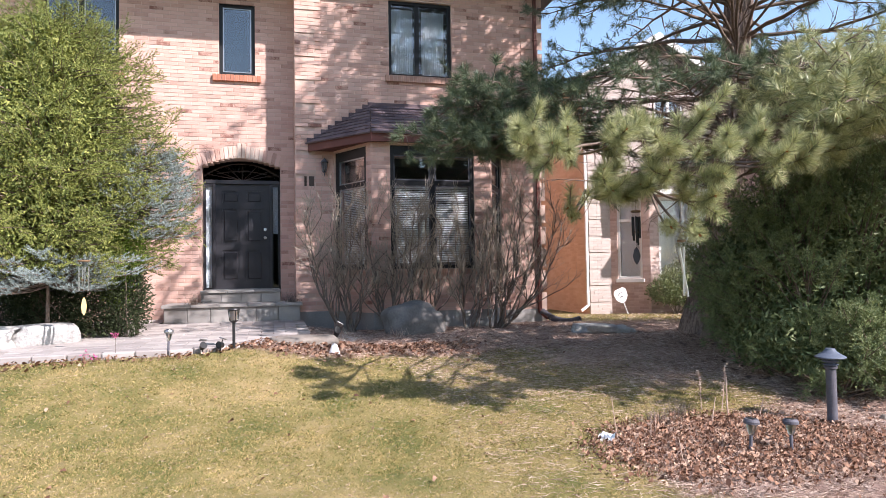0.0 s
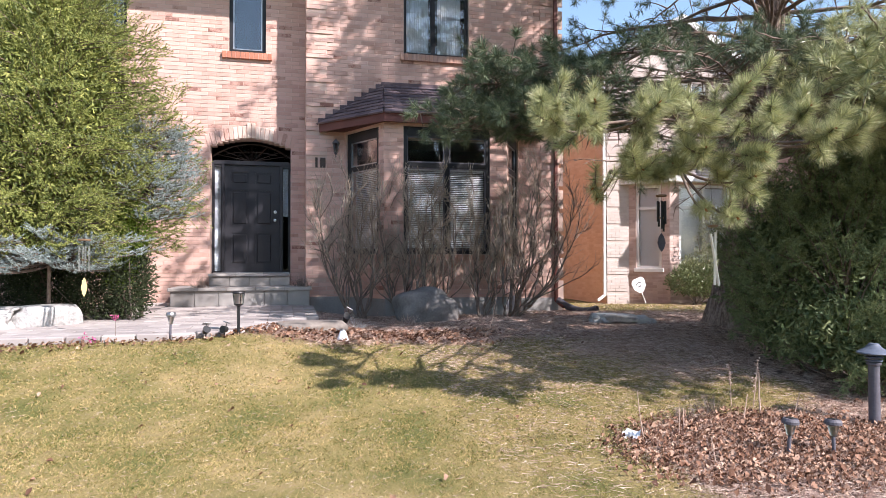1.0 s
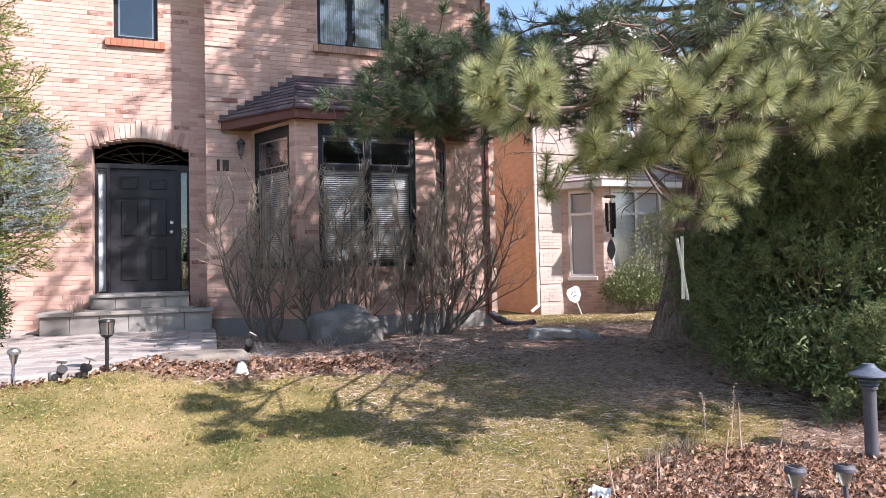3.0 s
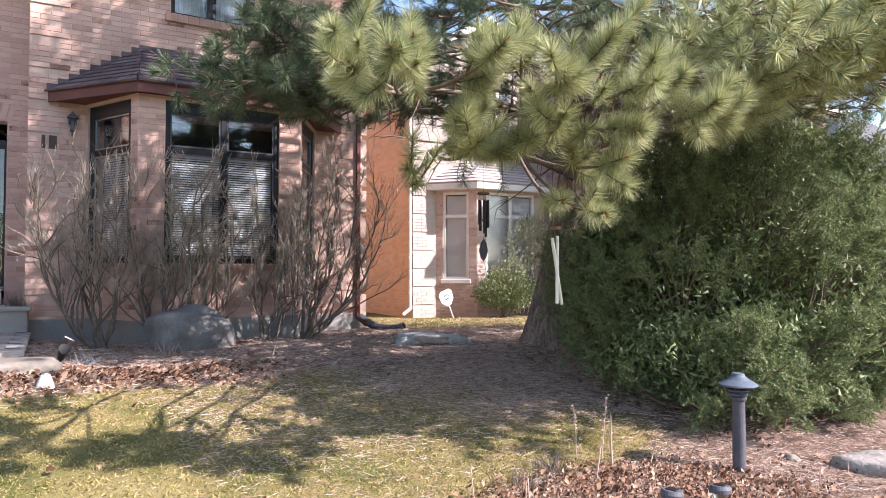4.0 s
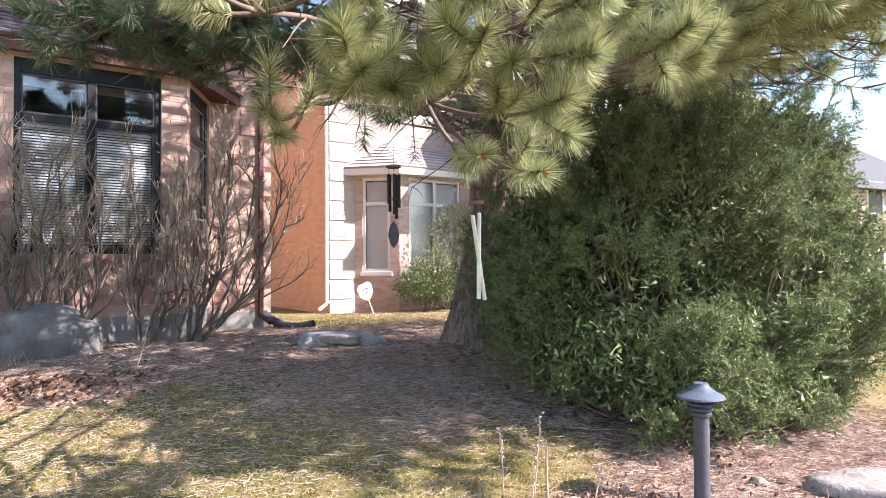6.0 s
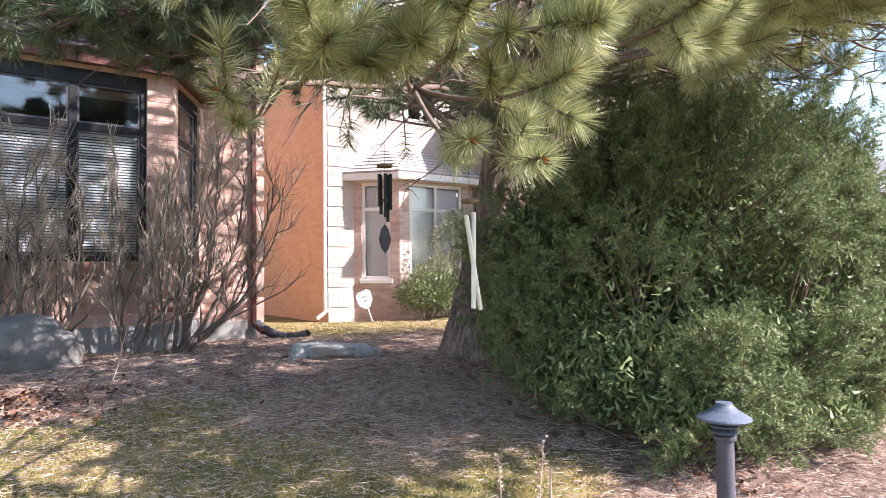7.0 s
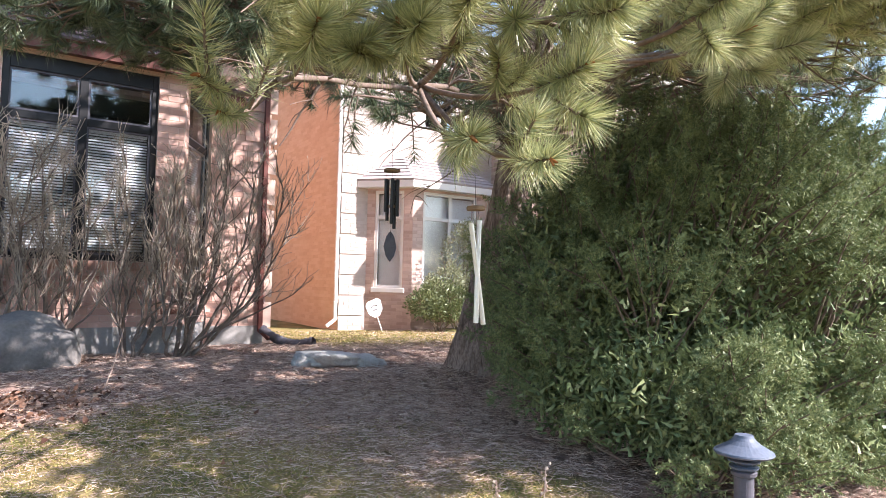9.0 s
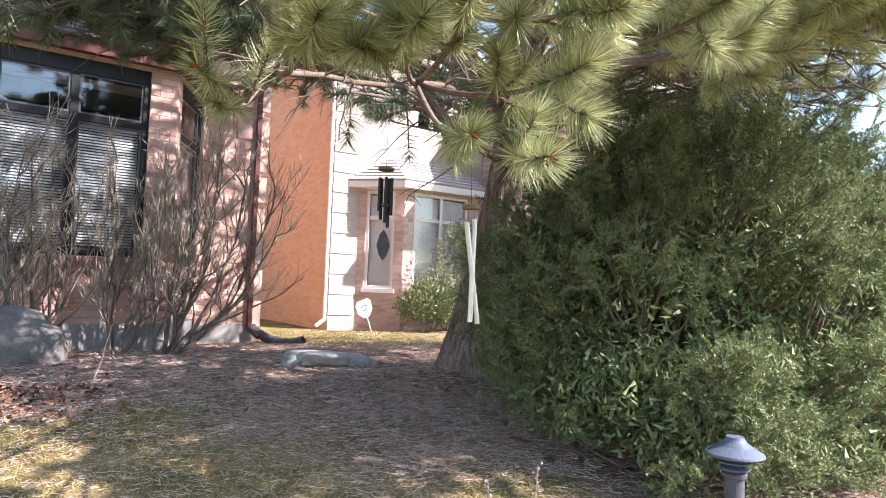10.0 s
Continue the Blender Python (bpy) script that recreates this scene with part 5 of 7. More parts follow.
    for z, end, r, sag in ((2.7, (4.1, 5.9, 2.5), 0.04, 0.1), (2.8, (5.8, 4.4, 3.0), 0.05, 0.2), (3.0, (7.0, 4.0, 3.2), 0.05, 0.2),
                           (3.2, (8.6, 4.4, 3.4), 0.05, 0.2), (3.3, (9.4, 6.2, 3.5), 0.05, 0.2), (3.0, (9.6, 8.4, 3.4), 0.05, 0.2), (3.6, (7.8, 3.6, 3.9), 0.05, 0.2),
                           (2.9, (2.75, 7.9, 3.15), 0.045, 0.3), (2.7, (3.2, 7.4, 3.15), 0.045, 0.3), (3.2, (7.6, 6.0, 3.5), 0.05, 0.2), (3.4, (9.0, 6.8, 3.8), 0.05, 0.2), (3.6, (2.45, 8.0, 3.75), 0.055, 0.3), (3.3, (2.9, 7.3, 3.4), 0.045, 0.2), (3.9, (2.8, 8.9, 4.3), 0.05, 0.3), (3.7, (3.4, 6.6, 3.6), 0.05, 0.2), (3.6, (5.3, 3.4, 3.35), 0.05, 0.2), (3.6, (3.9, 5.2, 3.5), 0.05, 0.2), (3.4, (4.6, 9.6, 3.6), 0.05, 0.2), (3.6, (5.0, 5.2, 3.7), 0.05, 0.2), (3.5, (5.6, 5.0, 3.45), 0.05, 0.2), (3.6, (5.2, 4.0, 3.4), 0.05, 0.2), (3.8, (6.2, 4.6, 3.7), 0.05, 0.2),
                           (3.3, (10.6, 5.4, 3.55), 0.05, 0.2), (3.5, (11.0, 6.5, 4.1), 0.05, 0.2), (3.2, (10.8, 7.8, 3.5), 0.05, 0.2), (3.6, (9.8, 4.6, 3.9), 0.05, 0.2), (3.8, (11.2, 7.2, 4.6), 0.05, 0.2)):
        limb(z, end, r * 0.42, sag, 12, 3, clean=0.45, dead=9, bare=4, **MID)
    # full boughs between the bed and the yew, over the lasting shade
    for z, end in ((3.1, (4.9, 3.7, 2.95)), (3.2, (5.5, 3.6, 3.05)), (3.2, (6.1, 3.5, 3.1)), (3.3, (6.7, 3.6, 3.2)), (3.1, (5.3, 4.2, 3.05)), (3.2, (6.0, 4.2, 3.15)), (3.4, (7.3, 3.9, 3.4)), (3.4, (5.9, 2.9, 3.1)), (3.5, (6.5, 3.0, 3.3)), (3.7, (6.8, 2.5, 3.55)), (3.6, (7.4, 2.9, 3.5))):
        limb(z, end, 0.02, 0.18, 16, 4, clean=0.5, dead=4, bare=3, **ROOF)
    # dark foliage in front of the bay's roof
    for z, end in ((3.3, (2.0, 7.4, 3.2)), (3.4, (2.3, 8.1, 3.4)), (3.3, (2.6, 8.3, 3.5)), (3.5, (2.2, 7.6, 3.7)), (3.6, (2.7, 7.2, 3.9)), (3.4, (2.5, 7.2, 3.2))):
        limb(z, end, 0.025, 0.2, 12, 4, clean=0.6, dead=5, bare=3, **ROOF)
    # long boughs high towards the house
    for i in range(6):
        limb(5.4 + 0.6 * i, (1.6 + 1.5 * ((i * 0.618) % 1.0), 6.8 + 2.2 * ((i * 0.414) % 1.0), 5.8 + 0.65 * i), 0.035, 0.2, 9, 3, clean=0.5, dead=3, bare=2, **FAR)
    for end in ((3.3, 7.0, 6.3), (3.2, 5.6, 6.1), (2.8, 6.3, 6.6), (3.1, 5.0, 6.4)):
        limb(5.6, end, 0.035, 0.3, 9, 3, clean=0.5, dead=3, bare=2, **FAR)
    # boughs of the middle crown on the street side, above the view, added for shade
    for i in range(7):
        limb(4.5 + 0.2 * i, (4.0 + 2.8 * ((i * 0.618) % 1.0), 3.9 + 1.6 * ((i * 0.414) % 1.0), 4.9 + 1.5 * ((i * 0.732) % 1.0)), 0.03, 0.2, 10, 3, clean=0.45, dead=3, bare=2, **FAR)
    # more unseen boughs, added to darken the limbs below them
    for i in range(5):
        limb(4.8 + 0.2 * i, (3.4 + 1.4 * ((i * 0.618) % 1.0), 5.2 + 2.2 * ((i * 0.414) % 1.0), 5.1 + 1.1 * ((i * 0.732) % 1.0)), 0.03, 0.2, 11, 4, clean=0.5, dead=3, bare=2, **FAR)
    # whorls up the trunk
    for z in np.concatenate([np.arange(3.7, 6.2, 0.48), np.arange(6.3, 12.9, 0.36)]):
        reach = np.interp(z, [3.8, 6, 9, 12.6], [3.5, 4.0, 3.7, 1.5])
        n = 7 if z < 4.6 else 5 if z < 8.4 else 9
        for i in range(n):
            a = z * 2.4 + i * 2 * math.pi / n + RNG.uniform(-0.35, 0.35)
            rr = reach * RNG.uniform(0.7, 1.1)
            c = trunk_at(z) + off
            limb(z, (c[0] + rr * math.cos(a), c[1] + rr * math.sin(a), z + RNG.uniform(-0.5, 0.5)), 0.014 + 0.008 * rr, 0.15, 8 if z < 4.9 else 9, 2 if z < 4.9 else 3, clean=0.7 if z < 4.9 else 0.45, dead=15 if z < 4.9 else 4, bare=3, **(FAR if z < 6.2 else THIN if z < 8.4 else HIGH))
    for t in wood:
        part("limb", t.mesh("limb", M_LIMB), M_LIMB, tree)
    v, tri = joined(fol)
    part("crown", tri_mesh("crown", v, tri, M_NEEDLE), M_NEEDLE, tree, "long yellow-green pine needles in tufts")["kind"] = "stuff"
    v, tri = joined(shade_fol)
    part("inner_crown", tri_mesh("inner_crown", v, tri, M_NEEDLE_SHADED), M_NEEDLE_SHADED, tree, "blue-green needles in a shaded colour, further up the boughs")["kind"] = "stuff"
    for path, r in buds:
        b = Tubes()
        b.add(path, r, 5)
        part("bud", b.mesh("bud", M_BUD), M_BUD, tree, "orange-brown bud")


pine()


def yew():
    c = np.array([6.92, 5.92])
    bush = thing("yew_bush", "large rounded dark green yew bush", "bush", (c[0], c[1], 0))
    lobes = [(0, 0, 1.5, 1.45, 1.3), (-0.85, -0.35, 1.15, 0.95, 0.95), (0.15, -0.85, 1.1, 1.0, 0.95), (1.0, -0.6, 1.25, 0.95, 1.05), (-0.7, 0.2, 2.0, 0.85, 0.85), (0.35, -0.35, 2.2, 0.8, 0.8),
             (1.15, 0.1, 2.0, 0.8, 0.85), (-0.15, -0.5, 1.9, 0.85, 0.85), (-1.05, 0.25, 1.35, 0.75, 0.85), (0.75, -1.0, 0.85, 0.75, 0.65), (-0.45, -0.9, 0.75, 0.75, 0.55), (1.35, -0.75, 0.75, 0.7, 0.5), (-0.3, 0.15, 2.4, 0.5, 0.55), (0.75, -0.1, 2.45, 0.5, 0.5), (-1.1, 0.3, 1.25, 0.7, 0.8), (-0.95, 0.35, 1.9, 0.55, 0.6), (1.6, -0.3, 1.5, 0.8, 1.0), (1.8, -0.5, 0.95, 0.7, 0.65), (-1.2, 0.0, 0.8, 0.55, 0.5), (1.9, -0.1, 1.9, 0.6, 0.7), (1.5, 0.3, 2.3, 0.6, 0.6), (2.25, 0.35, 1.95, 0.65, 0.7), (2.35, 0.1, 1.3, 0.7, 0.8), (2.6, 0.5, 2.15, 0.7, 0.75), (3.0, 0.6, 1.5, 0.75, 0.9), (2.9, 0.3, 0.9, 0.6, 0.55), (1.0, 0.5, 2.35, 0.7, 0.65), (0.2, 0.5, 2.35, 0.7, 0.65), (-1.35, -0.1, 0.7, 0.5, 0.5), (-1.2, -0.6, 0.65, 0.5, 0.5), (-0.85, -0.75, 0.6, 0.55, 0.5), (-0.2, -0.9, 0.6, 0.5, 0.5), (0.6, -0.75, 0.5, 0.5, 0.4), (1.3, -0.5, 0.5, 0.5, 0.4), (2.3, 0.2, 2.4, 0.6, 0.55), (2.9, 0.3, 2.2, 0.6, 0.6), (3.25, 0.4, 1.6, 0.6, 0.75), (1.7, 0.5, 2.55, 0.6, 0.5), (3.3, 0.6, 2.15, 0.65, 0.65), (2.6, 0.6, 2.6, 0.6, 0.5), (3.55, 0.5, 1.2, 0.6, 0.75), (3.1, 0.9, 2.4, 0.6, 0.55), (-1.1, -0.95, 0.38, 0.45, 0.35), (-0.6, -1.1, 0.36, 0.5, 0.35), (0.0, -1.15, 0.35, 0.5, 0.35), (0.6, -1.05, 0.35, 0.45, 0.32), (-0.2, -0.2, 1.2, 0.9, 0.9), (0.6, -0.2, 1.4, 0.9, 0.9),
             (1.3, -0.75, 1.85, 0.6, 0.75), (1.75, -0.85, 1.4, 0.6, 0.8), (1.65, -0.55, 2.2, 0.5, 0.6), (2.0, -0.9, 0.95, 0.5, 0.5), (1.05, 0.25, 2.75, 0.4, 0.45), (0.3, 0.2, 2.7, 0.35, 0.4), (1.2, -0.1, 2.85, 0.5, 0.5), (1.9, -0.35, 2.7, 0.5, 0.5), (0.75, 0.1, 2.75, 0.4, 0.45)]
    lob = np.array(lobes)

    def depth_in(p):
        """How deep a point lies in the deepest lobe: 0 at the shell, 1 at a centre."""
        return 1 - np.min(np.linalg.norm((p - lob[:, :3]) / lob[:, [3, 3, 4]], axis=1))

    needles, sprays = [], 0
    wood = Tubes()
    while sprays < 820:
        lx, ly, lz, lr, lh = lobes[RNG.choice(len(lobes), p=lob[:, 3] ** 2 / (lob[:, 3] ** 2).sum())]
        d = unit(RNG.normal(size=3) + [0, -0.25, 0.2])
        e = np.array([lx, ly, lz]) + d * np.array([lr, lr, lh])
        if depth_in(e) > 0.22 or e[2] < gz(c[0] + e[0], c[1] + e[1]) + 0.12 or e[1] > 1.2:
            continue
        # clefts between the upright clumps of foliage
        lump = noise.noise(Vector((e[0] * 1.9, e[1] * 1.9 + 7, e[2] * 0.9)))
        if lump < -0.1 and RNG.random() < 0.85:
            continue
        sprays += 1
        # a leading shoot that rises out of the bush, clad with side plumes
        lead = unit(d * [1, 1, 0.6] + [0, 0, RNG.uniform(0.35, 1.0)] + RNG.normal(size=3) * 0.2)
        reach = RNG.uniform(0.35, 0.62)
        tip = e + lead * (RNG.uniform(-0.08, 0.16) + 0.3 * lump) + d * 0.25 * lump
        foot = tip - lead * reach - d * 0.1
        wood.add([foot - d * 0.25 - [0, 0, 0.15], foot, tip], [0.012, 0.008, 0.003], 4)
        for k in range(9):
            u = 0.12 + 0.88 * (k + RNG.random()) / 9
            q = foot + (tip - foot) * u
            pa = unit(lead * 0.75 + unit(RNG.normal(size=3) + d * 0.5) * 0.75)
            pl = RNG.uniform(0.12, 0.24) * (1.2 - 0.5 * u)
            sd = unit(np.cross(pa, RNG.normal(size=3) * 0.6 + d))
            twigs = [(q, pa, pl)] + [(q + pa * pl * f, unit(pa * 0.85 + sd * sg * 0.8 + RNG.normal(size=3) * 0.15), pl * (0.75 - 0.5 * f)) for f, sg in ((0.2, 1), (0.38, -1), (0.55, 1), (0.72, -1))]
            for p, ax, ln in twigs:
                m = int(10 + 125 * ln)
                w = RNG.uniform(0.05, 1, m)
                s1 = unit(np.cross(ax, RNG.normal(size=3) * 0.7 + d))
                up = np.cross(ax, s1)
                sg = np.where(RNG.random(m) < 0.5, -1.0, 1.0)
                needles.append((p + ax * (w * ln)[:, None], ax * (0.55 + 0.8 * w ** 3)[:, None] + s1 * sg[:, None] + up * RNG.normal(0.1, 0.35, m)[:, None]))
    o = np.concatenate([a for a, _ in needles])
    dd = np.concatenate([b for _, b in needles])
    keep = o[:, 2] > 0.1
    o, dd = o[keep], dd[keep]
    v, t = blades(o, dd, 0.027 * RNG.uniform(0.75, 1.2, len(o)), 0.0072)
    part("crown", tri_mesh("crown", v, t, M_YEW), M_YEW, bush, "short flat dark green needles on upright sprays")["kind"] = "stuff"
    part("branchwork", wood.mesh("branchwork", M_LIMB), M_LIMB, bush)["kind"] = "stuff"
    # shaded needles further in
    n = 110000
    k = RNG.integers(0, len(lobes), n)
    d = unit(RNG.normal(size=(n, 3))) * (RNG.uniform(0.2, 0.8, n) ** 0.6)[:, None]
    p = lob[k, :3] + d * lob[k][:, [3, 3, 4]]
    heart = unit(RNG.normal(size=(45000, 3))) * (RNG.uniform(0.1, 1, 45000) ** 0.4)[:, None] * [1.35, 0.7, 1.1] + [0.35, 0.1, 1.4]
    p = np.concatenate([p, heart])
    p = p[p[:, 2] > 0.3]
    v, t = blades(p, RNG.normal(size=p.shape) + [0, 0, 0.6], 0.08, 0.026)
    part("inner_foliage", tri_mesh("inner_foliage", v, t, M_YEW), M_YEW, bush)["kind"] = "stuff"
    g = gz(*c)
    for i in range(16):
        a = i * 0.393 * 2.1
        e = np.array([math.cos(a) * RNG.uniform(0.5, 1.2), math.sin(a) * RNG.uniform(0.4, 1.1), RNG.uniform(1.2, 2.3)])
        tw = Tubes()
        tw.add(bent((math.cos(a) * 0.25, math.sin(a) * 0.25, g - 0.05), e, 0.0, 8, 0.08), np.linspace(0.035, 0.01, 8), 6)
        part("stem", tw.mesh("stem", M_LIMB), M_LIMB, bush)


yew()


def spruce(name, label, at, height, radius, foot, mat_, twigs, needles, size, lean=(0, 0), flat=0.6, start=0.0, shape=1.0, thick=0.006, shoots=11):
    """A spruce: whorls of drooping boughs with needle-clad twigs."""
    tree = thing(name, label, "tree", at)
    tr = Tubes()
    tr.add([(0, 0, -0.1), (lean[0] * 0.3, lean[1] * 0.3, height * 0.4), (lean[0], lean[1], height)], [0.03, 0.024, 0.008], 7)
    part("trunk", tr.mesh("trunk", M_LIMB), M_LIMB, tree)
    bw, org, drs = Tubes(), [], []
    zs = np.arange(foot, height - 0.1, 0.16)
    zj = 0.07
    per = max(4, int(twigs / len(zs) / 9))
    for z in zs:
        t = (z - foot) / (height - foot)
        reach = radius * (1 - t) ** shape * (0.75 + 0.25 * min(1, t * 6)) + 0.12
        for i in range(per):
            a = z * 7.3 + i * 2 * math.pi / per + RNG.uniform(-0.3, 0.3)
            r = reach * RNG.uniform(0.74, 1.08) * (1 + 0.16 * math.sin(3 * a + 4.1 * z) * math.cos(2.3 * z - a))
            o = np.array([lean[0] * t, lean[1] * t, z + RNG.uniform(-zj, zj)])
            d = np.array([math.cos(a), math.sin(a), 0.0])
            tip = o + d * r + np.array([0, 0, (0.12 - flat * 0.25) * r + 0.1 * t])
            pts = bent(o, tip, -0.05 * r, 7, 0.05)
            bw.add(pts, np.linspace(0.014, 0.004, 7), 4)
            side = np.array([-d[1], d[0], 0])
            for j in range(shoots):
                s = 0.4 + 0.62 * (j + RNG.random()) / shoots
                base = pts[0] + (pts[-1] - pts[0]) * s + np.array([0, 0, -0.05 * r * 4 * s * (1 - s)])
                sg = 1 if j % 2 else -1
                tl = (0.17 + 0.16 * (1 - s) * r) * RNG.uniform(0.7, 1.3)
                td = unit(d * 0.7 + side * sg * RNG.uniform(0.0, 1.0) + np.array([0, 0, RNG.uniform(-0.35, 0.9)]) * (1 - 0.75 * flat))
                m = needles
                u = RNG.uniform(0, 1, m)
                org.append(base + td * (u * tl)[:, None] + np.array([0, 0, 0.04]) * (u * u)[:, None])
                rad = RNG.normal(size=(m, 3))
                drs.append(td * 0.55 + unit(rad) * 0.8)
    o, dr = np.concatenate(org), np.concatenate(drs)
    keep = o[:, 2] > 0.1
    v, t = blades(o[keep], dr[keep], size * RNG.uniform(0.7, 1.2, keep.sum()), thick)
    part("branchwork", bw.mesh("branchwork", M_LIMB), M_LIMB, tree)["kind"] = "stuff"
    part("crown", tri_mesh("crown", v, t, mat_), mat_, tree)["kind"] = "stuff"
    return tree


def fan_spruce(name, label, at, height, radius, foot, mat_):
    """A dense spruce: flat fans of needle-clad shoots over a lumpy cone, with dark gaps between them."""
    tree = thing(name, label, "tree", at)
    tr, bw = Tubes(), Tubes()
    tr.add([(0, 0, -0.1), (0.05, 0, height * 0.5), (0.2, 0, height)], [0.11, 0.07, 0.015], 10)
    part("trunk", tr.mesh("trunk", M_LIMB), M_LIMB, tree)
    org, drs = [], []
    for _ in range(1050):
        t = RNG.uniform(0, 1) ** 1.1
        a = RNG.uniform(0, 2 * math.pi)
        z = foot + (height - foot) * t
        lump = 1 + 0.1 * math.sin(4 * a + 5 * z) + 0.08 * math.sin(7 * a - 3.3 * z + 1) 
        r = (radius * (1 - t) ** 0.36 * (0.74 + 0.26 * min(1, t * 2.6)) + 0.1) * lump + 0.2 - 0.85 * RNG.uniform(0, 1) ** 1.6
        d = np.array([math.cos(a), math.sin(a), 0.0])
        axis = unit(d + [0, 0, RNG.uniform(-0.5, 0.6) + 0.35 * t] + RNG.normal(size=3) * 0.25)
        side = unit(np.cross(axis, RNG.normal(size=3) + [0, 0, 0.8]))
        g = RNG.uniform(0.36, 0.66)
        o = np.array([0.2 * t, 0, z]) + d * max(r - g, 0.05)
        bw.add([o * [0.3, 0.3, 1] + [0, 0, 0.05], o, o + axis * g], [0.012, 0.007, 0.003], 3)
        shoots = [(o, axis, g)] + [(o + axis * g * s, unit(axis * 0.8 + side * sg * 0.75 + [0, 0, 0.12]), g * (0.62 - 0.4 * s)) for s in (0.12, 0.38, 0.62, 0.82) for sg in (-1, 1)]
        for p, ax, ln in shoots:
            m = int(12 + 120 * ln)
            u = RNG.uniform(0, 1, m)
            org.append(p + ax * (u * ln)[:, None] + np.array([0, 0, 0.05 * ln]) * (u * u)[:, None])
            drs.append(ax * 0.7 + unit(RNG.normal(size=(m, 3))))
    o, dr = np.concatenate(org), np.concatenate(drs)
    v, t = blades(o, dr, 0.023 * RNG.uniform(0.8, 1.15, len(o)), 0.013)
    part("branchwork", bw.mesh("branchwork", M_LIMB), M_LIMB, tree)["kind"] = "stuff"
    part("crown", tri_mesh("crown", v, t, mat_), mat_, tree)["kind"] = "stuff"
    n = 60000
    t = RNG.uniform(0, 1, n)
    a, r = RNG.uniform(0, 2 * math.pi, n), radius * (1 - t) ** 0.4 * (0.7 + 0.26 * np.minimum(1, t * 2.6)) * RNG.uniform(0.2, 0.7, n) ** 0.5
    p = np.stack([r * np.cos(a), r * np.sin(a), foot + (height - foot) * t], -1)
    v, t = blades(p, RNG.normal(size=p.shape), 0.09, 0.03)
    part("inner_foliage", tri_mesh("inner_foliage", v, t, mat_), mat_, tree)["kind"] = "stuff"
    return tree


fan_spruce("spruce_tree", "dense yellow-green spruce in front of the house", (-3.3, 9.7, gz(-3.3, 9.7)), 4.6, 2.1, 0.95, M_SPRUCE)
spruce("blue_spruce", "small blue-grey spruce with flat boughs beside the green one", (-2.0, 9.72, gz(-2.0, 9.72)), 2.85, 0.72, 1.5, M_BLUE, 1500, 50, 0.028, lean=(0.1, 0.1), flat=0.6, shape=0.35, thick=0.008)
spruce("blue_spruce", "low blue-grey spruce with flat spreading boughs near the walkway", (-3.0, 9.1, gz(-3.0, 9.1)), 1.3, 1.15, 0.82, M_BLUE, 900, 50, 0.028, flat=0.8, shape=0.15, thick=0.008)


def spray_bush(name, label, at, blobs, mat_, count, leaf, width, category="bush", stems=8):
    """A leafy bush from many small leaves on a lumpy shell, over stems."""
    b = thing(name, label, category, at)
    n = count
    bl = np.array(blobs)
    k = RNG.integers(0, len(bl), n)
    d = unit(RNG.normal(size=(n, 3)))
    r = RNG.uniform(0.3, 1.05, n) ** 0.5
    p = bl[k, :3] + d * r[:, None] * bl[k, 3:6]
    p += 0.03 * RNG.normal(size=p.shape)
    keep = p[:, 2] > 0.03
    v, t = leaves(p[keep], d[keep] + RNG.normal(size=(keep.sum(), 3)) * 0.6 + [0, 0, 0.4], leaf * RNG.uniform(0.6, 1.2, keep.sum()), width)
    part("foliage", tri_mesh("foliage", v, t, mat_), mat_, b)["kind"] = "stuff"
    for i in range(stems):
        tw = Tubes()
        q = bl[i % len(bl)]
        e = q[:3] + RNG.normal(size=3) * q[3:6] * 0.5
        e[2] = abs(e[2])
        tw.add(bent((RNG.uniform(-0.1, 0.1), RNG.uniform(-0.1, 0.1), -0.05), e, 0, 6, 0.1), np.linspace(0.014, 0.005, 6), 5)
        part("stem", tw.mesh("stem", M_TWIG), M_TWIG, b)
    return b


spray_bush("cedar_bush", "bright lime-green cedar bush beside the spruce", (-2.15, 9.42, gz(-2.15, 9.42)), [(0.0, 0, 1.0, 0.26, 0.26, 0.34), (0.1, -0.05, 1.3, 0.28, 0.28, 0.36), (-0.3, 0.2, 1.05, 0.28, 0.28, 0.4), (-0.12, 0.1, 0.7, 0.2, 0.2, 0.3)], M_LIME, 11000, 0.045, 0.014, stems=3)
# two dark bushes added where only deep shade lies under the trees
spray_bush("cedar_bush", "dark foliage standing in for the shade behind the low blue spruce", (-3.4, 10.5, gz(-3.4, 10.5)), [(-1.0, 0, 0.5, 0.6, 0.4, 0.6), (-0.3, 0.1, 0.6, 0.6, 0.4, 0.7), (0.4, 0, 0.6, 0.55, 0.4, 0.7), (0.95, -0.1, 0.5, 0.4, 0.4, 0.55), (-1.7, 0, 0.5, 0.6, 0.4, 0.6), ], M_DARK_SPRAY, 16000, 0.06, 0.02)
spray_bush("cedar_bush", "dark foliage standing in for the shade beneath the low blue spruce", (-2.5, 9.55, gz(-2.5, 9.55)), [(-1.2, 0, 0.35, 0.5, 0.3, 0.42), (-0.6, 0, 0.4, 0.5, 0.3, 0.45), (0.0, 0, 0.45, 0.5, 0.3, 0.5), (0.42, -0.1, 0.5, 0.32, 0.28, 0.55)], M_DARK_SPRAY, 15000, 0.06, 0.02, stems=5)
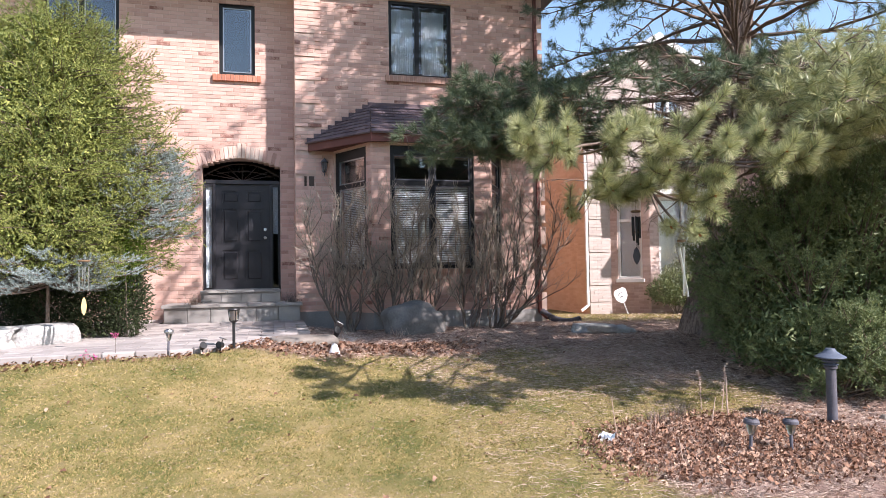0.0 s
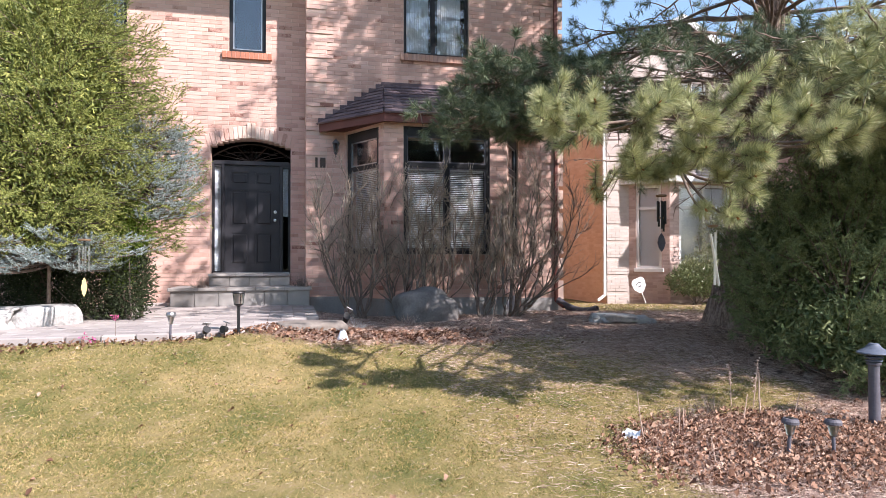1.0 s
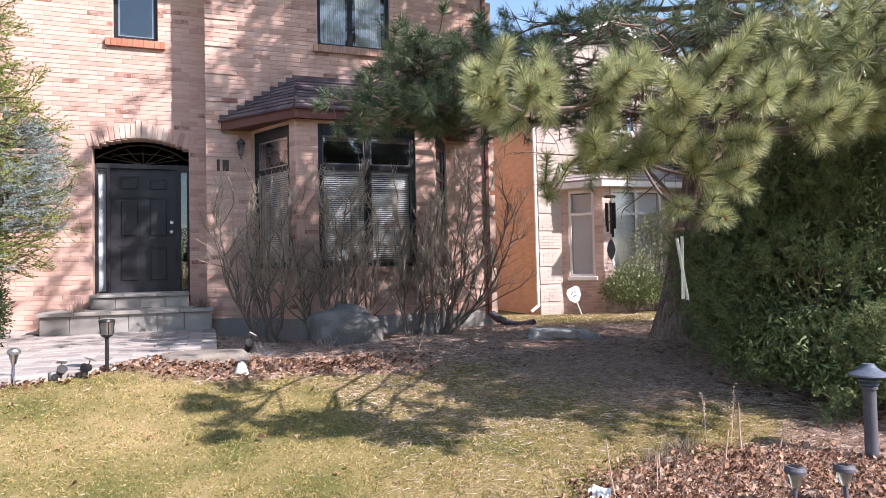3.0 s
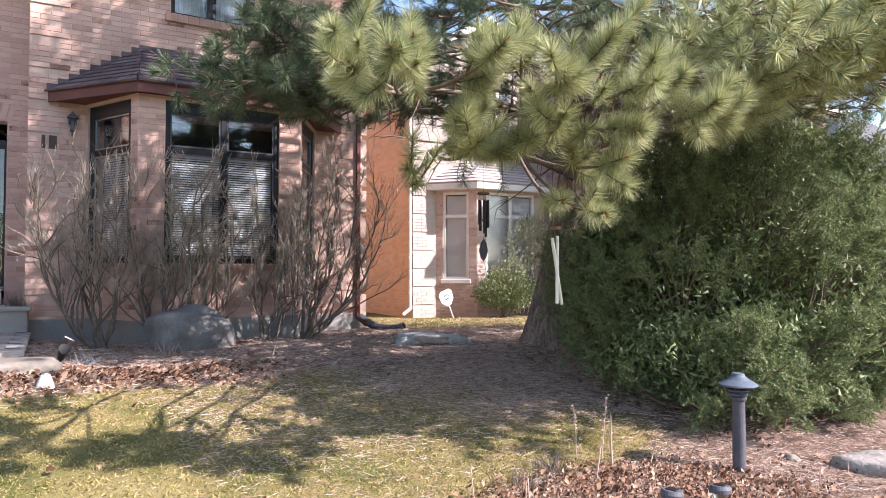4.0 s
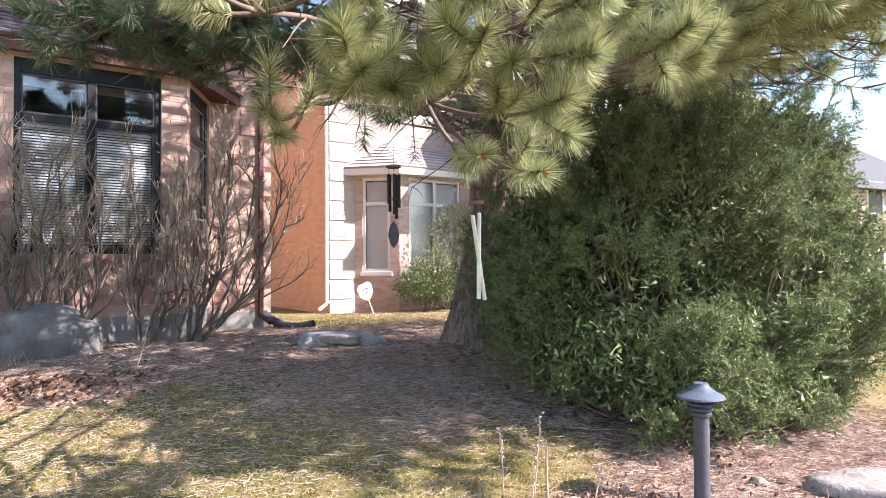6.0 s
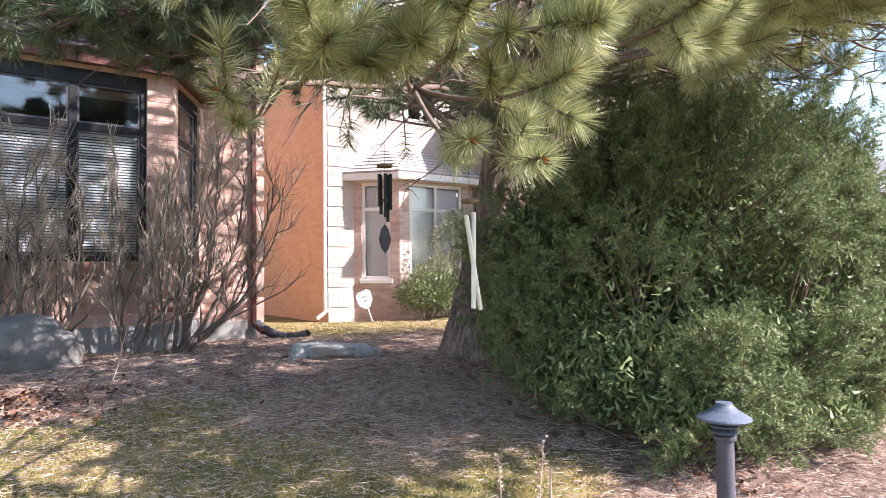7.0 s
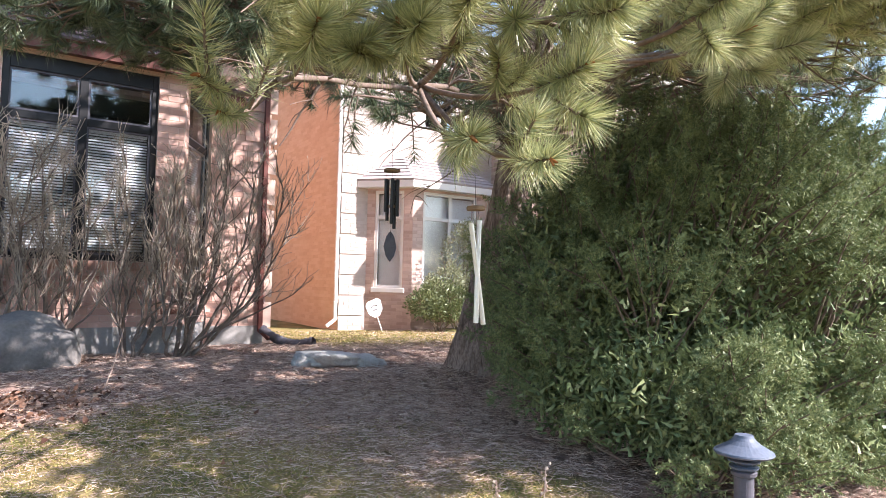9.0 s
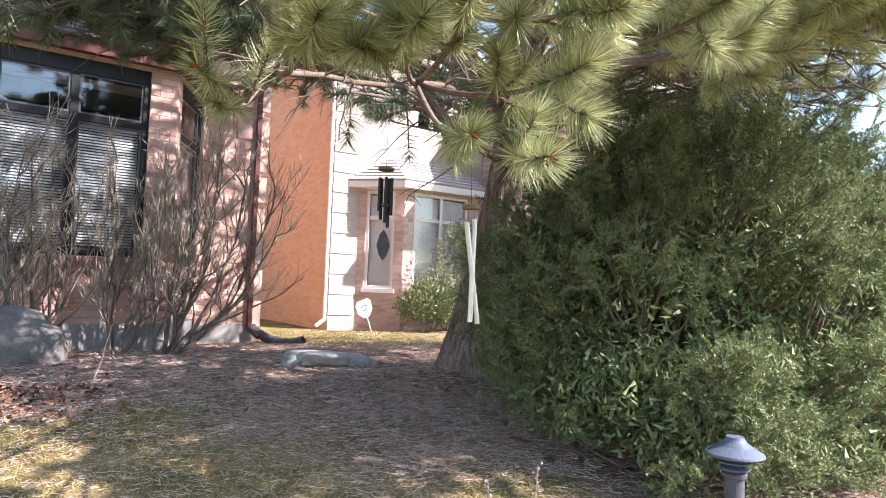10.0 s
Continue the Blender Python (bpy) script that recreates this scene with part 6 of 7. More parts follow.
spray_bush("laurel_bush", "leggy evergreen shrub with yellowish leaves by the neighbour's bay", (10.25, 14.4, 0.3), [(0, 0, 0.75, 0.62, 0.5, 0.42), (-0.4, 0, 0.62, 0.4, 0.4, 0.32), (0.42, 0, 0.66, 0.45, 0.4, 0.36), (0.1, -0.1, 0.45, 0.6, 0.4, 0.2)], M_BOX, 5200, 0.07, 0.034, stems=16)
spray_bush("tall_shrub", "tall grey-green shrub in front of the neighbour's window", (11.0, 14.65, 0.3), [(0, 0, 1.7, 0.5, 0.45, 0.8), (-0.35, 0, 1.1, 0.3, 0.4, 0.45), (0.45, 0, 1.2, 0.5, 0.45, 0.6), (0.35, 0, 2.2, 0.4, 0.4, 0.4), (-0.75, 0.1, 0.9, 0.2, 0.2, 0.4)], M_SAGE, 6500, 0.07, 0.026, stems=20)


def bare_shrub(at, stems, height, lean, label):
    """A leafless vase-shaped shrub; each stem with its twigs is a part. lean: how far the crown reaches along x to either side."""
    root = thing("bare_shrub", label, "shrub", at, group="bare shrubs before the bay")

    def shoot(p, d, ln, rise, n):
        pts, dd = [np.asarray(p, float)], unit(d)
        for _ in range(n):
            dd = unit(dd + RNG.normal(size=3) * 0.2 + np.array([0, 0, rise]))
            pts.append(pts[-1] + dd * ln / n)
        return np.array(pts)

    for i in range(stems):
        s, fine = Tubes(), Tubes()
        f = (i + RNG.uniform(0.15, 0.85)) / stems
        x1 = lean[0] + (lean[1] - lean[0]) * f
        top = height * RNG.uniform(0.72, 0.92) * (1 - 0.2 * abs(2 * f - 1) ** 2)
        base = np.array([0.05 * (2 * f - 1), RNG.uniform(-0.04, 0.04), -0.05])
        end = np.array([x1 * 0.85, RNG.uniform(-0.35, 0.25), top])
        u = np.linspace(0, 1, 14)[:, None]
        knee = base + np.array([x1 * 0.62, (end[1] - base[1]) * 0.5, top * 0.26])
        pts = (1 - u) ** 2 * base + 2 * u * (1 - u) * knee + u * u * end
        pts[1:] += np.cumsum(RNG.normal(size=(13, 3)) * 0.022, 0)
        r0 = RNG.uniform(0.022, 0.033)
        s.add(pts, np.linspace(r0, 0.006, 14), 6)
        for j in (2, 4):
            d = unit(unit(pts[j + 1] - pts[j]) + RNG.normal(size=3) * [0.35, 0.3, 0.1] + [0, 0, 0.25])
            q = shoot(pts[j], d, RNG.uniform(0.8, 1.3) * height / 2.6, 0.08, 9)
            s.add(q, np.linspace(r0 * 0.62, 0.004, 10), 5)
            for _ in range(9):
                m = RNG.integers(5, 10)
                dd = unit(unit(q[m] - q[m - 1]) + RNG.normal(size=3) * 0.42 + [0, 0, 0.35])
                fine.add(shoot(q[m], dd, RNG.uniform(0.2, 0.5), 0.1, 4), np.linspace(0.0048, 0.003, 5), 3)
        for k in range(9):
            j = int(5 + 8 * (k / 8) ** 0.9)
            ax = unit(pts[min(j + 1, 13)] - pts[j - 1])
            d = unit(ax * 0.8 + RNG.normal(size=3) * [0.5, 0.4, 0.15] + [0, 0, 0.45])
            ln = RNG.uniform(0.45, 0.95) * (1.15 - 0.45 * j / 13)
            ln = min(ln, max(0.2, (height * 1.02 - pts[j][2]) / max(d[2], 0.4)))
            q = shoot(pts[j], d, ln, 0.1, 7)
            s.add(q, np.linspace(min(0.01, r0 * 0.5), 0.004, 8), 4)
            for _ in range(11):
                m = RNG.integers(1, 8)
                dd = unit(unit(q[m] - q[m - 1]) + RNG.normal(size=3) * 0.42 + [0, 0, 0.35])
                w = shoot(q[m], dd, RNG.uniform(0.14, 0.42), 0.1, 4)
                fine.add(w, np.linspace(0.0048, 0.0032, 5), 3)
                if RNG.random() < 0.6:
                    g = RNG.integers(1, 4)
                    fine.add(shoot(w[g], unit(dd + RNG.normal(size=3) * 0.55), RNG.uniform(0.08, 0.22), 0.08, 3), np.linspace(0.004, 0.003, 4), 3)
        st = part("stem", s.mesh("stem", M_TWIG), M_TWIG, root)
        part("twig", fine.mesh("twig", M_TWIG_PALE), M_TWIG_PALE, st)["kind"] = "stuff"
    return root


for x, y, stems, hgt, lean_, lab in ((1.3, 10.72, 6, 2.6, (-1.2, 0.4), "leafless grey-brown shrub beside the bay's footing"), (2.02, 10.78, 5, 2.8, (-0.6, 0.5), "leafless grey-brown shrub behind the boulder"),
                                     (2.7, 10.82, 4, 2.4, (-0.4, 0.6), "leafless grey-brown shrub under the bay window"), (3.4, 10.7, 4, 2.5, (-0.35, 0.6), "leafless shrub with crooked dark stems"), (3.92, 10.65, 8, 2.7, (-0.35, 1.75), "wide leafless shrub with leaning dark stems near the house corner")):
    bare_shrub((x, y, gz(x, y)), stems, hgt, lean_, lab)


def street_tree(at, height, label):
    """A tall bare tree across the street, which the window glass mirrors."""
    root = thing("street_tree", label, "tree", at, group="street trees")
    trunk, crown = Tubes(), Tubes()

    def grow(p, d, ln, r, depth):
        n = 4
        pts = [np.asarray(p, float)]
        dd = unit(d)
        for _ in range(n):
            dd = unit(dd + RNG.normal(size=3) * 0.12 + np.array([0, 0, 0.04]))
            pts.append(pts[-1] + dd * ln / n)
        (trunk if depth == 0 else crown).add(pts, np.linspace(r, r * 0.65, n + 1), 8 if depth == 0 else 4 if depth < 4 else 3)
        if depth >= 5:
            return
        for i in range(3):
            nd = unit(dd + RNG.normal(size=3) * 0.42 + np.array([0, 0, 0.08]))
            grow(pts[-1] if i < 2 else pts[-2], nd, ln * RNG.uniform(0.62, 0.82), r * 0.6, depth + 1)

    grow((0, 0, -0.1), (0, 0, 1.0), height * 0.27, height * 0.017, 0)
    part("trunk", trunk.mesh("trunk", M_BARK), M_BARK, root)
    part("crown", crown.mesh("crown", M_LIMB), M_LIMB, root)["kind"] = "stuff"


def street_conifer(at, height, label):
    """A tall dark conifer across the street, which the window glass mirrors."""
    root = thing("street_conifer", label, "tree", at, group="street trees")
    tr = Tubes()
    tr.add([(0, 0, -0.1), (0, 0, height)], [0.22, 0.03], 8)
    part("trunk", tr.mesh("trunk", M_BARK), M_BARK, root)
    n = 9000
    t = RNG.uniform(0.1, 1, n)
    a = RNG.uniform(0, 2 * math.pi, n)
    r = 2.6 * (1 - t) ** 0.7 * (0.75 + 0.25 * np.sin(9 * t * math.pi + 2 * a)) * RNG.uniform(0.3, 1, n) ** 0.5
    p = np.stack([r * np.cos(a), r * np.sin(a), height * t], -1)
    v, f = blades(p, np.stack([np.cos(a), np.sin(a), RNG.normal(-0.2, 0.3, n)], -1), 0.55, 0.2)
    part("crown", tri_mesh("crown", v, f, M_DARK_SPRAY), M_DARK_SPRAY, root)["kind"] = "stuff"


for x, y, hgt in ((-9, -21, 12.5), (2.5, -20.5, 12.5), (13, -20, 12.5)):
    street_tree((x, y, -0.2), hgt, "tall leafless street tree across the road")
for x, y, hgt in ((-5.5, -22, 11), (1.0, -24, 12), (5.0, -23, 11.5), (8.6, -22, 13), (12.6, -23, 12.5), (18, -22, 12)):
    street_conifer((x, y, -0.2), hgt, "tall dark conifer across the road")

# ---- stones ----
def boulder(at, size, mat_, label, turn=0, seed=0, flat=0.0, name="boulder", rough=0.16):
    """A weathered stone, flattened below and sunk a little."""
    bm = bmesh.new()
    bmesh.ops.create_icosphere(bm, subdivisions=4, radius=1)
    for v in bm.verts:
        p = v.co.copy()
        n = noise.noise(p * 1.1 + Vector((seed, 0, 0))) * 1.3 + 0.5 * noise.noise(p * 2.7 + Vector((0, seed, 0))) + 0.2 * noise.noise(p * 6.5 + Vector((0, 0, seed)))
        # faceted, blocky form
        q = Vector([math.copysign(abs(c) ** 0.85, c) for c in p])
        p = q * (1 + rough * n)
        if flat and p.z > flat:
            p.z = flat + (p.z - flat) * 0.15
        v.co = Vector((p.x * size[0] / 2, p.y * size[1] / 2, p.z * size[2] * 0.62 + size[2] * 0.36))
    ob = part(name, bm, mat_)
    ob.data.shade_smooth()
    ob.matrix_basis = pose(*at, 0, 0, turn)
    return tagged(ob, label, "rock")


boulder((2.32, 10.4, gz(2.3, 10.4) - 0.05), (1.05, 0.7, 0.62), M_ROCK, "large grey boulder under the bay window", 8, 3.0, rough=0.19)
boulder((0.28, 8.35, gz(0.3, 8.35) - 0.09), (1.0, 0.6, 0.26), M_ROCK_TAN, "low tan boulder beside the walkway", 14, 9.0, 0.6)
boulder((-3.8, 8.72, 0.56), (1.5, 0.7, 0.44), M_ROCK_WHITE, "white limestone slab on the walkway's edge", 10, 5.0, 0.5, rough=0.34)
boulder((-3.0, 8.95, 0.58), (0.8, 0.55, 0.42), M_ROCK_WHITE, "white limestone block on the walkway's edge", 30, 15.0, 0.55)
boulder((5.4, 9.3, gz(5.4, 9.3) - 0.05), (0.85, 0.45, 0.24), M_ROCK_WHITE, "broken pale stone in the needle litter", -12, 21.0, 0.7, rough=0.5)
boulder((5.05, 9.42, gz(5.05, 9.42) - 0.03), (0.34, 0.25, 0.16), M_ROCK_WHITE, "smaller chip of pale stone beside the broken one", 35, 61.0, 0.0, rough=0.5)
boulder((5.2, 9.75, gz(5.2, 9.75) - 0.05), (0.45, 0.3, 0.17), M_ROCK_TAN, "small tan stone behind the flat pale stone", 20, 25.0)
boulder((6.12, 3.6, gz(6.1, 3.6) - 0.16), (1.05, 0.55, 0.36), M_ROCK_PALE, "pale flat-topped stone slab beside the bollard", -48, 31.0, 0.7, rough=0.3)
boulder((5.6, 4.2, gz(5.6, 4.2) - 0.02), (0.12, 0.1, 0.09), M_ROCK_TAN, "small tan stone near the bollard", 0, 35.0)
for x, y, s, sd in ((9.8, 5.5, 0.5, 41), (10.4, 5.8, 0.45, 43), (11.1, 6.0, 0.55, 47), (13.4, 6.9, 0.7, 49)):
    tagged(boulder((x, y, gz(x, y) - 0.06), (s, s * 0.7, s * 0.55), M_ROCK, "dark grey edging rock across the far lawn", sd * 7, sd), group="far edging rocks")

# ---- garden lamps ----
def bollard_light(at):
    b = thing("bollard_light", "weathered blue-grey garden bollard light with a wide cap", "garden light", at, 12)
    part("post", lathe([(0.045, -0.1), (0.044, 0.53), (0.042, 0.535)], 24), M_IRON, b, "dark bronze post")
    part("collar", lathe([(0.042, 0.535), (0.056, 0.54), (0.058, 0.556), (0.044, 0.562)], 24), M_IRON, b)
    part("louver", lathe([(0.042, 0.562), (0.064, 0.572), (0.066, 0.58), (0.042, 0.588)], 24), M_CAP, b)
    part("louver", lathe([(0.042, 0.592), (0.07, 0.602), (0.072, 0.61), (0.042, 0.618)], 24), M_CAP, b)
    part("lens", lathe([(0.038, 0.56), (0.038, 0.645)], 20), M_LENS, b)
    part("cap", lathe([(0.05, 0.628), (0.125, 0.634), (0.133, 0.642), (0.13, 0.65), (0.075, 0.682), (0.054, 0.7), (0.045, 0.712), (0.04, 0.724), (0.002, 0.728)], 30), M_CAP, b, "conical blue-grey cap")
    return b


bollard_light((4.97, 4.19, gz(4.97, 4.19)))


def solar_light(at, lean, label, height=0.28, cap=M_IRON, r=0.06):
    s = thing("solar_light", label, "garden light", at, 0, "solar path lights")
    s.matrix_basis = pose(*at, lean[0], lean[1], 20)
    h = height
    part("stake", lathe([(0.005, -0.12), (0.013, -0.06), (0.013, h * 0.55)], 12), M_IRON, s)
    part("lens", lathe([(0.016, h * 0.55), (0.022, h * 0.58), (r * 0.72, h * 0.84)], 18), M_LENS, s, "frosted clear lens")
    part("cap", lathe([(r * 0.72, h * 0.84), (r, h * 0.86), (r * 1.02, h * 0.93), (r * 0.85, h), (0.002, h * 1.01)], 22), cap, s, "grey metal cap")
    part("panel", box((-r * 0.5, -r * 0.5, h * 1.005), (r * 0.5, r * 0.5, h * 1.02), 0.002), M_PLASTIC, s)
    return s


solar_light((3.63, 3.65, gz(3.63, 3.65) + 0.02), (2, 3), "grey solar path light in the leaf-covered bed")
solar_light((3.95, 3.57, gz(3.95, 3.57) + 0.02), (-3, 5), "grey solar path light leaning in the leaf-covered bed", 0.27)
solar_light((-1.25, 7.5, gz(-1.25, 7.5)), (0, 2), "small grey solar path light at the walkway's edge", 0.3, M_TIN, 0.055)


def lantern_stake(at):
    s = thing("lantern_stake", "dark metal lantern on a tall stake beside the walkway", "garden light", at)
    part("stake", lathe([(0.004, -0.1), (0.012, -0.04), (0.012, 0.33)], 10), M_PLASTIC, s)
    part("base", lathe([(0.012, 0.32), (0.034, 0.34), (0.036, 0.352)], 16), M_PLASTIC, s)
    part("glass", lathe([(0.032, 0.352), (0.04, 0.47)], 16), M_LENS, s, "clear ribbed lantern glass")
    for i in range(4):
        a = math.pi / 2 * i + 0.4
        bar = Tubes()
        bar.add([(0.035 * math.cos(a), 0.035 * math.sin(a), 0.35), (0.045 * math.cos(a), 0.045 * math.sin(a), 0.475)], [0.004, 0.004], 5)
        part("bar", bar.mesh("bar", M_PLASTIC), M_PLASTIC, s)
    part("cap", lathe([(0.046, 0.472), (0.05, 0.48), (0.046, 0.497), (0.002, 0.503)], 18), M_PLASTIC, s)
    return s


lan = lantern_stake((-0.52, 7.7, gz(-0.52, 7.7)))
lan.scale = (1.5, 1.5, 1.0)


def spot_light(at, turn, label, tilt=55):
    s = thing("spot_light", label, "garden light", at, turn)
    s.scale = (0.72, 0.72, 0.72)
    part("stake", lathe([(0.004, -0.1), (0.012, -0.03), (0.011, 0.1)], 10), M_PLASTIC, s)
    head = part("head", lathe([(0.02, -0.05), (0.045, -0.04), (0.06, 0.04), (0.062, 0.05), (0.05, 0.05)], 18), M_PLASTIC, s, "round black lamp head")
    head.matrix_basis = pose(0, 0, 0.13, tilt, 0, 0)
    pl = part("solar_panel", box((-0.06, -0.045, 0), (0.06, 0.045, 0.012), 0.003), M_TIN, s)
    pl.matrix_basis = pose(0.02, 0.03, 0.23, -25, 10, 0)
    arm = Tubes()
    arm.add([(0, 0, 0.1), (0.02, 0.03, 0.23)], [0.008, 0.006], 6)
    part("arm", arm.mesh("arm", M_PLASTIC), M_PLASTIC, s)
    return s


spot_light((-0.86, 7.45, gz(-0.86, 7.45)), 30, "black solar spotlight at the edge of the walkway")
spot_light((-0.66, 7.5, gz(-0.66, 7.5)), -40, "second black spotlight turned away beside the first", 85)
sp = spot_light((0.8, 8.75, gz(0.8, 8.75)), 10, "steel spotlight on a tilted stake behind the tan boulder", 40)
sp.matrix_basis = pose(0.8, 8.75, gz(0.8, 8.75), 0, 14, 10) @ Matrix.Diagonal((0.8, 0.8, 1.25, 1))

bell = thing("bell_lamp", "small frosted bell-shaped lamp on a black base at the lawn's edge", "garden light", (0.71, 7.68, gz(0.71, 7.68)), 0)
part("base", lathe([(0.085, -0.02), (0.09, 0.012), (0.07, 0.025)], 20), M_PLASTIC, bell)
part("shade", lathe([(0.072, 0.022), (0.066, 0.05), (0.036, 0.135), (0.03, 0.14)], 20), M_SIGN, bell, "frosted white cone")
part("cap", lathe([(0.03, 0.138), (0.026, 0.152), (0.002, 0.155)], 16), M_TIN, bell)

# wall lantern
sc = thing("wall_lantern", "weathered dark metal wall lantern beside the bay", "wall lamp", (0.93, YB - 0.12, 3.4))
part("bracket", boxes([((-0.03, 0.09, 0.1), (0.03, 0.115, 0.3)), ((-0.012, 0.02, 0.3), (0.012, 0.1, 0.325))], 0.004), M_IRON, sc)
part("glass", lathe([(0.035, 0.1), (0.055, 0.27)], 6), M_LENS, sc)
part("finial", lathe([(0.004, 0.0), (0.012, 0.03), (0.007, 0.055), (0.04, 0.1)], 12), M_IRON, sc)
for i in range(6):
    a = math.pi / 3 * i
    tb = Tubes()
    tb.add([(0.036 * math.cos(a), 0.036 * math.sin(a), 0.1), (0.057 * math.cos(a), 0.057 * math.sin(a), 0.27)], [0.0045, 0.0045], 5)
    part("bar", tb.mesh("bar", M_IRON), M_IRON, sc)
part("roof", lathe([(0.075, 0.27), (0.07, 0.285), (0.03, 0.335), (0.012, 0.345), (0.014, 0.36), (0.002, 0.37)], 6), M_IRON, sc)

# house number, as plain bars
num = thing("number_plate", "two dark bronze bars on the brick where a house number hangs", "plaque", (0.55, YB - 0.034, 3.22))
part("figure_bar", box((0.0, 0, 0), (0.045, 0.012, 0.19), 0.003), M_BARS, num)
part("figure_bar", box((0.09, 0, 0), (0.19, 0.012, 0.19), 0.003), M_BARS, num)

# ---- wind chimes ----
def chime(name, label, at, tubes, length, r, mat_, ring_r, top_mat, sail=None, cord=0.25, sway=(0, 0), step=0.03, lift=1.0):
    c = thing(name, label, "wind chime", at)
    c.matrix_basis = pose(*at, sway[0], sway[1], 0)
    disc = part("top_disc", lathe([(ring_r * 0.9, -0.014), (ring_r, -0.01), (ring_r, 0.006), (ring_r * 0.85, 0.01)], 20), top_mat, c)
    line = Tubes()
    line.add([(0, 0, 0), (0, 0, cord)], [0.0015, 0.0015], 4)
    part("cord", line.mesh("cord", M_PLASTIC), M_PLASTIC, c)
    for i in range(tubes):
        a = 2 * math.pi * i / tubes + 0.5
        x, y = ring_r * 0.75 * math.cos(a), ring_r * 0.75 * math.sin(a)
        ln = length - step * ((i * 2) % tubes)
        tube = part("tube", lathe([(r * 0.8, 0), (r, 0.0), (r, ln), (r * 0.8, ln)], 12), mat_, c)
        tube.location = (x, y, -0.07 * lift - ln)
        st = Tubes()
        st.add([(x, y, -0.07 * lift - 0.01), (x, y, -0.005)], [0.001, 0.001], 4)
        part("string", st.mesh("string", M_PLASTIC), M_PLASTIC, c)
    if sail:
        st = Tubes()
        st.add([(0, 0, 0), (0, 0, -sail[0])], [0.001, 0.001], 4)
        part("sail_cord", st.mesh("sail_cord", M_PLASTIC), M_PLASTIC, c)
        bm = bmesh.new()
        pts = [(0, 0.06), (sail[1] * 0.6, 0.02), (sail[1], -0.06), (sail[1] * 0.6, -0.13), (0, -0.17), (-sail[1] * 0.6, -0.13), (-sail[1], -0.06), (-sail[1] * 0.6, 0.02)]
        f = bm.faces.new([bm.verts.new((x, 0, z - sail[0])) for x, z in pts])
        e = bmesh.ops.extrude_face_region(bm, geom=[f])
        bmesh.ops.translate(bm, verts=[v for v in e["geom"] if isinstance(v, bmesh.types.BMVert)], vec=(0, 0.006, 0))
        part("sail", bm, sail[2], c)
        part("striker", lathe([(0.002, -0.012), (ring_r * 0.45, -0.01), (ring_r * 0.45, 0.01), (0.002, 0.012)], 16), top_mat, c).location = (0, 0, -0.07 - length * 0.55)
    return c


chime("wind_chime", "black metal tube wind chime hanging from the pine", (4.5, 6.72, 2.24), 5, 0.37, 0.013, M_PLASTIC, 0.062, M_WOOD, (0.52, 0.055, M_IRON), 0.3)
chime("wind_chime", "wind chime with two long pale aluminium tubes hanging from the pine", (3.97, 4.98, 1.77), 2, 0.5, 0.0125, M_ALU, 0.045, M_WOOD, None, 0.5, (0, -3), 0.02)
pale = [o for o in scene.objects if o.type == "EMPTY" and o.get("label", "").startswith("wind chime with two")][0]
swing = [o for o in pale.children if o.name.startswith("tube")]
swing[0].matrix_basis = pose(0.03, 0, -0.57, 0, -7, 0)
swing[1].matrix_basis = pose(-0.015, 0, -0.56, 0, 4, 0)
chime("wind_chime", "small steel wind chime with a wooden top hanging from the spruce", (-2.28, 8.0, 1.7), 4, 0.3, 0.011, M_STEEL, 0.07, M_WOOD, (0.5, 0.032, M_YELLOW), 0.35)

# ---- lawn sign by the neighbour's bay ----
sg = thing("lawn_sign", "white shield-shaped alarm sign on a leaning white stake", "sign", (8.92, 14.6, gz(8.9, 14.6)))
sg.matrix_basis = pose(8.92, 14.6, gz(8.9, 14.6), 0, -22, 0)
part("stake", lathe([(0.012, -0.1), (0.012, 0.45)], 8), M_SIGN, sg)
octo = bmesh.new()
fc = octo.faces.new([octo.verts.new((px, -0.014, 0.56 + pz)) for px, pz in ((-0.06, -0.2), (0.06, -0.2), (0.17, -0.08), (0.185, 0.1), (0.12, 0.17), (-0.12, 0.17), (-0.185, 0.1), (-0.17, -0.08))])
ex = bmesh.ops.extrude_face_region(octo, geom=[fc])
bmesh.ops.translate(octo, verts=[v for v in ex["geom"] if isinstance(v, bmesh.types.BMVert)], vec=(0, 0.012, 0))
part("plate", octo, M_SIGN, sg)
arc_ = Tubes()
arc_.add([(0.075 * math.cos(a), -0.018, 0.55 + 0.07 * math.sin(a)) for a in np.linspace(0.3, 2.84, 9)], [0.012] * 9, 6)
part("printed_arc", arc_.mesh("printed_arc", M_GREYINK), M_GREYINK, sg)
part("printed_bar", box((-0.05, -0.02, 0.5), (0.05, -0.013, 0.53)), M_GREYINK, sg)

# drain pipe at the house corner
pipe = Tubes()
pp = bent((5.42, YB - 0.1, 0.66), (5.95, 11.35, gz(5.9, 11.3) + 0.07), -0.12, 40, 0.0)
pipe.add(pp, 0.066 + 0.006 * np.sin(np.arange(40) * 1.9), 12)
tagged(part("drain_hose", pipe.mesh("drain_hose", M_IRON), M_IRON), "dark grey corrugated drain hose at the foot of the downspout", "drain pipe")

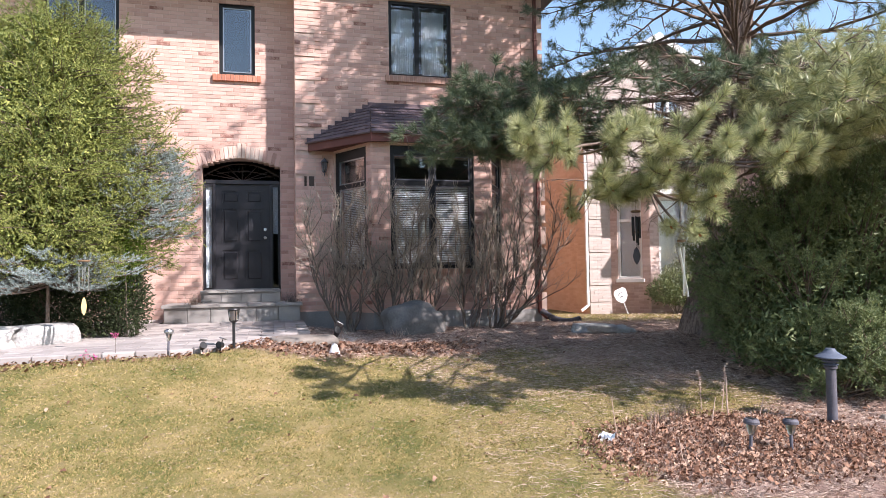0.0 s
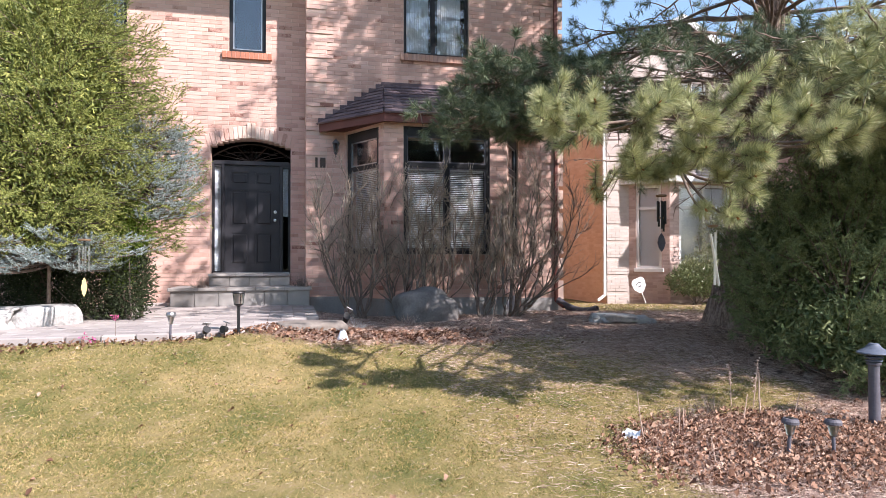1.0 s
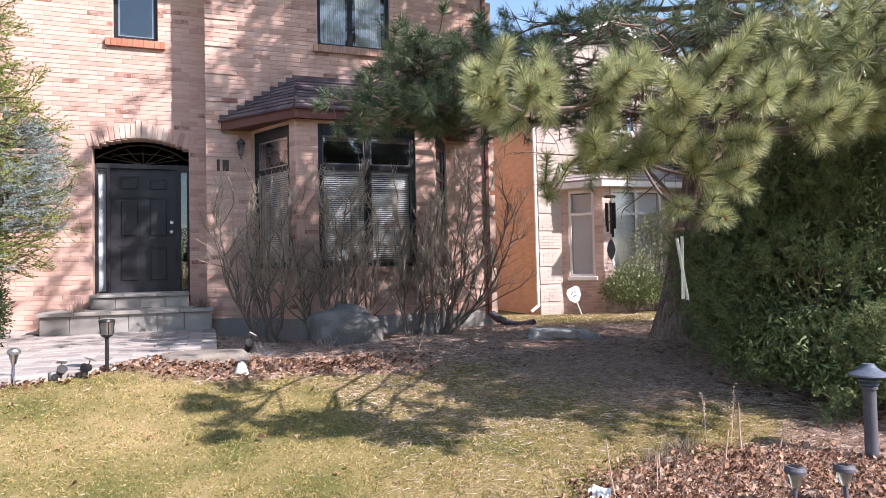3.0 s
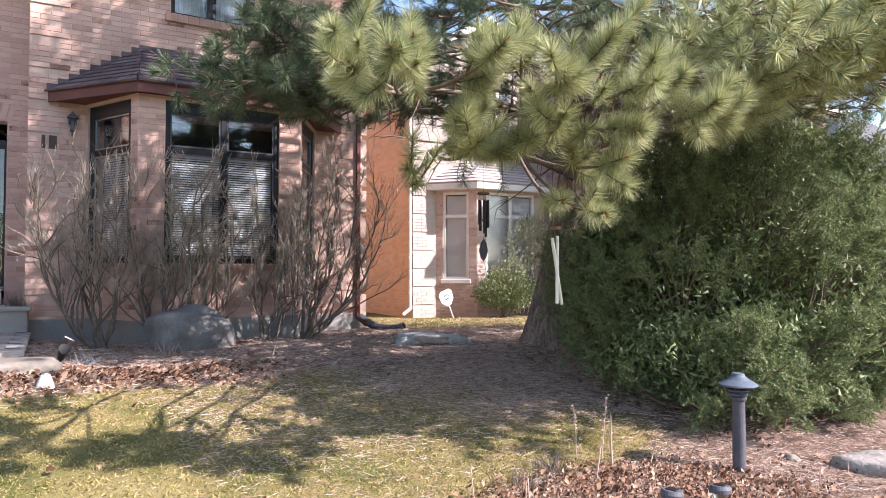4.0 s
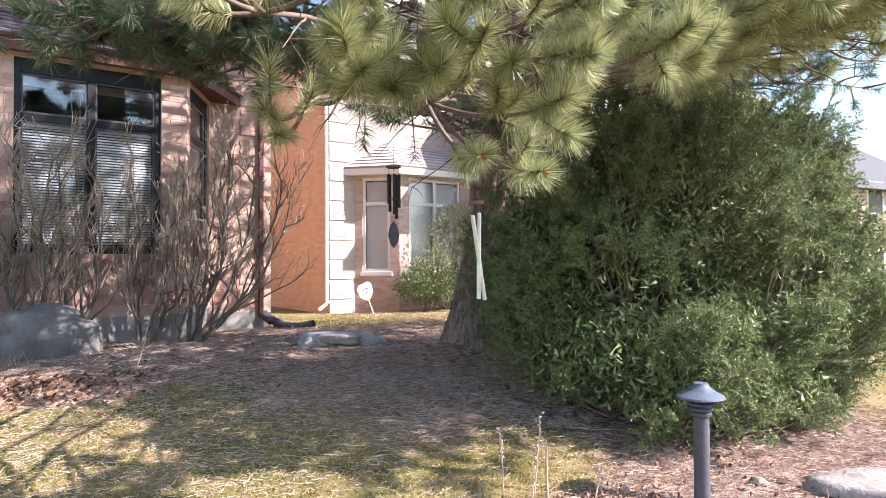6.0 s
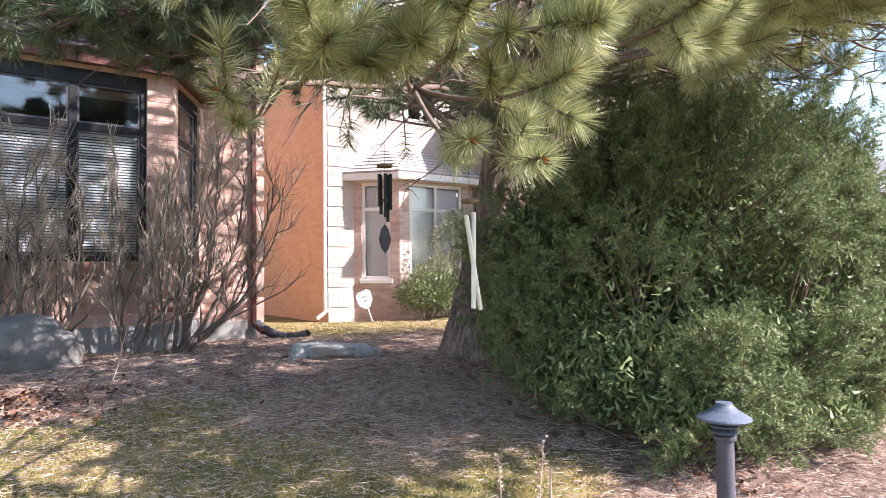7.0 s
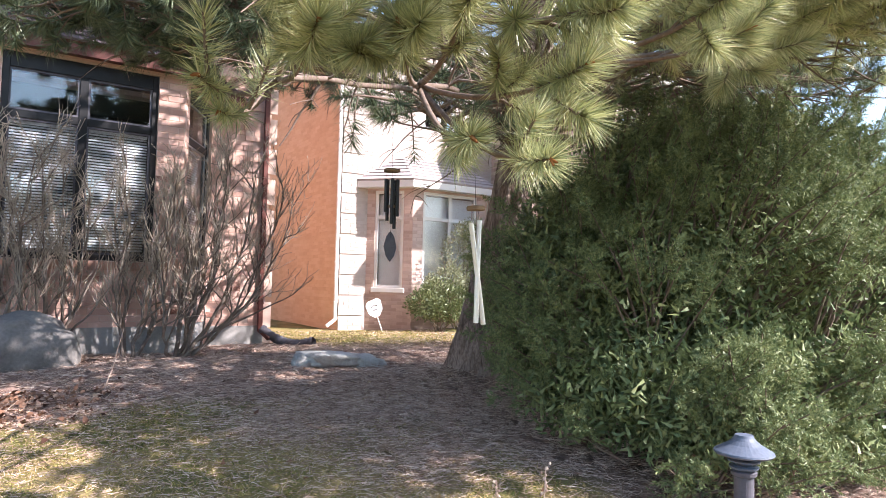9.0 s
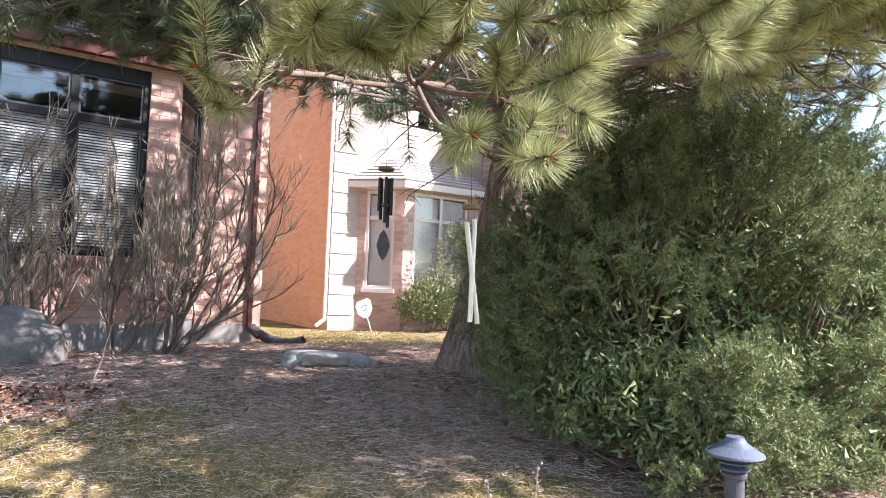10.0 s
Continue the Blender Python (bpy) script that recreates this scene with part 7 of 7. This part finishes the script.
# ---- dry stems, flowers and small litter ----
def stem(at, top, r, label, knots=0, name="dried_weed"):
    s = Tubes()
    pts = bent((0, 0, -0.05), top, 0.0, 9, 0.05)
    s.add(pts, np.linspace(r, r * 0.6, 9), 6)
    for i in range(knots):
        p = pts[-1] * (1 - i / knots * 0.75)
        for _ in range(3):
            q = p + RNG.normal(size=3) * 0.012
            s.add([q - [0, 0, 0.008], q, q + [0, 0, 0.008]], [0.002, 0.008, 0.002], 5)
    ob = part(name, s.mesh(name, M_STRAW), M_STRAW)
    ob.matrix_basis = pose(*at)
    return tagged(ob, label, "plant stem", group="dry stems")


for x, y, top, r, k, lab in ((4.08, 4.88, (-0.03, 0, 0.38), 0.005, 9, "dry seed-head stalk at the edge of the bed"), (4.26, 4.82, (0.05, 0, 0.42), 0.005, 9, "dry seed-head stalk leaning in the bed"), (4.2, 4.65, (-0.01, 0, 0.36), 0.009, 0, "thick cut woody stem in the bed"),
                          (2.77, 4.18, (-0.06, 0, 0.4), 0.005, 0, "thin pale bare stalk in the bed"), (3.9, 4.5, (0.07, 0.02, 0.22), 0.006, 0, "short broken stem in the bed"), (4.45, 4.55, (0.09, 0, 0.2), 0.006, 0, "short leaning stem in the bed"),
                          (3.2, 4.3, (0.0, 0.02, 0.2), 0.005, 0, "short upright stem in the bed"), (3.05, 4.15, (0.02, 0.02, 0.26), 0.004, 0, "thin brown stem in the bed"), (3.0, 3.6, (-0.05, 0.0, 0.2), 0.005, 0, "short tilted stem in the bed"), (5.1, 3.7, (0.02, 0, 0.18), 0.005, 0, "short stem near the bollard"),
                          (2.85, 8.55, (0.16, 0.1, 0.5), 0.007, 0, "bare sapling in the needle litter")):
    stem((x, y, gz(x, y) + 0.02), top, r, lab, k)


def dry_clump(at, n, h, label, mat_=None, spread=0.35):
    o = RNG.normal(size=(n, 3)) * [0.06, 0.06, 0]
    d = RNG.normal(size=(n, 3)) * [spread, spread, 0.1] + [0, 0, 0.7]
    v, t = blades(o, d, h * RNG.uniform(0.5, 1.1, n), 0.006)
    ob = part("dry_clump", tri_mesh("dry_clump", v, t, mat_ or M_STRAW), mat_ or M_STRAW)
    ob.matrix_basis = pose(*at)
    return tagged(ob, label, "dry plant", group="dry clumps")


dry_clump((-1.45, 11.75, 0.985), 120, 0.32, "withered brown plant on the lower step", M_TWIG)
dry_clump((0.3, 11.9, 0.985), 140, 0.26, "withered brown plant at the steps' end", M_TWIG)
dry_clump((1.92, 9.85, gz(1.9, 9.8)), 90, 0.2, "tuft of dry straw beside the boulder")
dry_clump((2.75, 8.6, gz(2.7, 8.6)), 160, 0.2, "flattened tuft of dry grey stems", M_TWIG, 1.4)
dry_clump((3.4, 4.6, gz(3.4, 4.6)), 120, 0.2, "dry brown stems at the back of the bed", M_TWIG, 0.5)
dry_clump((3.75, 4.75, gz(3.75, 4.75)), 120, 0.22, "dry brown stems at the back of the bed", M_TWIG, 0.5)
dry_clump((1.05, 9.3, gz(1.05, 9.3)), 60, 0.25, "tangle of pale dead stems behind the tan boulder", M_ALU, 1.2)

for x, y, n, hgt, lab in ((-2.1, 7.32, 3, 0.1, "faded magenta flower at the walkway's edge"), (-1.8, 7.42, 4, 0.26, "single magenta flower on a thin stalk"), (-2.0, 7.3, 3, 0.05, "low faded magenta flower")):
    f = thing("magenta_flower", lab, "flower", (x, y, gz(x, y)), group="magenta flowers")
    o = RNG.normal(size=(n * 5, 3)) * ([0.07, 0.04, 0.02] if n > 10 else [0.02, 0.02, 0.015]) + [0, 0, hgt]
    v, t = leaves(o, RNG.normal(size=o.shape) + [0, 0, 0.6], 0.032, 0.016)
    part("petals", tri_mesh("petals", v, t, M_MAGENTA), M_MAGENTA, f)["kind"] = "stuff"
    st = Tubes()
    for i in range(3 if n > 10 else 1):
        st.add(bent((RNG.normal() * 0.03, 0, -0.03), (RNG.normal() * 0.04 if n > 10 else 0, 0, hgt), 0, 5, 0.05), [0.003] * 5, 5)
    part("stalk", st.mesh("stalk", M_TWIG), M_TWIG, f)

# crumpled white wrapper
wr = bmesh.new()
bmesh.ops.create_grid(wr, x_segments=7, y_segments=7, size=0.07)
for v in wr.verts:
    v.co.z = 0.05 + 0.045 * noise.noise(v.co * 22) + 0.5 * v.co.x
ob = part("wrapper", wr, M_SIGN)
ob.matrix_basis = pose(2.7, 4.25, gz(2.7, 4.25) + 0.0, 0, -20, 30)
tagged(ob, "crumpled white wrapper lying at the bed's edge", "litter")

# ---- ground cover ----
def scatter(n, x0, x1, y0, y1, weight):
    """n places over a stretch of ground, kept by weight(x, y)."""
    x, y = RNG.uniform(x0, x1, n), RNG.uniform(y0, y1, n)
    keep = RNG.random(n) < weight(x, y)
    return x[keep], y[keep]


def on_ground(x, y, lift=0.0):
    return np.stack([x, y, ground_z(x, y) + lift + 0.02 * 0.6 * np.sin(1.9 * x + 0.8 * y) + 0.009 * np.sin(2.7 * y - 1.3 * x)
                     + 0.06 * np.exp(-(((x - 4.2) / 1.2) ** 2 + ((y - 3.7) / 0.8) ** 2)) + 0.12 * np.exp(-(((x - 6.25) / 0.7) ** 2 + ((y - 7.9) / 0.6) ** 2))], -1)


def off_walk(x, y):
    return 1.0 - ((y > np.interp(x, [-9, -4, -3, -1.25, -0.75, -0.32, 0.0, 0.5], [7.35, 7.3, 7.35, 7.45, 7.6, 8.1, 8.75, 9.5])) & (x < 0.5)) * 1.0


def lawn():
    lots = []
    for n, x0, x1, y0, y1, h, w in ((60000, -4.5, -1.5, 1.2, 5.2, 0.028, 0.008), (230000, -1.5, 5.0, 1.5, 5.2, 0.024, 0.0046), (190000, -5.0, 5.2, 4.0, 8.2, 0.03, 0.0095), (30000, 5.5, 9.5, 10.5, 15.5, 0.05, 0.012), (16000, 8.0, 14.0, 2.5, 8.0, 0.05, 0.012)):
        x, y = scatter(n, x0, x1, y0, y1, lambda a, b: (1 - 0.93 * litter_at(a, b)) * off_walk(a, b))
        p = on_ground(x, y, -0.004)
        d = RNG.normal(size=p.shape) * [0.75, 0.75, 0.15] + [0, 0, 0.55]
        lots.append(blades(p, d, h * RNG.uniform(0.5, 1.35, len(p)), w))
    v, t = joined(lots)
    tagged(part("grass", tri_mesh("grass", v, t, M_GRASS), M_GRASS), "short dormant grass mixed tan and green", "grass", kind="stuff")


def straw():
    lots = []
    for n, x0, x1, y0, y1, ln, w, base in ((80000, 1.5, 8.5, 2.8, 7.5, 0.1, 0.0038, 0.2), (70000, 0.3, 8.5, 7.0, 12.0, 0.12, 0.0056, 0.1), (24000, -4.5, 4.0, 1.2, 7.5, 0.05, 0.0028, 0.7), (26000, 1.6, 6.0, 5.5, 8.0, 0.085, 0.0042, 0.4), (52000, 2.2, 5.6, 2.4, 5.0, 0.09, 0.003, 0.0), (9000, 6.5, 10.5, 10.5, 15.5, 0.12, 0.008, 0.4)):
        x, y = scatter(n, x0, x1, y0, y1, lambda a, b: np.clip(litter_at(a, b) + base, 0, 1) * off_walk(a, b))
        p = on_ground(x, y, 0.004)
        p[:, 2] += RNG.uniform(0, 0.014, len(p))
        d = RNG.normal(size=p.shape) * [1, 1, 0.12]
        lots.append(blades(p, d, ln * RNG.uniform(0.6, 1.3, len(p)), w))
    v, t = joined(lots)
    tagged(part("needle_litter", tri_mesh("needle_litter", v, t, M_STRAW), M_STRAW), "reddish-tan fallen pine needles strewn over the ground", "needle litter", kind="stuff")


def crumpled(x, y, size):
    """Curled dead leaves: a fan of six triangles with uneven height."""
    n, k = len(x), 6
    c = on_ground(x, y, 0.012)
    c[:, 2] += RNG.uniform(0, 0.03, n)
    a = RNG.uniform(0, 2 * math.pi, (n, 1)) + np.arange(k)[None] * 2 * math.pi / k
    r = size[:, None] * RNG.uniform(0.5, 1.1, (n, k)) * (1 + 0.35 * np.cos(a * 1.0))
    el = RNG.uniform(-0.8, 0.8, (n, 1))
    rim = np.stack([c[:, 0:1] + r * np.cos(a), c[:, 1:2] + r * np.sin(a), c[:, 2:3] + r * np.sin(a + el) * el + RNG.uniform(-0.012, 0.02, (n, k))], -1)
    v = np.concatenate([c[:, None], rim], 1).reshape(-1, 3)
    i = np.arange(n)[:, None] * (k + 1)
    t = np.concatenate([np.stack([i[:, 0], i[:, 0] + 1 + j, i[:, 0] + 1 + (j + 1) % k], 1) for j in range(k)])
    return v, t


def dead_leaves():
    lots = []
    x, y = scatter(19000, 2.2, 6.0, 2.4, 5.0, lambda a, b: (1 - smooth(0.7, 1.1, np.hypot((a - 3.7) / 1.45, (b - 3.85) / 0.95))) * 0.8 + 0.04 * litter_at(a, b))
    lots.append(crumpled(x, y, 0.007 + 0.019 * RNG.uniform(0, 1, len(x)) ** 1.6))
    x, y = scatter(7000, -3.2, 3.2, 7.2, 8.7, lambda a, b: np.clip(litter_at(a, b), 0, 1) * off_walk(a, b) * (1 - smooth(2.0, 3.2, a)) * 0.7)
    lots.append(crumpled(x, y, RNG.uniform(0.012, 0.034, len(x))))
    edge = lambda a: np.interp(a, [-9, -4, -3, -1.25, -0.75, -0.32, 0.0, 0.5], [7.35, 7.3, 7.35, 7.45, 7.6, 8.1, 8.75, 9.5])
    x, y = scatter(9000, -4.5, 0.5, 6.8, 8.8, lambda a, b: smooth(0.42, 0.12, edge(a) - b) * off_walk(a, b) * 0.3)
    lots.append(crumpled(x, y, RNG.uniform(0.012, 0.032, len(x))))
    x, y = scatter(500, -3.0, 5.0, 2.0, 9.5, lambda a, b: 0.3 * off_walk(a, b))
    lots.append(crumpled(x, y, RNG.uniform(0.012, 0.028, len(x))))
    v, t = joined(lots)
    tagged(part("dead_leaves", tri_mesh("dead_leaves", v, t, M_LEAF), M_LEAF), "curled brown dead leaves heaped in the beds", "dead leaves", kind="stuff")


lawn()
straw()
dead_leaves()
